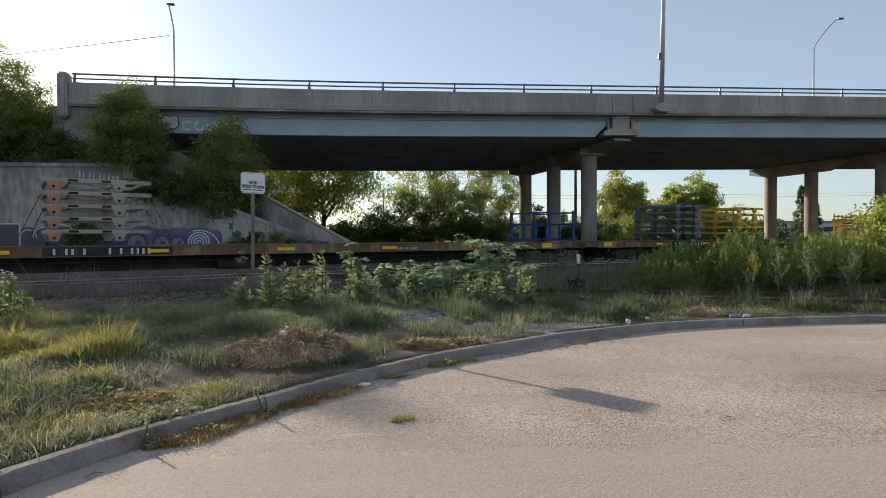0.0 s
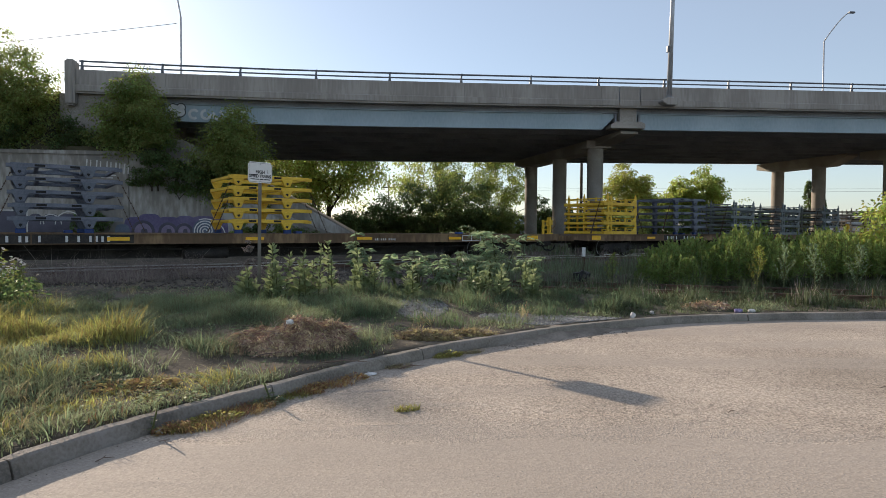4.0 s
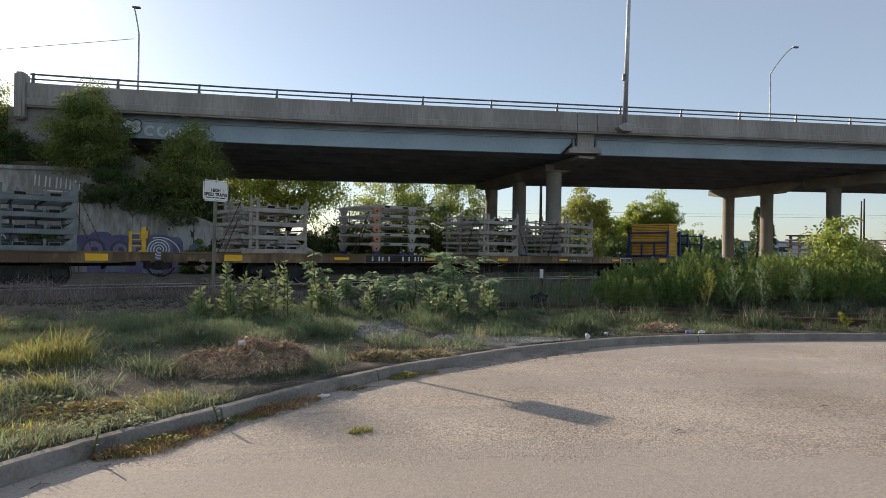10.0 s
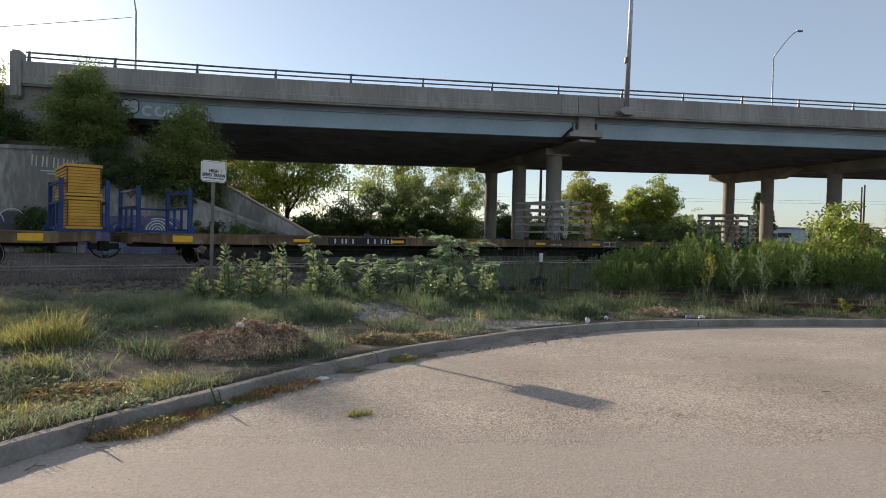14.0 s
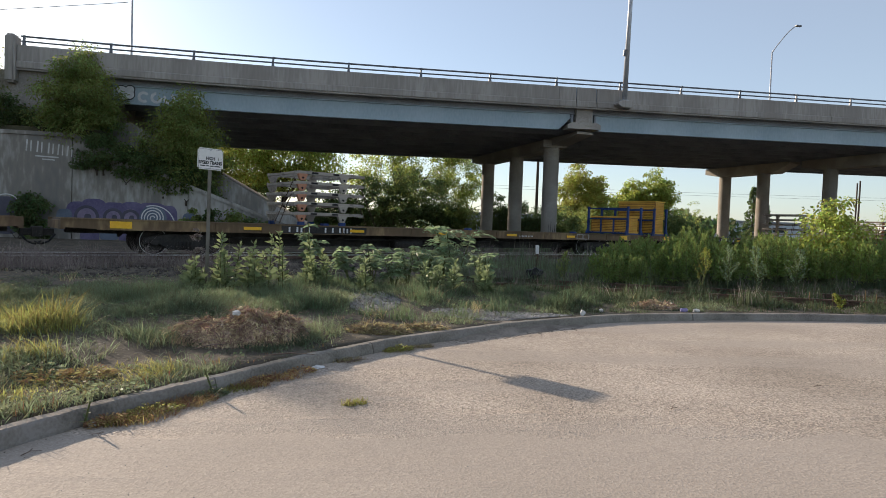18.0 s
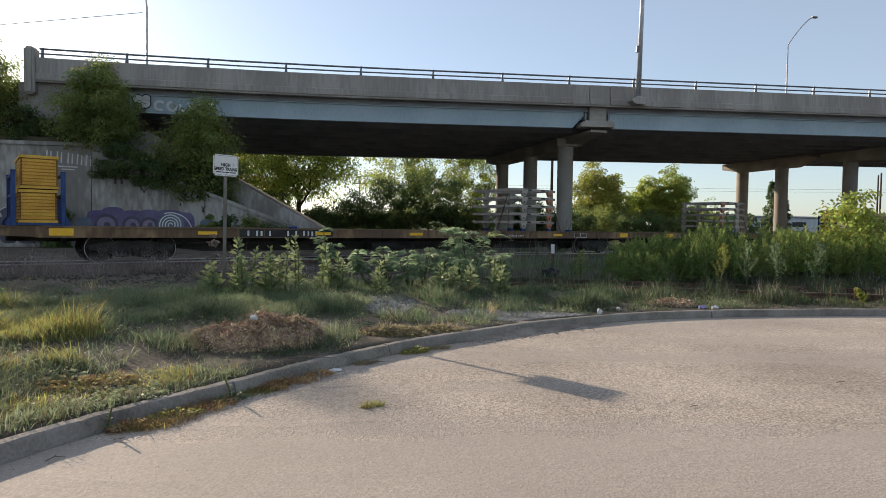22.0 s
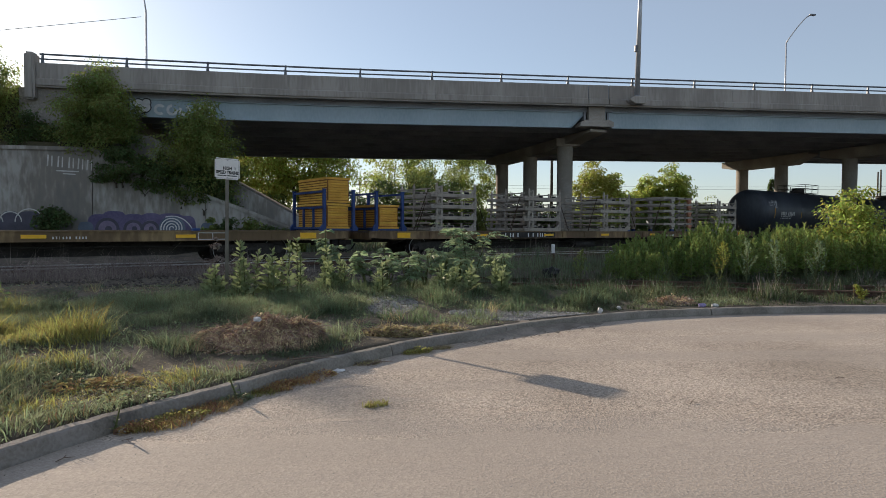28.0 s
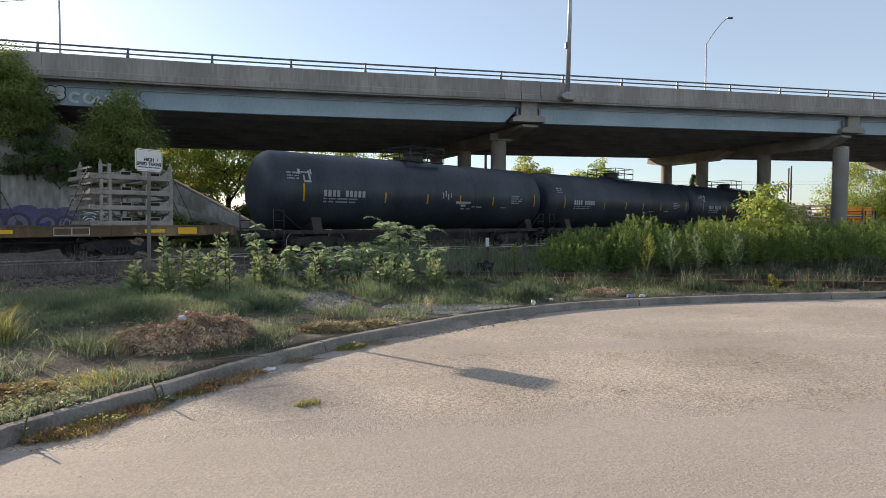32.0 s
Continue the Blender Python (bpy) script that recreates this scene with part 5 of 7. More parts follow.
def tree(name, x, y, high, wide, material, count, leaf, seed, label, z0=0.0, trunk=0.3, low=0.28, category="tree", group="", kind="", gaps=0.55, stems=1, per=130, loose=1.75):
    """A tapered trunk with forking limbs and a crown of single leaves in uneven clumps."""
    rng = np.random.default_rng(seed)
    t = thing(name, pose(x, y, z0), label, category, group, kind)
    bm, tips = bmesh.new(), []
    for s in range(stems):
        lean = Vector((rng.normal(0, 0.10 + 0.22 * (stems > 1)), rng.normal(0, 0.10 + 0.22 * (stems > 1)), 1)).normalized()
        foot = Vector((rng.normal(0, 0.25), rng.normal(0, 0.25), -0.3)) if stems > 1 else Vector((0, 0, -0.3))
        fork = foot + lean * high * (low + 0.12)
        rod(bm, foot, fork, trunk, trunk * 0.7, 9, False)
        for k in range(5 if stems == 1 else 3):
            a = k * math.tau / 5 + rng.uniform(0, 1)
            limbs(bm, foot.lerp(fork, rng.uniform(0.65, 1)), (math.cos(a) * 0.75, math.sin(a) * 0.75, rng.uniform(0.5, 1.4)), high * 0.2, trunk * 0.42, 2, rng, tips)
    part("trunk", bm, M_BARK, t, "forking grey-brown trunk and limbs")
    n = max(16, int(count / per))
    u = unit(rng.normal(0, 1, (n, 3)))
    rad = rng.uniform(gaps, 1.0, n) ** 0.6
    c = u * rad[:, None] * np.array((wide, wide, high * (1 - low) / 2)) * (1 + 0.22 * np.sin(u[:, :1] * 5 + seed) * np.cos(u[:, 2:] * 4))
    c[:, 2] += high * (low + (1 - low) / 2)
    c[:, :2] *= (1.12 - 0.42 * np.clip((c[:, 2:] / high - low) / (1 - low), 0, 1) ** 2)
    tp = np.array([q for q in tips if q.z > high * low * 0.8])
    if len(tp):
        inside = (np.abs(tp[:, :2]) < wide * 1.05).all(1) & (tp[:, 2] < high)
        c = np.concatenate([c, tp[inside][: n // 2]])
    who = rng.integers(0, len(c), count)
    size = wide * rng.uniform(0.10, 0.26, len(c))
    off = unit(rng.normal(0, 1, (count, 3))) * (loose * rng.random((count, 1)) ** 0.5) * size[who][:, None] * np.array((1, 1, 0.62))
    base = c[who] + off
    base[:, 2] = np.maximum(base[:, 2], high * low * 0.35)
    way = unit(off + rng.normal(0, 0.6, (count, 3)) * size[who][:, None]) + np.array((0, 0, -0.25))
    part("crown", leaves("crown", base, way, leaf * rng.uniform(0.6, 1.25, count), leaf * 0.62 * rng.uniform(0.7, 1.2, count), material, 0.25, rng), material, t)
    return t


# trees behind the bridge
CROWN = dict(per=105, loose=1.45)
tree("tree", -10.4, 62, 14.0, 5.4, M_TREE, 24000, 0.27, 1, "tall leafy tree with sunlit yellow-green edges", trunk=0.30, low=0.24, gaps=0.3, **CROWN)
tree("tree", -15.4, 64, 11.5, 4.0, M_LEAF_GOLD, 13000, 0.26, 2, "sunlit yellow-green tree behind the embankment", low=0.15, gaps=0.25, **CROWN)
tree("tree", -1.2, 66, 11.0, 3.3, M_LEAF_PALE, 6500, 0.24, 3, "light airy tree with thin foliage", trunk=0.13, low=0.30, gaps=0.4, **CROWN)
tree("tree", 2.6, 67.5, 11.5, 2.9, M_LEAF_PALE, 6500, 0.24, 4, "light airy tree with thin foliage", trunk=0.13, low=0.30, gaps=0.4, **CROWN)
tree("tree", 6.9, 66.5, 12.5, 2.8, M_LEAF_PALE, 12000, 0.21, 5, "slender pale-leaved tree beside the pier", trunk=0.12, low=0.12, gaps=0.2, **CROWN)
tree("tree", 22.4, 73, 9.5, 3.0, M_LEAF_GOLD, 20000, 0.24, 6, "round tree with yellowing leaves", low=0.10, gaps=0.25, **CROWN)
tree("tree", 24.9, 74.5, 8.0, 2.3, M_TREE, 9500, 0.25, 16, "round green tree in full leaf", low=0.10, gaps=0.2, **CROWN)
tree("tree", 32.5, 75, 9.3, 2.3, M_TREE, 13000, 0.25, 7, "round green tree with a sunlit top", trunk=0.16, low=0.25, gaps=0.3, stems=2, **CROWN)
tree("tree", 29.2, 75, 8.2, 2.2, M_TREE, 12000, 0.25, 17, "small round green tree", trunk=0.15, low=0.22, gaps=0.25, stems=2, **CROWN)
tree("tree", 37.2, 76, 6.3, 1.4, M_LEAF_PALE, 420, 0.16, 8, "bare thin tree with few leaves", trunk=0.07, gaps=0.2)
for k, (x, y, h, w) in enumerate(((70, 76, 9.5, 5.0), (78, 74, 10.5, 5.5), (88, 80, 12.0, 6.0))):
    tree("tree", x, y, h, w, M_LEAF_GOLD if k % 2 else M_TREE, 16000, 0.26, 30 + k, "broad tree with sunlit yellow-green leaves", low=0.1)


def conifer(x, y, high, wide, seed):
    rng = np.random.default_rng(seed)
    t = thing("conifer", pose(x, y, 0), "thin dark spruce with drooping boughs", "conifer")
    bm = rod(bmesh.new(), (0, 0, -0.2), (0, 0, high), 0.14, 0.02, 8)
    base, way = [], []
    for k in range(34):
        z = high * (0.12 + 0.86 * k / 34)
        for a in rng.uniform(0, math.tau, 5):
            n = wide * (1 - z / high) * rng.uniform(0.6, 1.1) + 0.1
            d = np.array((math.cos(a), math.sin(a), -0.18))
            rod(bm, (0, 0, z), d * n + (0, 0, z), 0.02, 0.006, 4, False)
            u = rng.uniform(0.15, 1, 26)
            base.append(np.outer(u, d) * n + (0, 0, z) + rng.normal(0, 0.03, (26, 3)))
            way.append(np.tile(d, (26, 1)) + rng.normal(0, 0.7, (26, 3)) + (0, 0, -0.2))
    part("trunk", bm, M_BARK, t)
    base, way = np.concatenate(base), np.concatenate(way)
    part("needles", leaves("needles", base, way, 0.26, 0.09, M_LEAF_DARK, 0.2, rng), M_LEAF_DARK, t)


conifer(46.5, 78, 8.2, 1.9, 9)
conifer(49.5, 80, 6.4, 1.6, 10)

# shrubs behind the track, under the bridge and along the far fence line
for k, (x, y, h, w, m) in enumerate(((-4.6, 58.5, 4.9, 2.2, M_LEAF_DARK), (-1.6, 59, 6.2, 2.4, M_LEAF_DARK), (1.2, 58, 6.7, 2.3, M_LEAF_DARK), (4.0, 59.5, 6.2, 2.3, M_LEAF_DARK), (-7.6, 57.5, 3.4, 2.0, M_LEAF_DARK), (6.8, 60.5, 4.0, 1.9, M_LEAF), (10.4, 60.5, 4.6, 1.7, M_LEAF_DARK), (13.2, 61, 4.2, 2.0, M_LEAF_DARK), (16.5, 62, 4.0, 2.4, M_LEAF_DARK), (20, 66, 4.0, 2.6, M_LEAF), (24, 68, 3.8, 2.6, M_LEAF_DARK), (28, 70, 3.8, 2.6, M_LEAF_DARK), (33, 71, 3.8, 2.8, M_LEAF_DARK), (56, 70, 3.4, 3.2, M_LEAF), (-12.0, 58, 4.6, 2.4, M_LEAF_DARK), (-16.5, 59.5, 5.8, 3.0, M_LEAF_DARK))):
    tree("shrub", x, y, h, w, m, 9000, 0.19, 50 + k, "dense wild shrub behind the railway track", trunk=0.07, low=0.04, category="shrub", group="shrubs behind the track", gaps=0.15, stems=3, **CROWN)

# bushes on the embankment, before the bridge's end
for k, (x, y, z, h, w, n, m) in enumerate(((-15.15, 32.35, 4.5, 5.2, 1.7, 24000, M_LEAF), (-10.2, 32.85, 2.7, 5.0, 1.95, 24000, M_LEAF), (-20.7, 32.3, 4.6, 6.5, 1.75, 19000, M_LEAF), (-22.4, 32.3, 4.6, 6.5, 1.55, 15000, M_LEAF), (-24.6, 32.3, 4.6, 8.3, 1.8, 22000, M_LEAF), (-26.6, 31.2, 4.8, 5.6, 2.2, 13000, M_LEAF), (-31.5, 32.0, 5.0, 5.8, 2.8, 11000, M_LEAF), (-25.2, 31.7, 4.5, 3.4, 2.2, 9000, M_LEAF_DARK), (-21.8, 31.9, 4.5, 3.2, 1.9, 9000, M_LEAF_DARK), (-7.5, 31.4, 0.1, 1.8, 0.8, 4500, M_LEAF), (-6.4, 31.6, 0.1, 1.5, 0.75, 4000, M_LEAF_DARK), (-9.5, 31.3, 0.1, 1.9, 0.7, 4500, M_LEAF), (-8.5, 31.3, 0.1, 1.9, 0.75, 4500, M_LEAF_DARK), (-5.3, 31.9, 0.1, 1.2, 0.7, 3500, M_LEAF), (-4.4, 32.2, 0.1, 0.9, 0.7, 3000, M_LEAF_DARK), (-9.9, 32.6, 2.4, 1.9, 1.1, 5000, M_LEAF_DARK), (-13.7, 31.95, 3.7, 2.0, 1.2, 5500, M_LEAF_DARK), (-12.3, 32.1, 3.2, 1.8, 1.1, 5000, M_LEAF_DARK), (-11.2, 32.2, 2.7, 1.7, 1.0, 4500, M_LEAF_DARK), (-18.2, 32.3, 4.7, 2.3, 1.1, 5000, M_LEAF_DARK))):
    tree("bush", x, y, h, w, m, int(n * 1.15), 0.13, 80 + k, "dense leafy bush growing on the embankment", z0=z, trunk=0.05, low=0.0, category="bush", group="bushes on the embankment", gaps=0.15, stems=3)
tree("shrub", -16.35, 30.6, 2.6, 0.95, M_LEAF_DARK, 4200, 0.15, 97, "dark shrub against the graffiti wall", z0=0.2, trunk=0.04, low=0.05, category="shrub", gaps=0.2, stems=3)
tree("bush", 12.95, 17.5, 2.75, 1.25, M_TREE, 7000, 0.12, 98, "sunlit wild bush with pale leaves beside the track", trunk=0.04, low=0.05, category="bush", gaps=0.15, stems=4)
tree("tree", -27.6, 32.9, 6.2, 2.3, M_LEAF, 20000, 0.15, 101, "tall leafy tree at the edge of the embankment", z0=4.6, trunk=0.16, low=0.08, gaps=0.2, stems=2)


# grass on the verge
def verge(n, x0, x1, y0, y1, rng):
    x, y = rng.uniform(x0, x1, n), rng.uniform(y0, y1, n)
    return x, y, past_kerb(x, y)


def patchy(x, y, f, seed):
    return np.sin(f * x + seed) * np.sin(f * 1.3 * y - seed * 2) + 0.6 * np.sin(f * 2.3 * x - 1.1 * f * y + seed * 3)


rng = np.random.default_rng(21)


def clear_siding(x, y):
    """Few blades grow between the rails of the siding."""
    a = radians(-15.5)
    d = np.abs(-(x - 2.8) * math.sin(a) + (y - 15.55) * math.cos(a) - 0.2)
    return (d > 1.2) | (x < 2.0) | (rng.random(len(x)) < 0.28)


def tufts(name, label, material, n, area, high, wide, keep, per=(12, 26), spread=0.06, lean=1.15):
    """Clumps of blades strewn where keep(x, y, k) allows."""
    x, y, k = verge(n, *area, rng)
    ok = keep(x, y, k) & (np.abs(across_track(x, y)) > 2.6)
    x, y = x[ok], y[ok]
    m = rng.integers(*per, len(x))
    who = np.repeat(np.arange(len(x)), m)
    bx_, by_ = x[who] + rng.normal(0, spread, len(who)), y[who] + rng.normal(0, spread, len(who))
    fine = past_kerb(bx_, by_) > 0.16
    bx_, by_, who = bx_[fine], by_[fine], who[fine]
    scale = (rng.uniform(0.55, 1.2, len(x)) * np.clip(0.82 + 0.65 * patchy(x, y, 2.1, 4), 0.25, 1.75) * np.clip(0.4 + 0.6 * past_kerb(x, y), 0.4, 1.0))[who]
    h = rng.uniform(*high, len(bx_)) * scale
    ob = new(name, blades(name, bx_, by_, h, wide * rng.uniform(0.6, 1.3, len(bx_)), material, lean, rng=rng, toward=rng.uniform(0, math.tau, len(x))[who] + rng.normal(0, 0.8, len(who))))
    return tagged(ob, label, "grass", kind="stuff")


def bare(x, y):
    """The trodden earth round the brush heap and along the kerb."""
    w = 0.28 * np.sin(5.1 * x + 2 * y) + 0.28 * np.sin(4.3 * y - 3.2 * x) + 0.3 * np.sin(11 * x) * np.sin(13 * y)
    a = ((x + 2.0) / 1.6) ** 2 + ((y - 6.8) / 0.5) ** 2 + w
    b = ((x + 0.2) / 1.6) ** 2 + ((y - 8.9) / 0.5) ** 2 + w
    c = ((x - 2.2) / 1.4) ** 2 + ((y - 10.35) / 0.42) ** 2 + w
    d = ((x + 6.0) / 3.0) ** 2 + ((y - 12.4) / 0.5) ** 2 + w
    return (a < 1) | (b < 1) | (c < 1) | (d < 1)


def sunny(x, y):
    """Near the road and the verge's far end: coarse grass, sunlight in its yellow."""
    return ((y < 6.6 + 0.5 * np.sin(2.1 * x) + 0.35 * np.sin(5.3 * x + 1)) | (x < -5.2 + 0.5 * np.sin(1.7 * y)))


tufts("grass", "dense green grass on the verge", M_GRASS, 12500, (-11, -0.6, 3.0, 10.8), (0.05, 0.17), 0.0085, lambda x, y, k: (k > 0.17) & (~bare(x, y) | (rng.random(len(x)) < 0.08)) & (patchy(x, y, 1.7, 2) > -1.15), (10, 20))
tufts("coarse_grass", "coarse yellow-green grass tufts bending over", M_YGRASS, 3400, (-10, -1.6, 3.0, 9.6), (0.09, 0.24), 0.0088, lambda x, y, k: (k > 0.5) & ~bare(x, y) & sunny(x, y) & (patchy(x, y, 1.6, 11) > -0.35), (14, 26), 0.07, 1.3)
tufts("coarse_grass", "tall yellow-green clump of grass catching the sun", M_YGRASS, 300, (-5.5, -3.3, 6.7, 7.9), (0.16, 0.34), 0.010, lambda x, y, k: (k > 0.5) & (((x + 4.4) / 1.0) ** 2 + ((y - 7.3) / 0.45) ** 2 < 1), (16, 28), 0.08, 0.75)
tufts("grass", "short green grass across the verge", M_GRASS, 11000, (-12, 7, 8.6, 15.0), (0.04, 0.16), 0.0105, lambda x, y, k: (k > 0.35) & (~bare(x, y) | (rng.random(len(x)) < 0.10)) & (patchy(x, y, 0.9, 5) > -0.5) & ((y < 11.5) | (x > -2)), (8, 16))
tufts("grass", "grass along the far kerb", M_ROUGH, 6500, (3, 26, 11.0, 17.0), (0.07, 0.24), 0.013, lambda x, y, k: (k > 0.3) & (patchy(x, y, 1.3, 3) > -0.9), (8, 16))
tufts("rough_weeds", "rough tall weeds grown over the siding", M_ROUGH, 2800, (3.4, 24, 12.4, 16.6), (0.12, 0.34), 0.014, lambda x, y, k: (k > 0.8) & (clear_siding(x, y) | (rng.random(len(x)) < 0.45)), (6, 12), 0.09, 0.45)
tufts("rough_weeds", "dry brown weeds grown over the siding", M_BROWN, 420, (2.6, 24, 12.4, 16.8), (0.15, 0.4), 0.010, lambda x, y, k: k > 0.8, (5, 10), 0.09, 0.4)
tufts("dry_grass", "straw-coloured dry grass tufts on the verge", M_STRAW, 2600, (-11, -0.6, 3.0, 9.0), (0.05, 0.17), 0.0075, lambda x, y, k: (k > 0.28) & (patchy(x, y, 1.5, 7) > 0.1) & ~bare(x, y) & sunny(x, y))
tufts("dry_grass", "straw-coloured dry grass among the green", M_STRAW, 600, (-12, 22, 8.0, 17.0), (0.05, 0.20), 0.009, lambda x, y, k: (k > 0.35) & (patchy(x, y, 1.2, 9) > 0.2))
tufts("tall_dead_weeds", "tall dead brown weeds along the track", M_BROWN, 4200, (-17, -2.6, 11.8, 18.0), (0.16, 0.52), 0.009, lambda x, y, k: (np.abs(across_track(x, y)) < 5.4) & (np.abs(across_track(x, y)) > 2.4), (4, 9), 0.14, 0.6)
tufts("tall_dead_weeds", "tall dead brown weeds along the track", M_BROWN, 900, (0, 12, 16.0, 25.0), (0.25, 0.65), 0.010, lambda x, y, k: (np.abs(across_track(x, y)) < 6.0) & (np.abs(across_track(x, y)) > 2.5), (7, 14), 0.08, 0.25)
sx_, sy_ = rng.uniform(-17, -2.6, 60000), rng.uniform(11.8, 18.0, 60000)
fine = (across_track(sx_, sy_) > -5.4) & (across_track(sx_, sy_) < -2.7) & (patchy(sx_, sy_, 1.1, 3) > -0.4)
sx_, sy_ = sx_[fine], sy_[fine]
heads = np.stack([sx_, sy_, soil(sx_, sy_) + rng.uniform(0.05, 0.5, len(sx_)) * (0.75 + 0.3 * np.sin(sx_ * 3.1) * np.sin(sy_ * 2.3))], 1)
tagged(new("seed_heads", leaves("seed_heads", heads, rng.normal(0, 1, (len(sx_), 3)) + (0, 0, 0.6), rng.uniform(0.02, 0.07, len(sx_)), rng.uniform(0.008, 0.02, len(sx_)), M_BROWN, 0.3, rng)), "tangled dead leaves and seed heads along the track", "dead weeds", kind="stuff")


def unpaved(x, y, k):
    return (k > 0.9) & ~bare(x, y) & (((x + 0.2) / 0.6) ** 2 + ((y - 10.9) / 1.0) ** 2 > 1)


tufts("long_grass", "long blue-green grass round the leafy weeds", M_LONG, 1900, (-4.2, 4.5, 9.4, 13.0), (0.08, 0.27), 0.007, unpaved, (9, 18), 0.07, 0.55)
tufts("tall_grass", "tall green weeds between the tracks", M_GRASS, 900, (1, 9, 15.8, 22.0), (0.20, 0.6), 0.011, lambda x, y, k: (across_track(x, y) < -2.6), (7, 14), 0.08, 0.3)
tufts("far_grass", "rough grass beyond the track", M_GRASS, 4200, (-6, 60, 30, 75), (0.3, 0.8), 0.05, lambda x, y, k: across_track(x, y) > 3.0, (6, 12), 0.25, 0.4)
tufts("grass", "green grass on the verge along the near kerb", M_GRASS, 5200, (-9, -2.2, -5.0, 3.1), (0.05, 0.17), 0.0095, lambda x, y, k: (k > 0.17) & (patchy(x, y, 1.7, 2) > -1.0), (9, 16))
lx, ly, lk = verge(16000, -12, 20, 3.0, 16.5, rng)
ok = lk > 0.22
lx, ly = lx[ok], ly[ok]
tagged(new("thatch", blades("thatch", lx, ly, rng.uniform(0.008, 0.03, len(lx)), 0.007, M_STRAW, 4.5, rng=rng)), "flattened dead grass lying over the soil", "grass", kind="stuff")
lx, ly, lk = verge(20000, -12, 20, 3.0, 16.5, rng)
ok = lk > 0.22
lx, ly = lx[ok], ly[ok]
tagged(new("leaf_litter", blades("leaf_litter", lx, ly, rng.uniform(0.008, 0.025, len(lx)), 0.016, M_BROWN, 2.5, rng=rng)), "brown leaf litter and stalks on the soil", "leaf litter", kind="stuff")
sx_, sy_ = rng.normal(-5.2, 2.4, 1300), rng.normal(12.7, 0.6, 1300)
tagged(new("fallen_stalks", blades("fallen_stalks", sx_, sy_, rng.uniform(0.02, 0.06, 1300), 0.012, M_STRAW, 7.0, rng=rng)), "pale dry stalks lying before the track", "dead stalks", kind="stuff")
sx_, sy_ = rng.normal(-2.4, 1.3, 500), rng.normal(6.9, 0.55, 500)
fine = past_kerb(sx_, sy_) > 0.4
sx_, sy_ = sx_[fine], sy_[fine]
tagged(new("fallen_stalks", blades("fallen_stalks", sx_, sy_, rng.uniform(0.015, 0.04, len(sx_)), 0.007, M_BROWN, 5.0, rng=rng)), "broken twigs and stalks strewn round the brush heap", "dead stalks", kind="stuff")
# low broad-leaved weeds creeping between the tufts
px_, py_, pk_ = verge(3600, -11, 7, 3.2, 13.5, rng)
fine = (pk_ > 0.3) & (patchy(px_, py_, 1.9, 6) > -0.2)
px_, py_ = px_[fine], py_[fine]
m_ = 9
wx, wy = np.repeat(px_, m_) + rng.normal(0, 0.05, len(px_) * m_), np.repeat(py_, m_) + rng.normal(0, 0.05, len(py_) * m_)
wa = rng.uniform(0, math.tau, len(wx))
creeper = leaves("creeping_weeds", np.stack([wx, wy, soil(wx, wy) + rng.uniform(0.0, 0.05, len(wx))], 1), np.stack([np.cos(wa), np.sin(wa), rng.uniform(0.1, 0.9, len(wx))], 1), rng.uniform(0.025, 0.06, len(wx)), rng.uniform(0.012, 0.03, len(wx)), M_GRASS, 0.3, rng)
tagged(new("creeping_weeds", creeper), "low broad-leaved weeds creeping over the soil", "weeds", kind="stuff")
tufts("gutter_grass", "reddish dry weeds rooted at the kerb", M_OCHRE, 260, (-3.2, 1.2, 4.2, 9.0), (0.06, 0.16), 0.010, lambda x, y, k: (k > 0.24) & (k < 0.45), (8, 14), 0.05, 0.6)


def gutter(points, material, label, high):
    for x, y, r in points:
        n = int(480 * r / 0.2)
        a, d = rng.uniform(0, math.tau, n), r * np.sqrt(rng.random(n))
        px, py = x + np.cos(a) * d * 1.5 + 0.6 * (rng.random(n) - 0.5) * r, y + np.sin(a) * d * 0.8 + 0.5 * (np.cos(a) * d)
        h = rng.uniform(0.3, 1, n) * high
        ob = new("weed_tuft", blades("weed_tuft", px, py, h, 0.007, material, 1.3, base=np.zeros(n) - 0.003, rng=rng))
        tagged(ob, label, "weed", "weeds rooted in the gutter", "stuff")


gutter(((-1.93, 5.06, 0.20), (-1.72, 5.42, 0.16), (-1.05, 6.42, 0.15), (-1.25, 6.12, 0.12), (-1.60, 5.62, 0.12)), M_OCHRE, "low ochre-brown weed tuft in the gutter", 0.085)
gutter(((-1.98, 5.0, 0.12), (-1.42, 5.98, 0.15), (0.14, 7.95, 0.14), (-0.23, 5.57, 0.075)), M_YGRASS, "small green weed tuft on the road surface", 0.065)
gutter(((-0.42, 7.3, 0.12), (0.5, 8.2, 0.10)), M_STRAW, "small dry grass tuft in the gutter", 0.06)

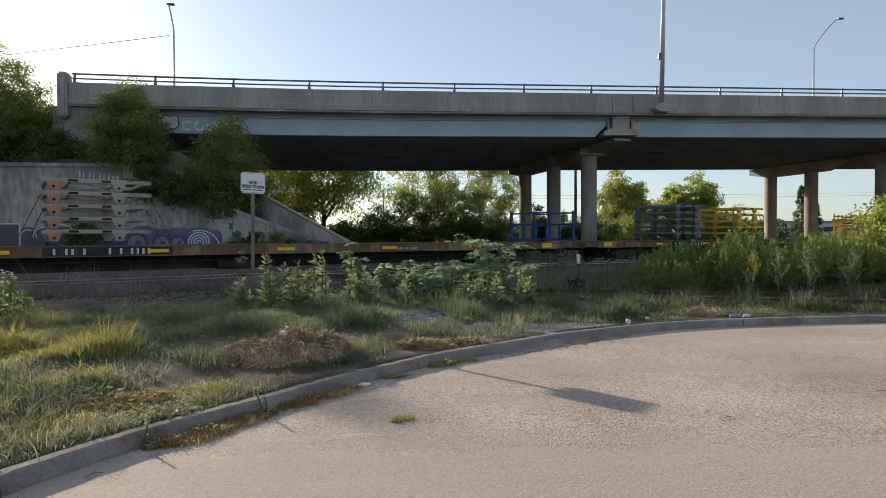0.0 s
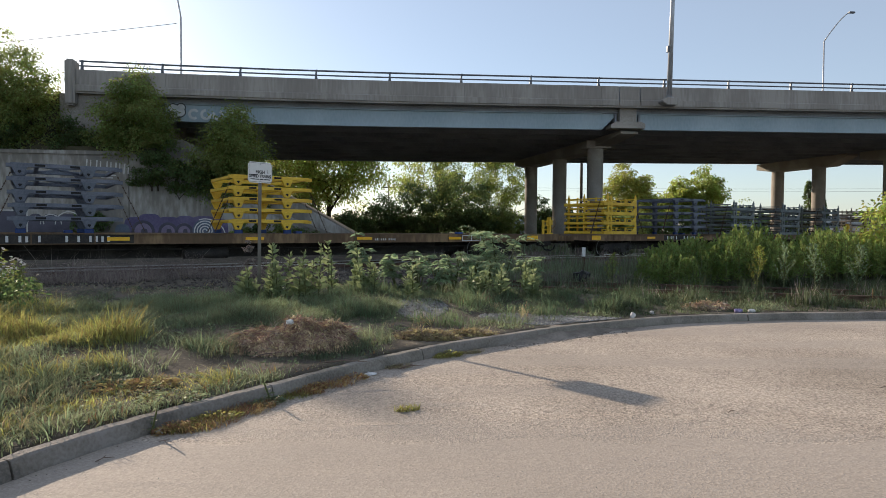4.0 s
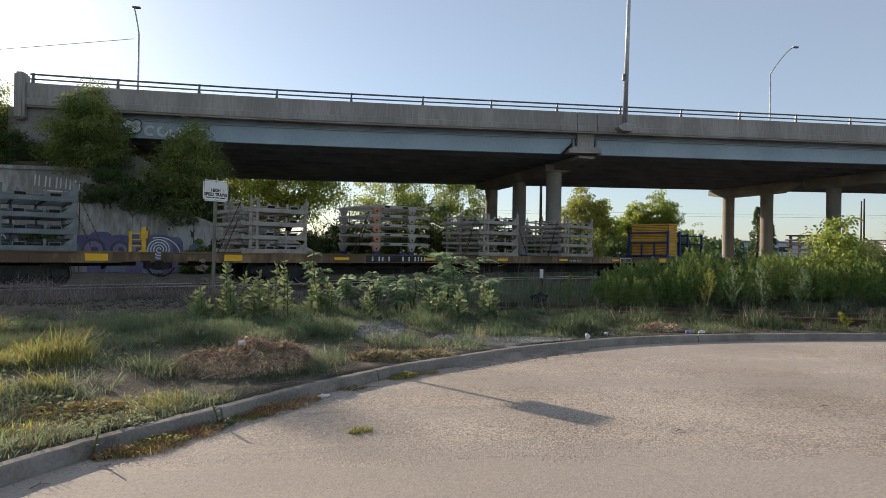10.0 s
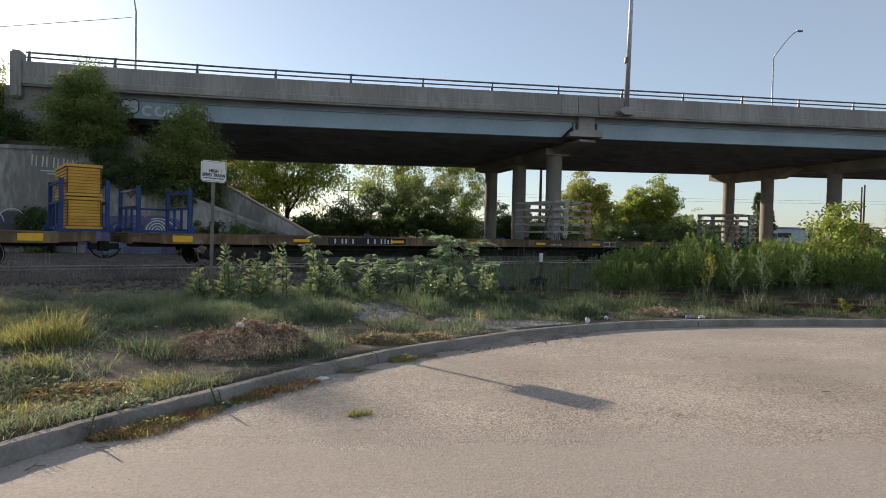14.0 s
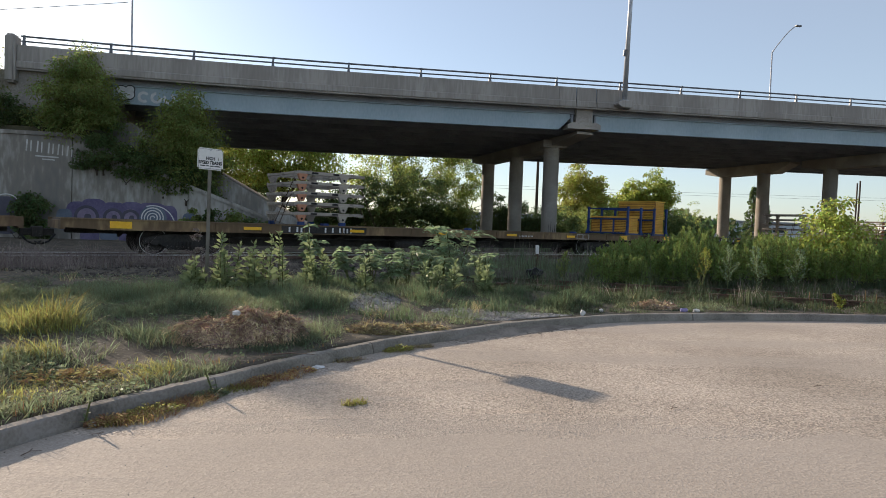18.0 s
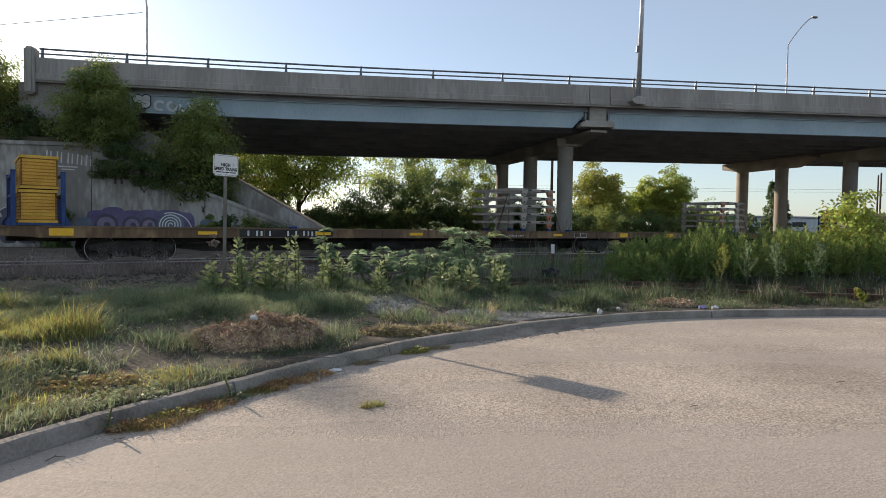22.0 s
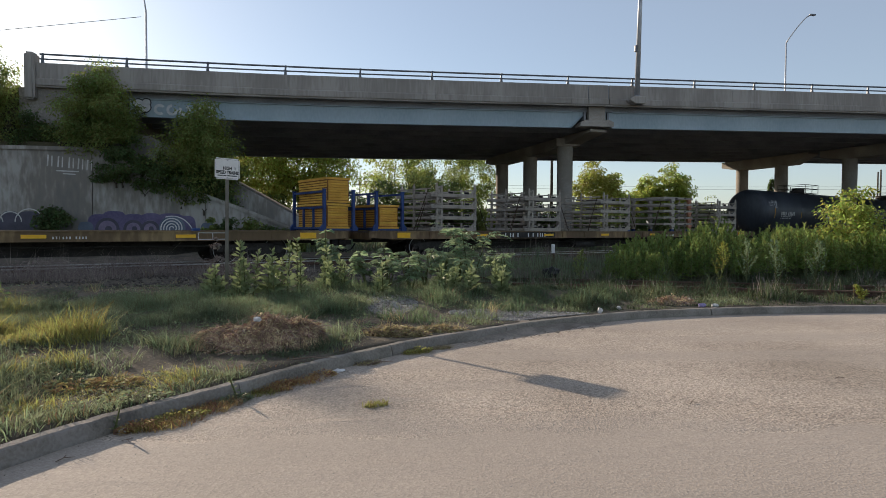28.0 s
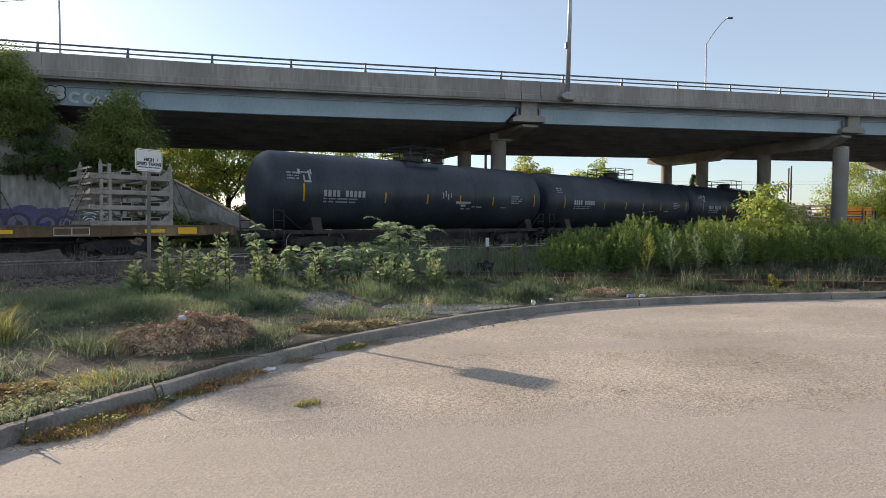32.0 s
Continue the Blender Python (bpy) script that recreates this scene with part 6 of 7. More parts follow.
for x, y, q, m, what in ((-1.83, 5.22, 0.17, M_YGRASS, "low yellow-green leafy weed in the gutter"), (-2.02, 4.98, 0.12, M_OCHRE, "low reddish leafy weed in the gutter"), (-1.52, 5.72, 0.12, M_GRASS, "low green leafy weed in the gutter"), (-1.18, 6.25, 0.10, M_OCHRE, "low reddish leafy weed in the gutter"), (-0.85, 6.66, 0.12, M_OCHRE, "low reddish leafy weed in the gutter"), (0.2, 7.93, 0.14, M_YGRASS, "low yellow-green leafy weed in the gutter")):
    n = int(420 * q / 0.15)
    a, d = rng.uniform(0, math.tau, n), q * np.sqrt(rng.random(n))
    px, py = x + np.cos(a) * d * 1.2, y + np.sin(a) * d * 0.8 + np.cos(a) * d * 0.7
    made = leaves("weed_tuft", np.stack([px, py, rng.uniform(0, 0.09, n) * (1 - d / q * 0.7)], 1), np.stack([np.cos(a), np.sin(a), rng.uniform(0.2, 1.4, n)], 1), rng.uniform(0.02, 0.05, n), rng.uniform(0.008, 0.018, n), m, 0.3, rng)
    tagged(new("weed_tuft", made), what, "weed", "weeds rooted in the gutter", "stuff")


# single leafy weeds
def leafy_weed(x, y, high, seed, material=M_LEAF_PALE, label="tall broad-leaved weed beside the sign post", leaf=0.2, pairs=11, group="broad-leaved weeds", z=None, rise=0.75):
    r = np.random.default_rng(seed)
    t = thing("weed", pose(x, y, float(soil(np.array([x]), np.array([y]))[0]) if z is None else z), label, "weed", group)
    bend = r.normal(0, 0.06, 2)
    part("stem", rod(bmesh.new(), (0, 0, -0.02), (bend[0], bend[1], high), 0.012, 0.006, 6), M_STEM, t)
    for k in range(pairs):
        u = 0.15 + 0.83 * k / (pairs - 1) + r.normal(0, 0.012)
        a = r.uniform(0, math.tau)
        for s in range(2 + (k % 3 == 0)):
            b = a + s * math.tau / (2 + (k % 3 == 0)) + r.normal(0, 0.35)
            d = np.array([[math.cos(b), math.sin(b), r.uniform(0.35, 1.1) * rise / 0.75 if k < pairs - 2 else 1.6]])
            n = leaf * (1.0 - 0.5 * u) * r.uniform(0.6, 1.2)
            part("leaf", leaves("leaf", np.array([[bend[0] * u, bend[1] * u, high * u]]), d, n, n * r.uniform(0.32, 0.46), material, r.uniform(0.05, 0.35), r), material, t)
    return t


for k, (x, y, h) in enumerate(((-2.86, 11.2, 0.98), (-2.66, 11.3, 0.82), (-2.42, 11.35, 0.86), (-2.26, 11.2, 0.66), (-2.08, 11.4, 0.95), (-1.95, 11.7, 1.02), (-2.98, 11.45, 0.55), (-3.3, 11.3, 0.52), (-3.42, 11.5, 0.45), (-1.5, 12.6, 0.82), (-1.2, 12.5, 0.66), (-1.38, 12.3, 0.5), (-0.38, 11.8, 0.55), (0.72, 12.3, 0.5), (0.95, 12.4, 0.42), (1.3, 12.3, 0.6), (1.85, 12.7, 0.72), (2.05, 12.5, 0.5), (-2.2, 4.92, 0.2), (-1.49, 5.82, 0.24))):
    leafy_weed(x, y, h, 200 + k, M_WEED if k < 18 else M_GRASS, "tall broad-leaved weed with upright pale leaves" if k < 18 else "small seedling at the kerb's foot", 0.27 if k < 18 else 0.07, 16 if k < 18 else 6, z=None if k < 18 else 0.0)
    if k < 18:
        leafy_weed(x + 0.10 * math.cos(k * 2.4), y + 0.12 * math.sin(k * 2.4), h * 0.72, 260 + k, M_WEED, "short broad-leaved weed shoot with pale leaves", 0.25, 12)


for x, y, q in ((-2.85, 5.75, 0.20), (-2.62, 5.95, 0.15), (-3.1, 5.95, 0.16), (-2.25, 5.45, 0.18), (-4.1, 5.2, 0.22), (-3.6, 5.5, 0.18)):
    n = int(260 * q / 0.2)
    a, d = rng.uniform(0, math.tau, n), q * np.sqrt(rng.random(n))
    px, py = x + np.cos(a) * d * 1.5, y + np.sin(a) * d
    low = leaves("weed_tuft", np.stack([px, py, soil(px, py) + rng.uniform(0, 0.10, n) * (1 - d / q * 0.7)], 1), np.stack([np.cos(a), np.sin(a), rng.uniform(0.1, 1.2, n)], 1), rng.uniform(0.03, 0.08, n), rng.uniform(0.012, 0.028, n), M_RED if q in (0.20, 0.15) else M_GRASS, 0.3, rng)
    tagged(new("weed_tuft", low), "low reddish-brown leafy weed in the verge" if q in (0.20, 0.15) else "low green leafy weed in the verge", "weed", "low weeds of the verge", "stuff")



def aster(x, y, high, seed):
    """A bushy weed topped with small white flower heads."""
    r = np.random.default_rng(seed)
    t = thing("flowering_weed", pose(x, y, float(soil(np.array([x]), np.array([y]))[0])), "bushy weed with clustered white flower heads", "weed", "white-flowered weeds")
    bm = bmesh.new()
    base, way, tops = [], [], []
    for _ in range(8):
        a, n = r.uniform(0, math.tau), high * r.uniform(0.65, 1.0)
        top = np.array((math.cos(a) * 0.22 * r.random(), math.sin(a) * 0.22 * r.random(), n))
        rod(bm, (0, 0, -0.02), top, 0.006, 0.003, 5, False)
        u = r.uniform(0.15, 0.95, 26)
        base.append(u[:, None] * top)
        b = r.uniform(0, math.tau, 26)
        way.append(np.stack([np.cos(b), np.sin(b), r.uniform(0.2, 0.9, 26)], 1))
        tops.append(top + r.normal(0, 0.025, (4, 3)))
    part("stem", bm, M_STEM, t)
    part("foliage", leaves("foliage", np.concatenate(base), np.concatenate(way), r.uniform(0.06, 0.12, 208), 0.03, M_LEAF, 0.3, r), M_LEAF, t)
    tops = np.concatenate(tops)
    a = np.tile(np.linspace(0, math.tau, 8)[:-1], len(tops))
    p = np.repeat(tops, 7, 0)
    part("flowers", leaves("flowers", p, np.stack([np.cos(a), np.sin(a), 0 * a + 0.5], 1), 0.024, 0.016, M_PETAL, 0.0, r), M_PETAL, t, "small white flower heads")


M_PETAL = mat("white_petals", (0.62, 0.62, 0.60), (0.80, 0.80, 0.78), 5, 0.6, thru=0.3)
for k, (x, y, h) in enumerate(((-7.5, 10.9, 0.95), (-7.15, 11.0, 0.85), (-7.9, 11.2, 0.95), (-6.9, 10.4, 0.62))):
    aster(x, y, h, 240 + k)


def frond_shrub(x, y, high, wide, seed, material, label, fronds=34):
    """A shrub of arching feathered leaves."""
    r = np.random.default_rng(seed)
    t = thing("shrub", pose(x, y, float(soil(np.array([x]), np.array([y]))[0])), label, "shrub", "feather-leaved shrubs by the track")
    bm = bmesh.new()
    base, way, size = [], [], []
    for s in range(5):
        a = r.uniform(0, math.tau)
        top = np.array((math.cos(a) * wide * 0.35, math.sin(a) * wide * 0.35, high * r.uniform(0.6, 0.9)))
        rod(bm, (0, 0, -0.05), top, 0.018, 0.009, 6, False)
        for _ in range(fronds // 5):
            u = r.uniform(0.35, 1.0)
            b = r.uniform(0, math.tau)
            o = top * u
            d = np.array((math.cos(b), math.sin(b), r.uniform(0.4, 1.5)))
            d /= np.linalg.norm(d)
            n = wide * r.uniform(0.35, 0.62)
            side = np.cross(d, (0, 0, 1))
            side /= np.linalg.norm(side)
            for i in range(9):
                w = (i + 1) / 9
                p = o + d * n * w - np.array((0, 0, 1)) * n * 0.55 * w * w
                for e in (-1, 1):
                    base.append(p)
                    way.append(side * e + d * 0.5 - np.array((0, 0, 0.25)))
                    size.append(0.21 * (1.1 - 0.6 * w))
    part("stem", bm, M_STEM, t)
    part("foliage", leaves("foliage", np.array(base), np.array(way), np.array(size), np.array(size) * 0.24, material, 0.3, r), material, t)


frond_shrub(1.6, 15.2, 1.65, 1.45, 300, M_LEAF_BLUE, "feather-leaved sapling with spreading blue-green fronds", 45)
frond_shrub(0.9, 14.6, 1.0, 0.9, 301, M_LEAF_BLUE, "feather-leaved shrub with blue-green fronds", 25)
for k, (x, y, h, w) in enumerate(((-0.75, 13.2, 0.85, 0.62), (-0.3, 13.5, 0.95, 0.7), (0.15, 12.9, 0.75, 0.6), (0.45, 13.5, 0.9, 0.62), (1.15, 13.3, 0.62, 0.55), (2.0, 13.3, 0.7, 0.55), (-1.75, 14.4, 1.35, 0.5))):
    frond_shrub(x, y, h, w, 310 + k, M_LEAF_BLUE, "low feather-leaved shrub among the weeds", 24)
for k, (x, y, h, w) in enumerate(((-6.3, 9.3, 0.7, 0.6), (-7.0, 9.8, 0.8, 0.7), (-7.6, 10.6, 0.8, 0.7), (-8.6, 11.4, 0.8, 0.7))):
    tree("shrub", x, y, h, w, M_LEAF_DARK, 1100, 0.07, 330 + k, "low leafy weed clump at the verge", z0=0.28, trunk=0.012, low=0.05, category="shrub", group="low weed clumps", gaps=0.2, stems=3)
tree("dead_weed", -3.75, 13.0, 1.25, 0.16, M_BROWN, 700, 0.05, 340, "tall brown seed-headed dock weed", z0=0.3, trunk=0.012, low=0.15, category="weed", gaps=0.1, stems=2)

# the thicket of goldenrod beside the track
n = 4600
gx_, gy_ = rng.uniform(5.0, 30, n), rng.uniform(15.9, 21.5, n)
gin = gx_ - 5.3 - 0.4 * (gy_ - 16) + 0.3 * np.sin(gy_ * 2.7)          # how far inside the thicket's ragged end
ok = (across_track(gx_, gy_) < -3.2) & (gin > 0)
gx_, gy_, gin = gx_[ok], gy_[ok], gin[ok]
gh = rng.uniform(0.88, 1.28, len(gx_)) * (0.92 + 0.26 * np.sin(gx_ * 1.9 + gy_) * np.sin(gy_ * 2.3 - gx_ * 0.7)) * np.clip(0.5 + gin * 0.25, 0.5, 1)
base, way, size, crest = [], [], [], []
sv, sf = [], []
for x, y, h, z in zip(gx_, gy_, gh, soil(gx_, gy_)):
    m = 60
    u = rng.uniform(0.12, 1.0, m) ** 0.8
    lean = rng.normal(0, 0.08, 2)
    a = rng.uniform(0, math.tau, m)
    base.append(np.stack([x + lean[0] * u, y + lean[1] * u, z + u * h], 1))
    way.append(np.stack([np.cos(a), np.sin(a), 0.2 + 0.9 * u], 1))
    size.append(0.17 * (1.15 - 0.62 * u))
    crest.append(u > 0.86)
    k = len(sv)
    sv += [(x - 0.006, y, z), (x + 0.006, y, z), (x + lean[0] + 0.003, y + lean[1], z + h), (x + lean[0] - 0.003, y + lean[1], z + h)]
    sf.append((k, k + 1, k + 2, k + 3))
base, way, size, crest = (np.concatenate(v) for v in (base, way, size, crest))
goldenrod = new("goldenrod", leaves("goldenrod", base[~crest], way[~crest], size[~crest], size[~crest] * 0.20, M_GOLD, 0.5, rng))
crest_way = way[crest] * (0.6, 0.6, 1.6)
# top leaves get a paler material: sunlight on the thicket as colour
tips = new("goldenrod_tips", leaves("goldenrod_tips", base[crest], crest_way, size[crest] * 1.5, size[crest] * 0.34, M_GOLD_TIP, 0.3, rng))
tagged(tips, "goldenrod thicket's tips, coloured paler yellow-green as if sunlit", "weeds", kind="stuff")
tagged(goldenrod, "dense green goldenrod thicket beside the siding", "weeds", kind="stuff")
stems = new("goldenrod_stems", quads("goldenrod_stems", sv, sf, M_STEM))
tagged(stems, "thin green stems of the goldenrod thicket", "weeds", kind="stuff")


def plume_weed(x, y, high, seed, material, label):
    r = np.random.default_rng(seed)
    t = thing("plume_weed", pose(x, y, float(soil(np.array([x]), np.array([y]))[0])), label, "weed", "tall plumed weeds")
    lean = r.normal(0, 0.12, 2)
    bm = rod(bmesh.new(), (0, 0, -0.02), (lean[0], lean[1], high), 0.012, 0.004, 6)
    base, way = [], []
    for k in range(30):
        u = 0.16 + 0.8 * k / 30
        a = r.uniform(0, math.tau)
        n = 0.30 * (1.1 - u) * r.uniform(0.75, 1.15) * min(1.0, high)
        d = np.array((math.cos(a), math.sin(a), 1.55))
        o = np.array((lean[0] * u, lean[1] * u, high * u))
        rod(bm, o, o + d * n, 0.005, 0.002, 4, False)
        w = r.uniform(0.1, 1, 16)
        base.append(o + np.outer(w, d) * n)
        way.append(np.tile(d, (16, 1)) + r.normal(0, 0.8, (16, 3)))
    tagged(part("stem", bm, M_STEM, t), kind="stuff")
    base, way = np.concatenate(base), np.concatenate(way)
    plume = part("plume", leaves("plume", base, way, 0.065, 0.02, material, 0.2, r), material, t)
    tagged(plume, kind="stuff")


plume_weed(9.1, 14.9, 1.22, 401, M_LEAF_BLUE, "tall pale plumed weed before the thicket")
plume_weed(10.02, 14.85, 1.2, 402, M_LEAF_BLUE, "tall pale plumed weed before the thicket")
plume_weed(8.38, 15.0, 1.2, 403, M_LEAF_BLUE, "tall grey-green plumed weed before the thicket")
plume_weed(7.7, 14.95, 1.15, 404, M_LEAF_GOLD, "tall yellowing plumed weed before the thicket")
plume_weed(9.1, 11.95, 0.34, 405, M_LEAF_GOLD, "small yellow-flowered weed behind the kerb")
plume_weed(4.6, 16.2, 0.9, 408, M_LEAF, "tall green weed beside the siding")


# heaps of cut brush
def brush_heap(x, y, wide, deep, high, count, seed, material, label):
    r = np.random.default_rng(seed)
    t = thing("brush_heap", pose(x, y, float(soil(np.array([x]), np.array([y]))[0]) - 0.03), label, "brush heap", "heaps of cut brush")
    bm = bmesh.new()
    a = np.linspace(0, math.tau, 25)[:-1]
    rings = [[bm.verts.new((math.cos(q) * wide * s * (1 + 0.1 * math.sin(3 * q + seed)), math.sin(q) * deep * s, high * (1 - s * s) * 0.85 - 0.03)) for q in a] for s in (1.0, 0.8, 0.55, 0.25)]
    for r0, r1 in zip(rings[:-1], rings[1:]):
        for k in range(24):
            bm.faces.new((r0[k], r0[(k + 1) % 24], r1[(k + 1) % 24], r1[k]))
    bm.faces.new(rings[-1])
    part("core", bm, M_BROWN, t)
    q, s = r.uniform(0, math.tau, count), np.sqrt(r.random(count))
    base = np.stack([np.cos(q) * s * wide, np.sin(q) * s * deep, high * (1 - s * s) * 0.9 * (1 + r.normal(0, 0.10, count))], 1)
    base[:, 2] *= 1 + 0.22 * np.sin(base[:, 0] * 13 + seed) * np.sin(base[:, 1] * 15) + 0.12 * np.sin(base[:, 0] * 31) * np.sin(base[:, 1] * 29 + 1)
    way = np.stack([np.cos(q) * 0.35, np.sin(q) * 0.35, r.normal(0.02, 0.2, count)], 1) + r.normal(0, 0.8, (count, 3)) * np.array((1, 1, 0.55))
    thin = r.random(count) < 0.45
    loose = max(20, count // 60)
    pick = r.integers(0, count, loose)
    part("twig_tangle", leaves("twig_tangle", base[pick], way[pick] + np.array((0, 0, 0.25)), r.uniform(0.15, 0.34, loose), 0.007, M_BROWN, 0.25, r), M_BROWN, t, "longer dead twigs sticking out")
    part("thatch", leaves("thatch", base, way, np.where(thin, r.uniform(0.06, 0.17, count), r.uniform(0.04, 0.10, count)), np.where(thin, r.uniform(0.004, 0.009, count), r.uniform(0.016, 0.038, count)), material, 0.35, r), material, t, "matted dry twigs and leaves")


M_BRUSH = mat("dry_brush", (0.24, 0.16, 0.10), (0.70, 0.53, 0.37), 1.2, island=0.8, fine=5, rough=0.85, thru=0.15)
brush_heap(-1.62, 7.8, 0.52, 0.42, 0.34, 19000, 500, M_BRUSH, "heap of dry brown cut brush on the verge")
brush_heap(-2.05, 7.65, 0.62, 0.40, 0.22, 13000, 505, M_BRUSH, "low tail of dry brown cut brush beside the heap")
brush_heap(-1.25, 7.9, 0.30, 0.34, 0.32, 8000, 501, M_BRUSH, "smaller heap of dry brown cut brush")
brush_heap(-0.12, 8.62, 0.46, 0.24, 0.11, 6000, 502, M_STRAW, "low heap of straw-coloured clippings")
brush_heap(0.5, 8.95, 0.42, 0.2, 0.08, 4000, 503, M_STRAW, "low heap of straw-coloured clippings")
brush_heap(5.2, 11.95, 0.55, 0.25, 0.16, 1600, 504, M_BRUSH, "low mound of brown clippings behind the kerb")


# ---- sign ----
M_SIGN = mat("white_sign_face", (0.70, 0.69, 0.66), (0.80, 0.79, 0.77), 3, 0.45, 0, 0.02, 30)
M_INK = glow_free("black_ink", (0.02, 0.02, 0.022), 0.5)
M_POST = mat("weathered_post", (0.14, 0.13, 0.11), (0.25, 0.235, 0.20), 3, 0.8, 0.2, 0.2, 30, stretch=(1, 1, 0.3))


def words(name, text, size, parent, m, material, width=None, bold=0.0):
    curve = bpy.data.curves.new(name, "FONT")
    curve.body, curve.size, curve.align_x, curve.align_y = text, size, "CENTER", "CENTER"
    curve.extrude, curve.offset = 0.0008, bold
    ob = new(name, curve)
    dep = bpy.context.evaluated_depsgraph_get()
    me = bpy.data.meshes.new_from_object(ob.evaluated_get(dep))
    bpy.data.objects.remove(ob)
    if width:
        now = max(v.co.x for v in me.vertices) - min(v.co.x for v in me.vertices)
        for v in me.vertices:
            v.co.x *= width / now
    me.materials.clear()
    me.materials.append(material)
    ob = new(name, me)
    ob.parent, ob.matrix_basis = parent, m
    return ob


sx, sy = -3.2, 11.6
sign = thing("warning_sign", pose(sx, sy, 0.28, 0, 0.6, 41), "white metal warning sign on a weathered steel post", "sign")
bm = bmesh.new()
prism(bm, [(-0.032, -0.012), (0.032, -0.012), (0.032, -0.006), (0.014, 0.02), (-0.014, 0.02), (-0.032, -0.006)], "z", -0.15, 2.52)
part("post", bm, M_POST, sign, "weathered steel post")
bm = bmesh.new()
out = [(0.234 * sx_, 0.188 * sz_) for sx_, sz_ in ((-1, -1), (1, -1), (1, 1), (-1, 1))]
prism(bm, out, "y", -0.019, -0.0125)
bmesh.ops.recalc_face_normals(bm, faces=bm.faces)
bmesh.ops.bevel(bm, geom=[e for e in bm.edges if abs(e.verts[0].co.y - e.verts[1].co.y) > 0.004], offset=0.03, segments=5, affect="EDGES")
panel = part("panel", bm, M_SIGN, sign, "white rectangular panel with rounded corners", pose(0, 0, 2.335))
upright = pose(0, -0.0196, 0, 90, 0, 0)
words("word", "HIGH", 0.080, panel, pose(0.0, 0, 0.006) @ upright, M_INK, 0.17, 0.0035)
words("word", "SPEED TRAINS", 0.078, panel, pose(0.0, 0, -0.068) @ upright, M_INK, 0.42, 0.0035)
bm = bmesh.new()
for a, b in ((-0.185, -0.09), (-0.075, -0.02), (-0.005, 0.06), (0.075, 0.185)):
    bx(bm, a, b, -0.0206, -0.0192, -0.132, -0.114)
part("small_print", bm, M_INK, panel)
bm = bmesh.new()
for a, b, c, d in ((-0.213, 0.213, -0.172, -0.168), (-0.213, 0.213, 0.168, 0.172), (-0.217, -0.213, -0.168, 0.168), (0.213, 0.217, -0.168, 0.168)):
    bx(bm, a, b, -0.0206, -0.0192, c, d)
part("border", bm, M_INK, panel)
bm = bmesh.new()
bx(bm, 0.145, 0.153, -0.0206, -0.0192, -0.015, 0.035)
bx(bm, 0.135, 0.139, -0.0206, -0.0192, -0.005, 0.05)
part("scratch", bm, M_POST, panel)
for z in (0.152, -0.156):
    part("bolt", rod(bmesh.new(), (0, -0.026, z), (0, -0.014, z), 0.010, 0.010, 10), M_GALV, panel)

# ---- street lamps on the bridge ----


def street_lamp(x, y, z, high, arm, reach, r, side, label, foot=False):
    lamp = thing("street_lamp", BRIDGE @ pose(x, y, z, 0, 1.1 if foot else 0, 0), label, "street lamp", "lamps on the bridge")
    part("pole", rod(bmesh.new(), (0, 0, 0), (0, 0, high), r, r * 0.6, 14), M_GALV, lamp, "tapered galvanised pole")
    bm = bmesh.new()
    pts = [(side * reach * u, 0, high + arm * (1 - (1 - u) ** 1.3)) for u in np.linspace(0, 1, 8)]
    tube(bm, pts, r * 0.52, 10)
    a = part("arm", bm, M_GALV, lamp)
    bm = soften(bx(bmesh.new(), -0.12, 0.5, -0.15, 0.15, -0.07, 0.07), 0.04, 2)
    part("lamp_head", bm, M_RAILING, a, "dark cobra-head luminaire", pose(pts[-1][0], 0, pts[-1][2], 0, 0, 0 if side > 0 else 180))
    if foot:
        bm = bmesh.new()
        prism(bm, [(-0.50, -0.10), (-0.22, -0.26), (0.34, -0.26), (0.46, -0.20), (0.46, 0.16), (-0.22, 0.16), (-0.50, 0.02)], "y", -0.28, 0.32)
        part("corbel", soften(bm, 0.03), M_PARA, lamp, "concrete lamp corbel on the parapet")
        part("base_plate", soften(bx(bmesh.new(), -0.2, 0.2, -0.2, 0.2, 0.161, 0.21), 0.02), M_GALV, lamp)
        part("junction_box", soften(bx(bmesh.new(), -0.24, -0.10, -0.09, 0.09, 2.75, 3.1), 0.015), M_RAILING, lamp)
    return lamp


street_lamp(13.35, -0.92, 9.02, 11.0, 2.0, 2.6, 0.15, 1, "tall galvanised street lamp bracketed on the parapet", True)
street_lamp(-18.56, 18.3, 8.5, 10.0, 2.0, -0.4, 0.11, 1, "street lamp beyond the far railing, leaning at the top")
street_lamp(38.15, 18.7, 9.8, 9.4, 2.75, 2.5, 0.10, 1, "street lamp beyond the far railing with a curved arm")

# ---- overhead wire and poles far off ----
M_WIRE = glow_free("black_wire", (0.03, 0.03, 0.03), 0.6)
bm = bmesh.new()
a, b = Vector((-60, 47.7, 12.1)), Vector((-20.9, 52, 18.1))
tube(bm, [a.lerp(b, k / 24) - Vector((0, 0, 0.48 * (k / 24) * (1 - k / 24))) for k in range(25)], 0.022, 5)
tagged(part("overhead_wire", bm, M_WIRE), "thin overhead wire to the street lamp", "wire")


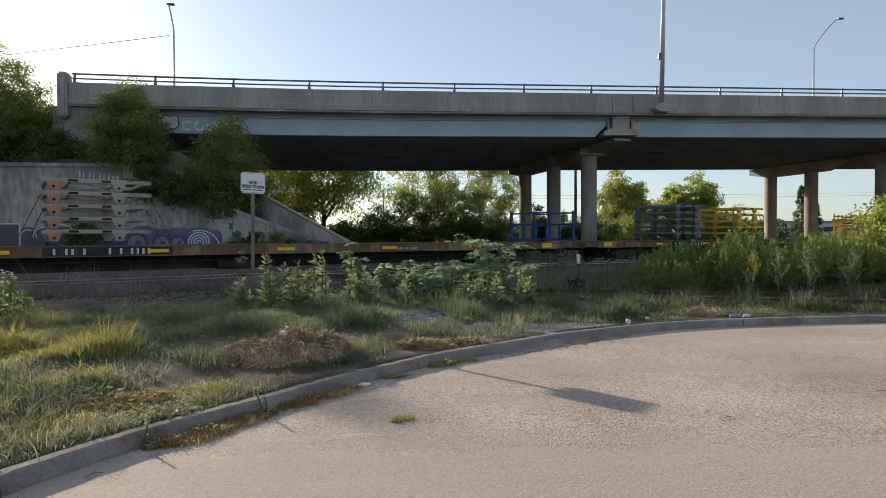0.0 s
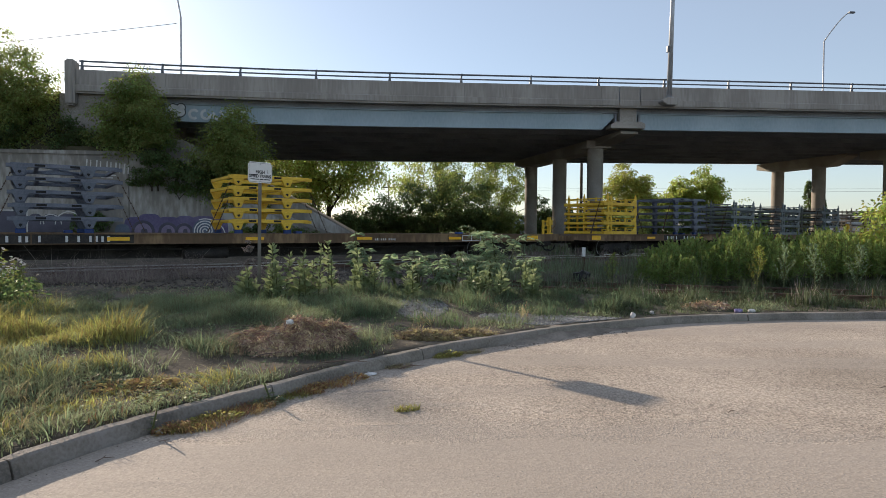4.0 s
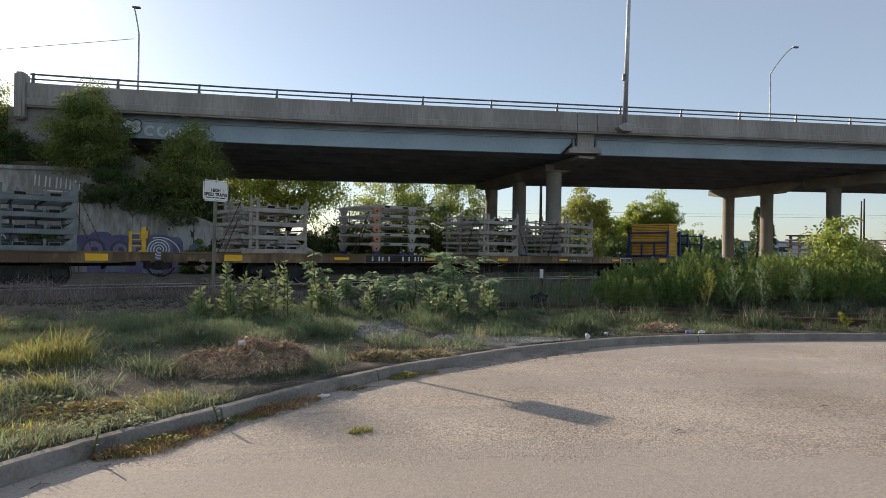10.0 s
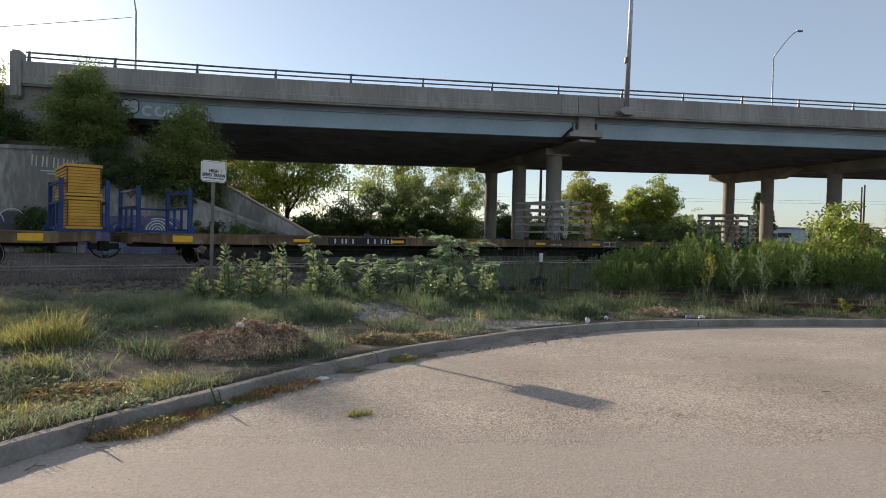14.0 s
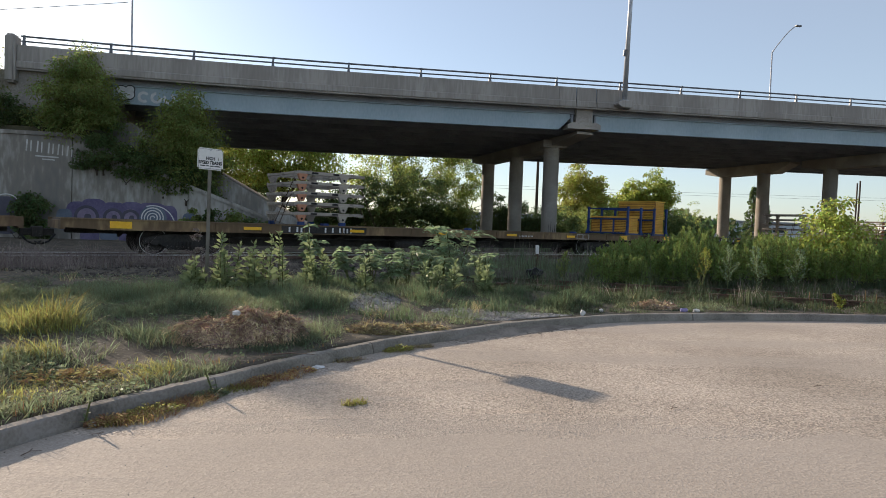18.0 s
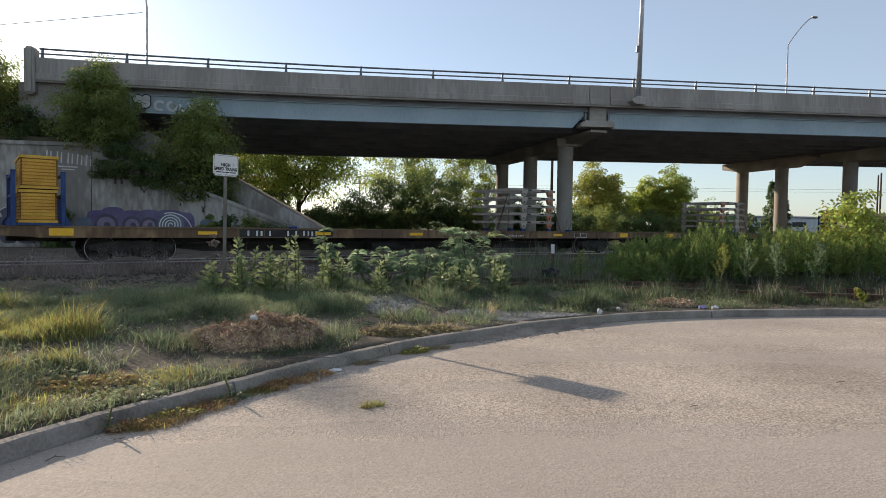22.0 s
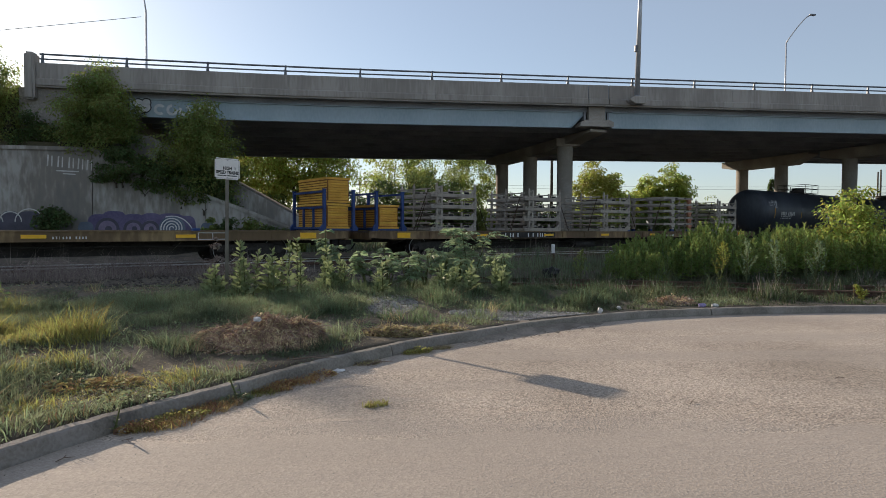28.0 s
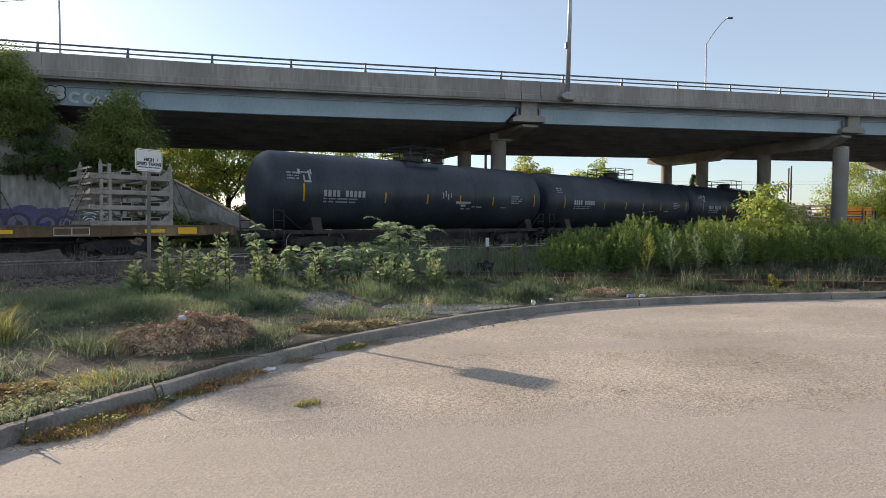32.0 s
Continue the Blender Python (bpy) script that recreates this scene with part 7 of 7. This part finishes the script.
def utility_pole(x, y, high, r, label, arms=True):
    p = thing("utility_pole", pose(x, y, 0), label, "utility pole", "poles in the distance")
    part("pole", rod(bmesh.new(), (0, 0, -0.3), (0, 0, high), r, r * 0.7, 10), M_BARK, p)
    if not arms:
        return
    part("crossarm", bx(bmesh.new(), -1.1, 1.1, -0.06, 0.06, high - 0.8, high - 0.65), M_BARK, p)
    for s in (-1.0, -0.4, 0.4, 1.0):
        part("insulator", rod(bmesh.new(), (s, 0, high - 0.65), (s, 0, high - 0.48), 0.05, 0.03, 8), M_SIGN, p)


utility_pole(14.8, 63.5, 11.5, 0.17, "dark wooden utility pole behind the bridge")
utility_pole(-6.4, 90, 8.2, 0.12, "thin wooden utility pole far behind the trees")
utility_pole(62.5, 80, 9.5, 0.14, "plain wooden utility pole far beyond the track", False)
utility_pole(59.0, 76, 8.8, 0.12, "plain wooden utility pole far beyond the track", False)
for z in (7.7, 7.3):
    span = [(-6.4 + 120 * u, 90 + 4 * u, z + 1.4 * u - 2.0 * u * (1 - u)) for u in np.linspace(0, 1, 41)]
    tagged(part("power_line", tube(bmesh.new(), span, 0.012, 4), M_WIRE), "thin power line strung between far poles", "power line", "power lines")

# ---- far warehouses and woods ----
M_SHED = mat("pale_metal_cladding", (0.42, 0.45, 0.48), (0.58, 0.60, 0.62), 0.2, 0.5, 0.2, 0.05, 2, stretch=(6, 6, 0.2))
M_ROOF = mat("grey_roofing", (0.22, 0.23, 0.25), (0.32, 0.33, 0.34), 0.5, 0.6)
M_GLASS = glow_free("dark_window_glass", (0.03, 0.035, 0.04), 0.15)


def warehouse(x, y, wide, deep, high, turn):
    w = thing("warehouse", pose(x, y, 0, 0, 0, turn), "low pale metal warehouse far beyond the track", "warehouse", "buildings in the distance")
    part("wall", bx(bmesh.new(), 0, wide, 0, deep, -0.3, high), M_SHED, w)
    part("roof", soften(bx(bmesh.new(), -0.4, wide + 0.4, -0.4, deep + 0.4, high + 0.004, high + 0.5), 0.1), M_ROOF, w)
    for k in range(int(wide / 9)):
        part("window", bx(bmesh.new(), 3 + 9 * k, 7 + 9 * k, -0.06, -0.004, high * 0.55, high * 0.8), M_GLASS, w)


warehouse(64, 160, 70, 30, 5.2, 4)
warehouse(150, 170, 60, 30, 6.5, 0)
warehouse(16, 190, 40, 25, 5.5, 2)
count = 26000
r = np.random.default_rng(900)
ang = r.uniform(radians(-62), radians(70), count)
dist = r.uniform(150, 190, count) + 60 * np.abs(np.sin(ang * 7))
tops = 4.5 + 2.8 * np.sin(ang * 31) * np.sin(ang * 13 + 1) + 1.2 * np.sin(ang * 90)
base = np.stack([np.sin(ang) * dist, np.cos(ang) * dist, tops * np.sqrt(r.random(count))], 1)
far = new("far_woods", leaves("far_woods", base, r.normal(0, 1, (count, 3)), r.uniform(1.0, 2.2, count), r.uniform(0.7, 1.6, count), M_LEAF_DARK, 0.1, r))
tagged(far, "low line of woods along the horizon", "woods", kind="stuff")

# ---- graffiti ----
M_PURPLE = mat("violet_spray_paint", (0.09, 0.075, 0.15), (0.16, 0.135, 0.23), 1.2, 0.7, 0, 0.1, 10)
M_LILAC = mat("mauve_spray_paint", (0.18, 0.145, 0.22), (0.27, 0.22, 0.29), 1.5, 0.7, 0, 0.1, 10)
M_NAVY = mat("navy_spray_paint", (0.06, 0.058, 0.078), (0.105, 0.10, 0.13), 1.5, 0.7)
M_TEAL = mat("grey_blue_spray_paint", (0.10, 0.125, 0.17), (0.17, 0.20, 0.25), 1.5, 0.7)
M_SPRAY = mat("faded_white_spray", (0.42, 0.41, 0.38), (0.62, 0.61, 0.58), 3, 0.8)


def blob(bm, x, z, rx, rz, y, turn=0.0, n=28, square=0.6):
    """A flat rounded patch on the wall."""
    pts = []
    for a in np.linspace(0, math.tau, n + 1)[:-1]:
        c, s = math.cos(a), math.sin(a)
        u, v = rx * abs(c) ** square * (1 if c > 0 else -1), rz * abs(s) ** square * (1 if s > 0 else -1)
        pts.append((x + u * math.cos(turn) - v * math.sin(turn), z + u * math.sin(turn) + v * math.cos(turn)))
    prism(bm, pts, "y", y - 0.003, y)
    return bm


def arc(bm, x, z, r, w, y, a0=0.0, a1=math.tau, grow=0.0, n=36):
    """A curved stroke on the wall."""
    for k in range(n):
        a, b = a0 + (a1 - a0) * k / n, a0 + (a1 - a0) * (k + 1) / n
        p, q = r + grow * k / n, r + grow * (k + 1) / n
        prism(bm, [(x + (p - w) * math.cos(a), z + (p - w) * math.sin(a)), (x + (q - w) * math.cos(b), z + (q - w) * math.sin(b)), (x + (q + w) * math.cos(b), z + (q + w) * math.sin(b)), (x + (p + w) * math.cos(a), z + (p + w) * math.sin(a))], "y", y - 0.003, y)
    return bm


def stroke(bm, x0, z0, x1, z1, w, y):
    d = Vector((x1 - x0, z1 - z0)).normalized() * w
    prism(bm, [(x0 - d.y, z0 + d.x), (x0 + d.y, z0 - d.x), (x1 + d.y, z1 - d.x), (x1 - d.y, z1 + d.x)], "y", y - 0.003, y)
    return bm


W0 = WALL_Y - 0.004
mural = thing("wall_mural", BRIDGE, "violet and navy sprayed mural with a white spiral", "graffiti")
for k, (x, z, rx, rz) in enumerate(((-15.1, 1.40, 0.56, 0.72), (-14.45, 1.5, 0.6, 0.78), (-13.55, 1.42, 0.62, 0.72), (-12.75, 1.45, 0.55, 0.74), (-11.85, 1.45, 0.72, 0.74), (-11.15, 1.38, 0.48, 0.70))):
    part("backing", blob(bmesh.new(), x, z, rx, rz, W0 - 0.0005 * k), M_PURPLE, mural)
for x, q in ((-14.75, 0.42), (-13.57, 0.33), (-12.8, 0.30)):
    part("letter_fill", blob(bmesh.new(), x, 1.32, q, 0.52, W0 - 0.004), M_LILAC, mural)
    part("letter_arch", arc(bmesh.new(), x, 1.40, q + 0.06, 0.07, W0 - 0.0075, -0.2, math.pi + 0.2), M_NAVY, mural, "dark blue arched outline")
    part("letter_core", blob(bmesh.new(), x + 0.05, 1.28, q * 0.38, 0.26, W0 - 0.0075), M_NAVY, mural)
part("spiral_ground", blob(bmesh.new(), -11.78, 1.45, 0.62, 0.62, W0 - 0.0085, square=1.0), M_TEAL, mural)
bm = bmesh.new()
arc(bm, -11.78, 1.45, 0.06, 0.028, W0 - 0.0125, 0, math.tau * 3.6, 0.48, 110)
arc(bm, -11.78, 1.05, 1.0, 0.025, W0 - 0.0125, 0.1, math.pi * 0.6)
part("spiral", bm, M_CHALK, mural, "white sprayed spiral")
for x in (-15.725, -10.1):
    bm = bmesh.new()
    blob(bm, x, 1.25, 0.35, 0.5, W0 - 0.0005)
    part("side_patch", bm, M_TEAL, mural)
tag = thing("wall_tag", BRIDGE, "faded white sprayed strokes high on the wall", "graffiti")
for k, x in enumerate((-17.28, -16.82, -16.34, -15.93, -15.53)):
    bm = bmesh.new()
    stroke(bm, x - 0.10, 4.40 - 0.04 * k, x - 0.06, 4.93 - 0.05 * k, 0.032, W0)
    stroke(bm, x + 0.09, 4.38 - 0.04 * k, x + 0.11, 4.89 - 0.05 * k, 0.028, W0)
    part("stroke", bm, M_SPRAY, tag)
bm = stroke(stroke(bmesh.new(), -17.0, 4.18, -16.0, 4.15, 0.028, W0), -16.7, 4.04, -16.15, 4.02, 0.025, W0)
part("underline", bm, M_SPRAY, tag)
old = thing("wall_outline_graffiti", BRIDGE, "faded grey outlines of a box and arches on the wall", "graffiti")
for x, w, hgt, fill in ((-21.48, 1.38, 1.99, M_NAVY), (-22.95, 1.35, 1.93, M_WALL)):
    bm = bmesh.new()
    stroke(bm, x, 0.4, x, hgt + 0.4, 0.03, W0), stroke(bm, x + w, 0.4, x + w, hgt + 0.4, 0.03, W0), stroke(bm, x, hgt + 0.4, x + w, hgt + 0.4, 0.03, W0 - 0.0035)
    part("box_outline", bm, M_SPRAY, old)
    part("box_fill", bx(bmesh.new(), x + 0.05, x + w - 0.05, W0 - 0.001, W0 + 0.002, 0.4, hgt + 0.35), fill, old)
for x, q in ((-19.72, 0.37), (-19.02, 0.48), (-18.2, 0.62)):
    part("arch_outline", arc(bmesh.new(), x, 1.72, q, 0.025, W0 - 0.004, 0, math.pi), M_SPRAY, old)
    part("arch_fill", blob(bmesh.new(), x, 1.35, q * 0.94, 0.88, W0 + 0.001 - 0.0006 * int(q * 10)), M_NAVY, old)
lower = thing("low_wall_graffiti", BRIDGE, "blue-grey sprayed patches low on the wall", "graffiti")
for k in range(8):
    part("patch", blob(bmesh.new(), -14.6 + k * 0.85, 0.48 + 0.1 * (k % 2), 0.42, 0.28, W0 - 0.014), M_TEAL if k % 2 else M_PURPLE, lower)
gg = thing("girder_graffiti", BRIDGE @ pose(-0.62, 0, 0), "white bubble graffiti outlined in black on the girder", "graffiti")
GY0 = -0.024
bm = bmesh.new()
for x, z, a, b in ((-13.35, 7.95, 0.25, 0.2), (-13.05, 7.75, 0.3, 0.25), (-13.3, 7.58, 0.22, 0.16), (-12.95, 8.0, 0.2, 0.18)):
    blob(bm, x, z, a + 0.05, b + 0.05, GY0, square=1.0)
part("black_edge", bm, M_INK, gg)
bm = bmesh.new()
for x, z, a, b in ((-13.35, 7.95, 0.25, 0.2), (-13.05, 7.75, 0.3, 0.25), (-13.3, 7.58, 0.22, 0.16), (-12.95, 8.0, 0.2, 0.18)):
    blob(bm, x, z, a, b, GY0 - 0.004, square=1.0)
part("white_fill", bm, M_CHALK, gg)
for k in range(5):
    x = -12.3 + 0.62 * k
    part("letter", arc(bmesh.new(), x, 7.66, 0.22, 0.07, GY0, 0.6 + k, 5.4 + k), M_CHALK, gg)
pg = thing("pier_scrawl", Matrix(), "dark scrawled lines low on the pier column", "graffiti")
for k in range(5):
    x = 10.3 - 0.3 + 0.14 * k
    y = 40.5 - math.sqrt(max(0.0, 0.505 ** 2 - (x - 10.3) ** 2))
    part("scrawl", rod(bmesh.new(), (x, y, 0.75 + 0.1 * (k % 2)), (x + 0.05, y, 1.7 + 0.2 * ((k * 7) % 3)), 0.014, 0.012, 5), M_INK, pg)

# ---- stones, litter, bits on the road ----
M_STONE = mat("pale_gravel", (0.17, 0.165, 0.16), (0.34, 0.33, 0.31), 3, 0.9, 0, 0.3, 20, island=0.4)


def stones(name, label, n, cx, cy, rx, ry, size, seed, on_road=False, material=M_STONE, reach=30.0):
    r = np.random.default_rng(seed)
    a, s = r.uniform(0, math.tau, n), np.sqrt(r.random(n))
    x, y = cx + np.cos(a) * s * rx, cy + np.sin(a) * s * ry
    if on_road:
        k = past_kerb(x, y)
        ok = (k < -0.02) & (k > -reach * r.random(len(k)) ** 1.5)
    else:
        ok = past_kerb(x, y) > 0.3
    x, y = x[ok], y[ok]
    z = np.zeros(len(x)) if on_road else soil(x, y)
    d = r.uniform(*size, len(x))
    octa = np.array(((1, 0, 0), (0, 1, 0), (-1, 0, 0), (0, -1, 0), (0, 0, 1), (0, 0, -1)), float)
    v = octa[None] * d[:, None, None] * r.uniform(0.5, 1.2, (len(x), 6, 1)) * np.array((1, 1, 0.6)) + np.stack([x, y, z + d * 0.15], 1)[:, None]
    f = np.array(((0, 1, 4), (1, 2, 4), (2, 3, 4), (3, 0, 4), (1, 0, 5), (2, 1, 5), (3, 2, 5), (0, 3, 5)))
    return tagged(new(name, quads(name, v.reshape(-1, 3), (6 * np.arange(len(x))[:, None, None] + f[None]).reshape(-1, 3), material)), label, "gravel", kind="stuff")


M_DUST = mat("dusty_spilled_soil", (0.15, 0.125, 0.10), (0.31, 0.265, 0.215), 2.5, 0.95, 0, 0.8, 30, c=(0.22, 0.19, 0.155), patch=0.5)
stones("gravel", "pale grey gravel spread over the verge", 4600, 2.2, 10.35, 1.45, 0.5, (0.012, 0.035), 600)
stones("gravel", "pale grey gravel beside the shrubs", 1500, -0.2, 10.9, 0.45, 0.9, (0.012, 0.035), 601)
stones("ballast_stones", "loose ballast stones along the track", 5000, -6, 16.5, 9, 3.2, (0.02, 0.05), 602, material=M_BALLAST)
stones("grit", "sand and grit scattered over the road", 3000, 3.5, 6.2, 7.5, 3.6, (0.002, 0.006), 603, True)
stones("gutter_grit", "dirt and grit gathered along the kerb", 2500, -0.5, 7.0, 3.5, 4.0, (0.003, 0.009), 604, True, M_SOIL, 0.35)
stones("dirt_clods", "clods of dirt and gravel spilled over the kerb", 3600, 1.9, 9.35, 1.7, 1.0, (0.006, 0.022), 605, True, M_DUST, 0.5)
# soil washed over the kerb
KS = KLINE[(KLINE[:, 0] > 0.5) & (KLINE[:, 0] < 3.6)]
KD = np.gradient(KS, axis=0)
KN_ = np.stack([-KD[:, 1], KD[:, 0]], 1) / np.linalg.norm(KD, axis=1)[:, None]
us = np.linspace(-0.42, 0.34, 20)
ss = np.linspace(0, math.pi, len(KS))
SP = KS[:, None] + KN_[:, None] * us[None, :, None]
hill = np.clip(np.sin(ss) * 1.25, 0, 1)[:, None] * np.interp(us, (-0.42, -0.15, 0.02, 0.10, 0.34), (0.0, 0.045, 0.10, 0.135, 0.15))[None]
hill = hill * (0.93 + 0.14 * np.sin(SP[..., 0] * 7) * np.sin(us * 9)[None]) + 0.012 * np.sin(SP[..., 0] * 21 + us[None] * 17) - 0.03
sid = np.arange(hill.size).reshape(hill.shape)
spill = new("soil_spill", quads("soil_spill", np.concatenate([SP, hill[..., None]], -1).reshape(-1, 3), np.stack([sid[:-1, :-1], sid[1:, :-1], sid[1:, 1:], sid[:-1, 1:]], -1).reshape(-1, 4), M_DUST))
tagged(spill, "brown soil washed down over the kerb", "soil", kind="structure")
M_PAPER = mat("dirty_white_paper", (0.52, 0.51, 0.50), (0.74, 0.73, 0.71), 6, 0.7, 0, 0.2, 30)
M_VIOLET = glow_free("violet_wrapper", (0.30, 0.26, 0.48), 0.4)


def litter(x, y, z, size, seed, label, material=M_PAPER, name="litter"):
    r = np.random.default_rng(seed)
    bm = bmesh.new()
    bmesh.ops.create_icosphere(bm, subdivisions=2, radius=1)
    for v in bm.verts:
        v.co *= 0.65 + 0.5 * r.random()
        v.co = Vector((v.co.x * size[0], v.co.y * size[1], v.co.z * size[2]))
    ob = part(name, bm, material)
    ob.matrix_basis = pose(x, y, z + size[2] * 0.55, 0, 0, r.uniform(0, 180))
    tagged(ob, label, "litter", "litter on the verge")


def lie(x, y):
    return float(soil(np.array([x]), np.array([y]))[0])


for k, (x, y, s, what, m) in enumerate(((3.40, 10.72, (0.05, 0.04, 0.07), "crumpled white paper cup behind the kerb", M_PAPER), (5.05, 12.3, (0.06, 0.05, 0.04), "scrap of white paper in the grass", M_PAPER), (5.62, 11.55, (0.09, 0.07, 0.05), "crumpled violet wrapper at the kerb", M_VIOLET), (5.86, 11.55, (0.08, 0.06, 0.05), "crumpled white wrapper at the kerb", M_PAPER), (5.42, 11.85, (0.10, 0.04, 0.04), "white paper bag lying in the grass", M_PAPER), (5.62, 12.1, (0.05, 0.05, 0.07), "white plastic cup in the grass", M_PAPER), (5.72, 12.5, (0.09, 0.04, 0.03), "flattened white carton in the grass", M_PAPER), (3.9, 11.2, (0.05, 0.04, 0.04), "scrap of pale paper on the kerb", M_PAPER), (-0.17, 10.64, (0.07, 0.06, 0.06), "pale stone lying on the gravel", M_STONE))):
    litter(x, y, lie(x, y), s, 700 + k, what, m)
litter(-1.72, 7.56, 0.47, (0.055, 0.045, 0.03), 720, "white paper scrap lying on the brush heap")
litter(-2.13, 4.93, 0.0, (0.05, 0.045, 0.02), 721, "flattened white cup lid in the gutter")
litter(-0.70, 6.93, 0.0, (0.09, 0.07, 0.02), 722, "torn pale plastic bag in the gutter")
litter(4.1, 17.4, lie(4.1, 17.4), (0.30, 0.25, 0.22), 723, "dark crumpled rubbish bag beside the siding", M_HOSE, "rubbish_bag")
marker = thing("marker_stake", pose(4.9, 20.6, 0.2), "short white-topped marker stake beside the track", "stake")
part("stake", soften(bx(bmesh.new(), -0.05, 0.05, -0.03, 0.03, -0.1, 0.55), 0.01), M_RAIL, marker)
part("stake_top", soften(bx(bmesh.new(), -0.055, 0.055, -0.035, 0.035, 0.552, 0.85), 0.01), M_SIGN, marker, "white painted top")
for k, (x, h) in enumerate(((8.5, 0.36), (9.0, 0.34), (9.72, 0.40), (9.95, 0.33), (10.2, 0.37), (10.55, 0.30))):
    stalk = thing("seed_stalk", pose(x, 12.1, lie(x, 12.1), RNG.normal(0, 3), RNG.normal(0, 3), 0), "thin upright dry seed stalk behind the kerb", "weed", "seed stalks behind the kerb")
    part("stem", rod(bmesh.new(), (0, 0, -0.04), (0.01, 0, h), 0.005, 0.004, 6), M_STEM, stalk)
    part("seed_head", rod(bmesh.new(), (0.01, 0, h * 0.62), (0.012, 0, h * 1.12), 0.011, 0.006, 7), M_RED, stalk, "narrow brownish seed head")
M_STICK = mat("dead_wood", (0.09, 0.065, 0.05), (0.20, 0.15, 0.12), 5, 0.9, 0, 0.3, 30)
for k, (x, y, z, n, a) in enumerate(((-2.05, 4.72, 0.008, 0.10, -30), (-2.3, 4.3, 0.008, 0.12, 50), (-1.95, 6.75, 0.22, 0.4, 50), (-1.2, 6.6, 0.2, 0.5, 10), (-4.2, 6.3, 0.25, 0.45, -40), (2.6, 5.5, 0.008, 0.1, 30), (4.6, 6.4, 0.008, 0.12, 10), (-0.4, 7.15, 0.02, 0.35, 35))):
    bm = rod(bmesh.new(), (0, 0, 0), (n * 0.5, n * 0.08, 0.01), 0.002 + n * 0.012, 0.002 + n * 0.01, 6)
    rod(bm, (n * 0.5, n * 0.08, 0.01), (n, -0.01, 0.0), 0.002 + n * 0.01, 0.002, 6)
    rod(bm, (n * 0.45, n * 0.07, 0.01), (n * 0.7, 0.02 + n * 0.2, 0.012), 0.004, 0.002, 5)
    s = part("twig", bm, M_STICK)
    s.matrix_basis = pose(x, y, z, 0, 0, a)
    tagged(s, "dry broken twig lying on the ground", "twig", "fallen twigs")


def motions():
    for item, place in MOVING:
        walk(item, [(t, ahead(t) @ place) for t in TIMES])


motions()
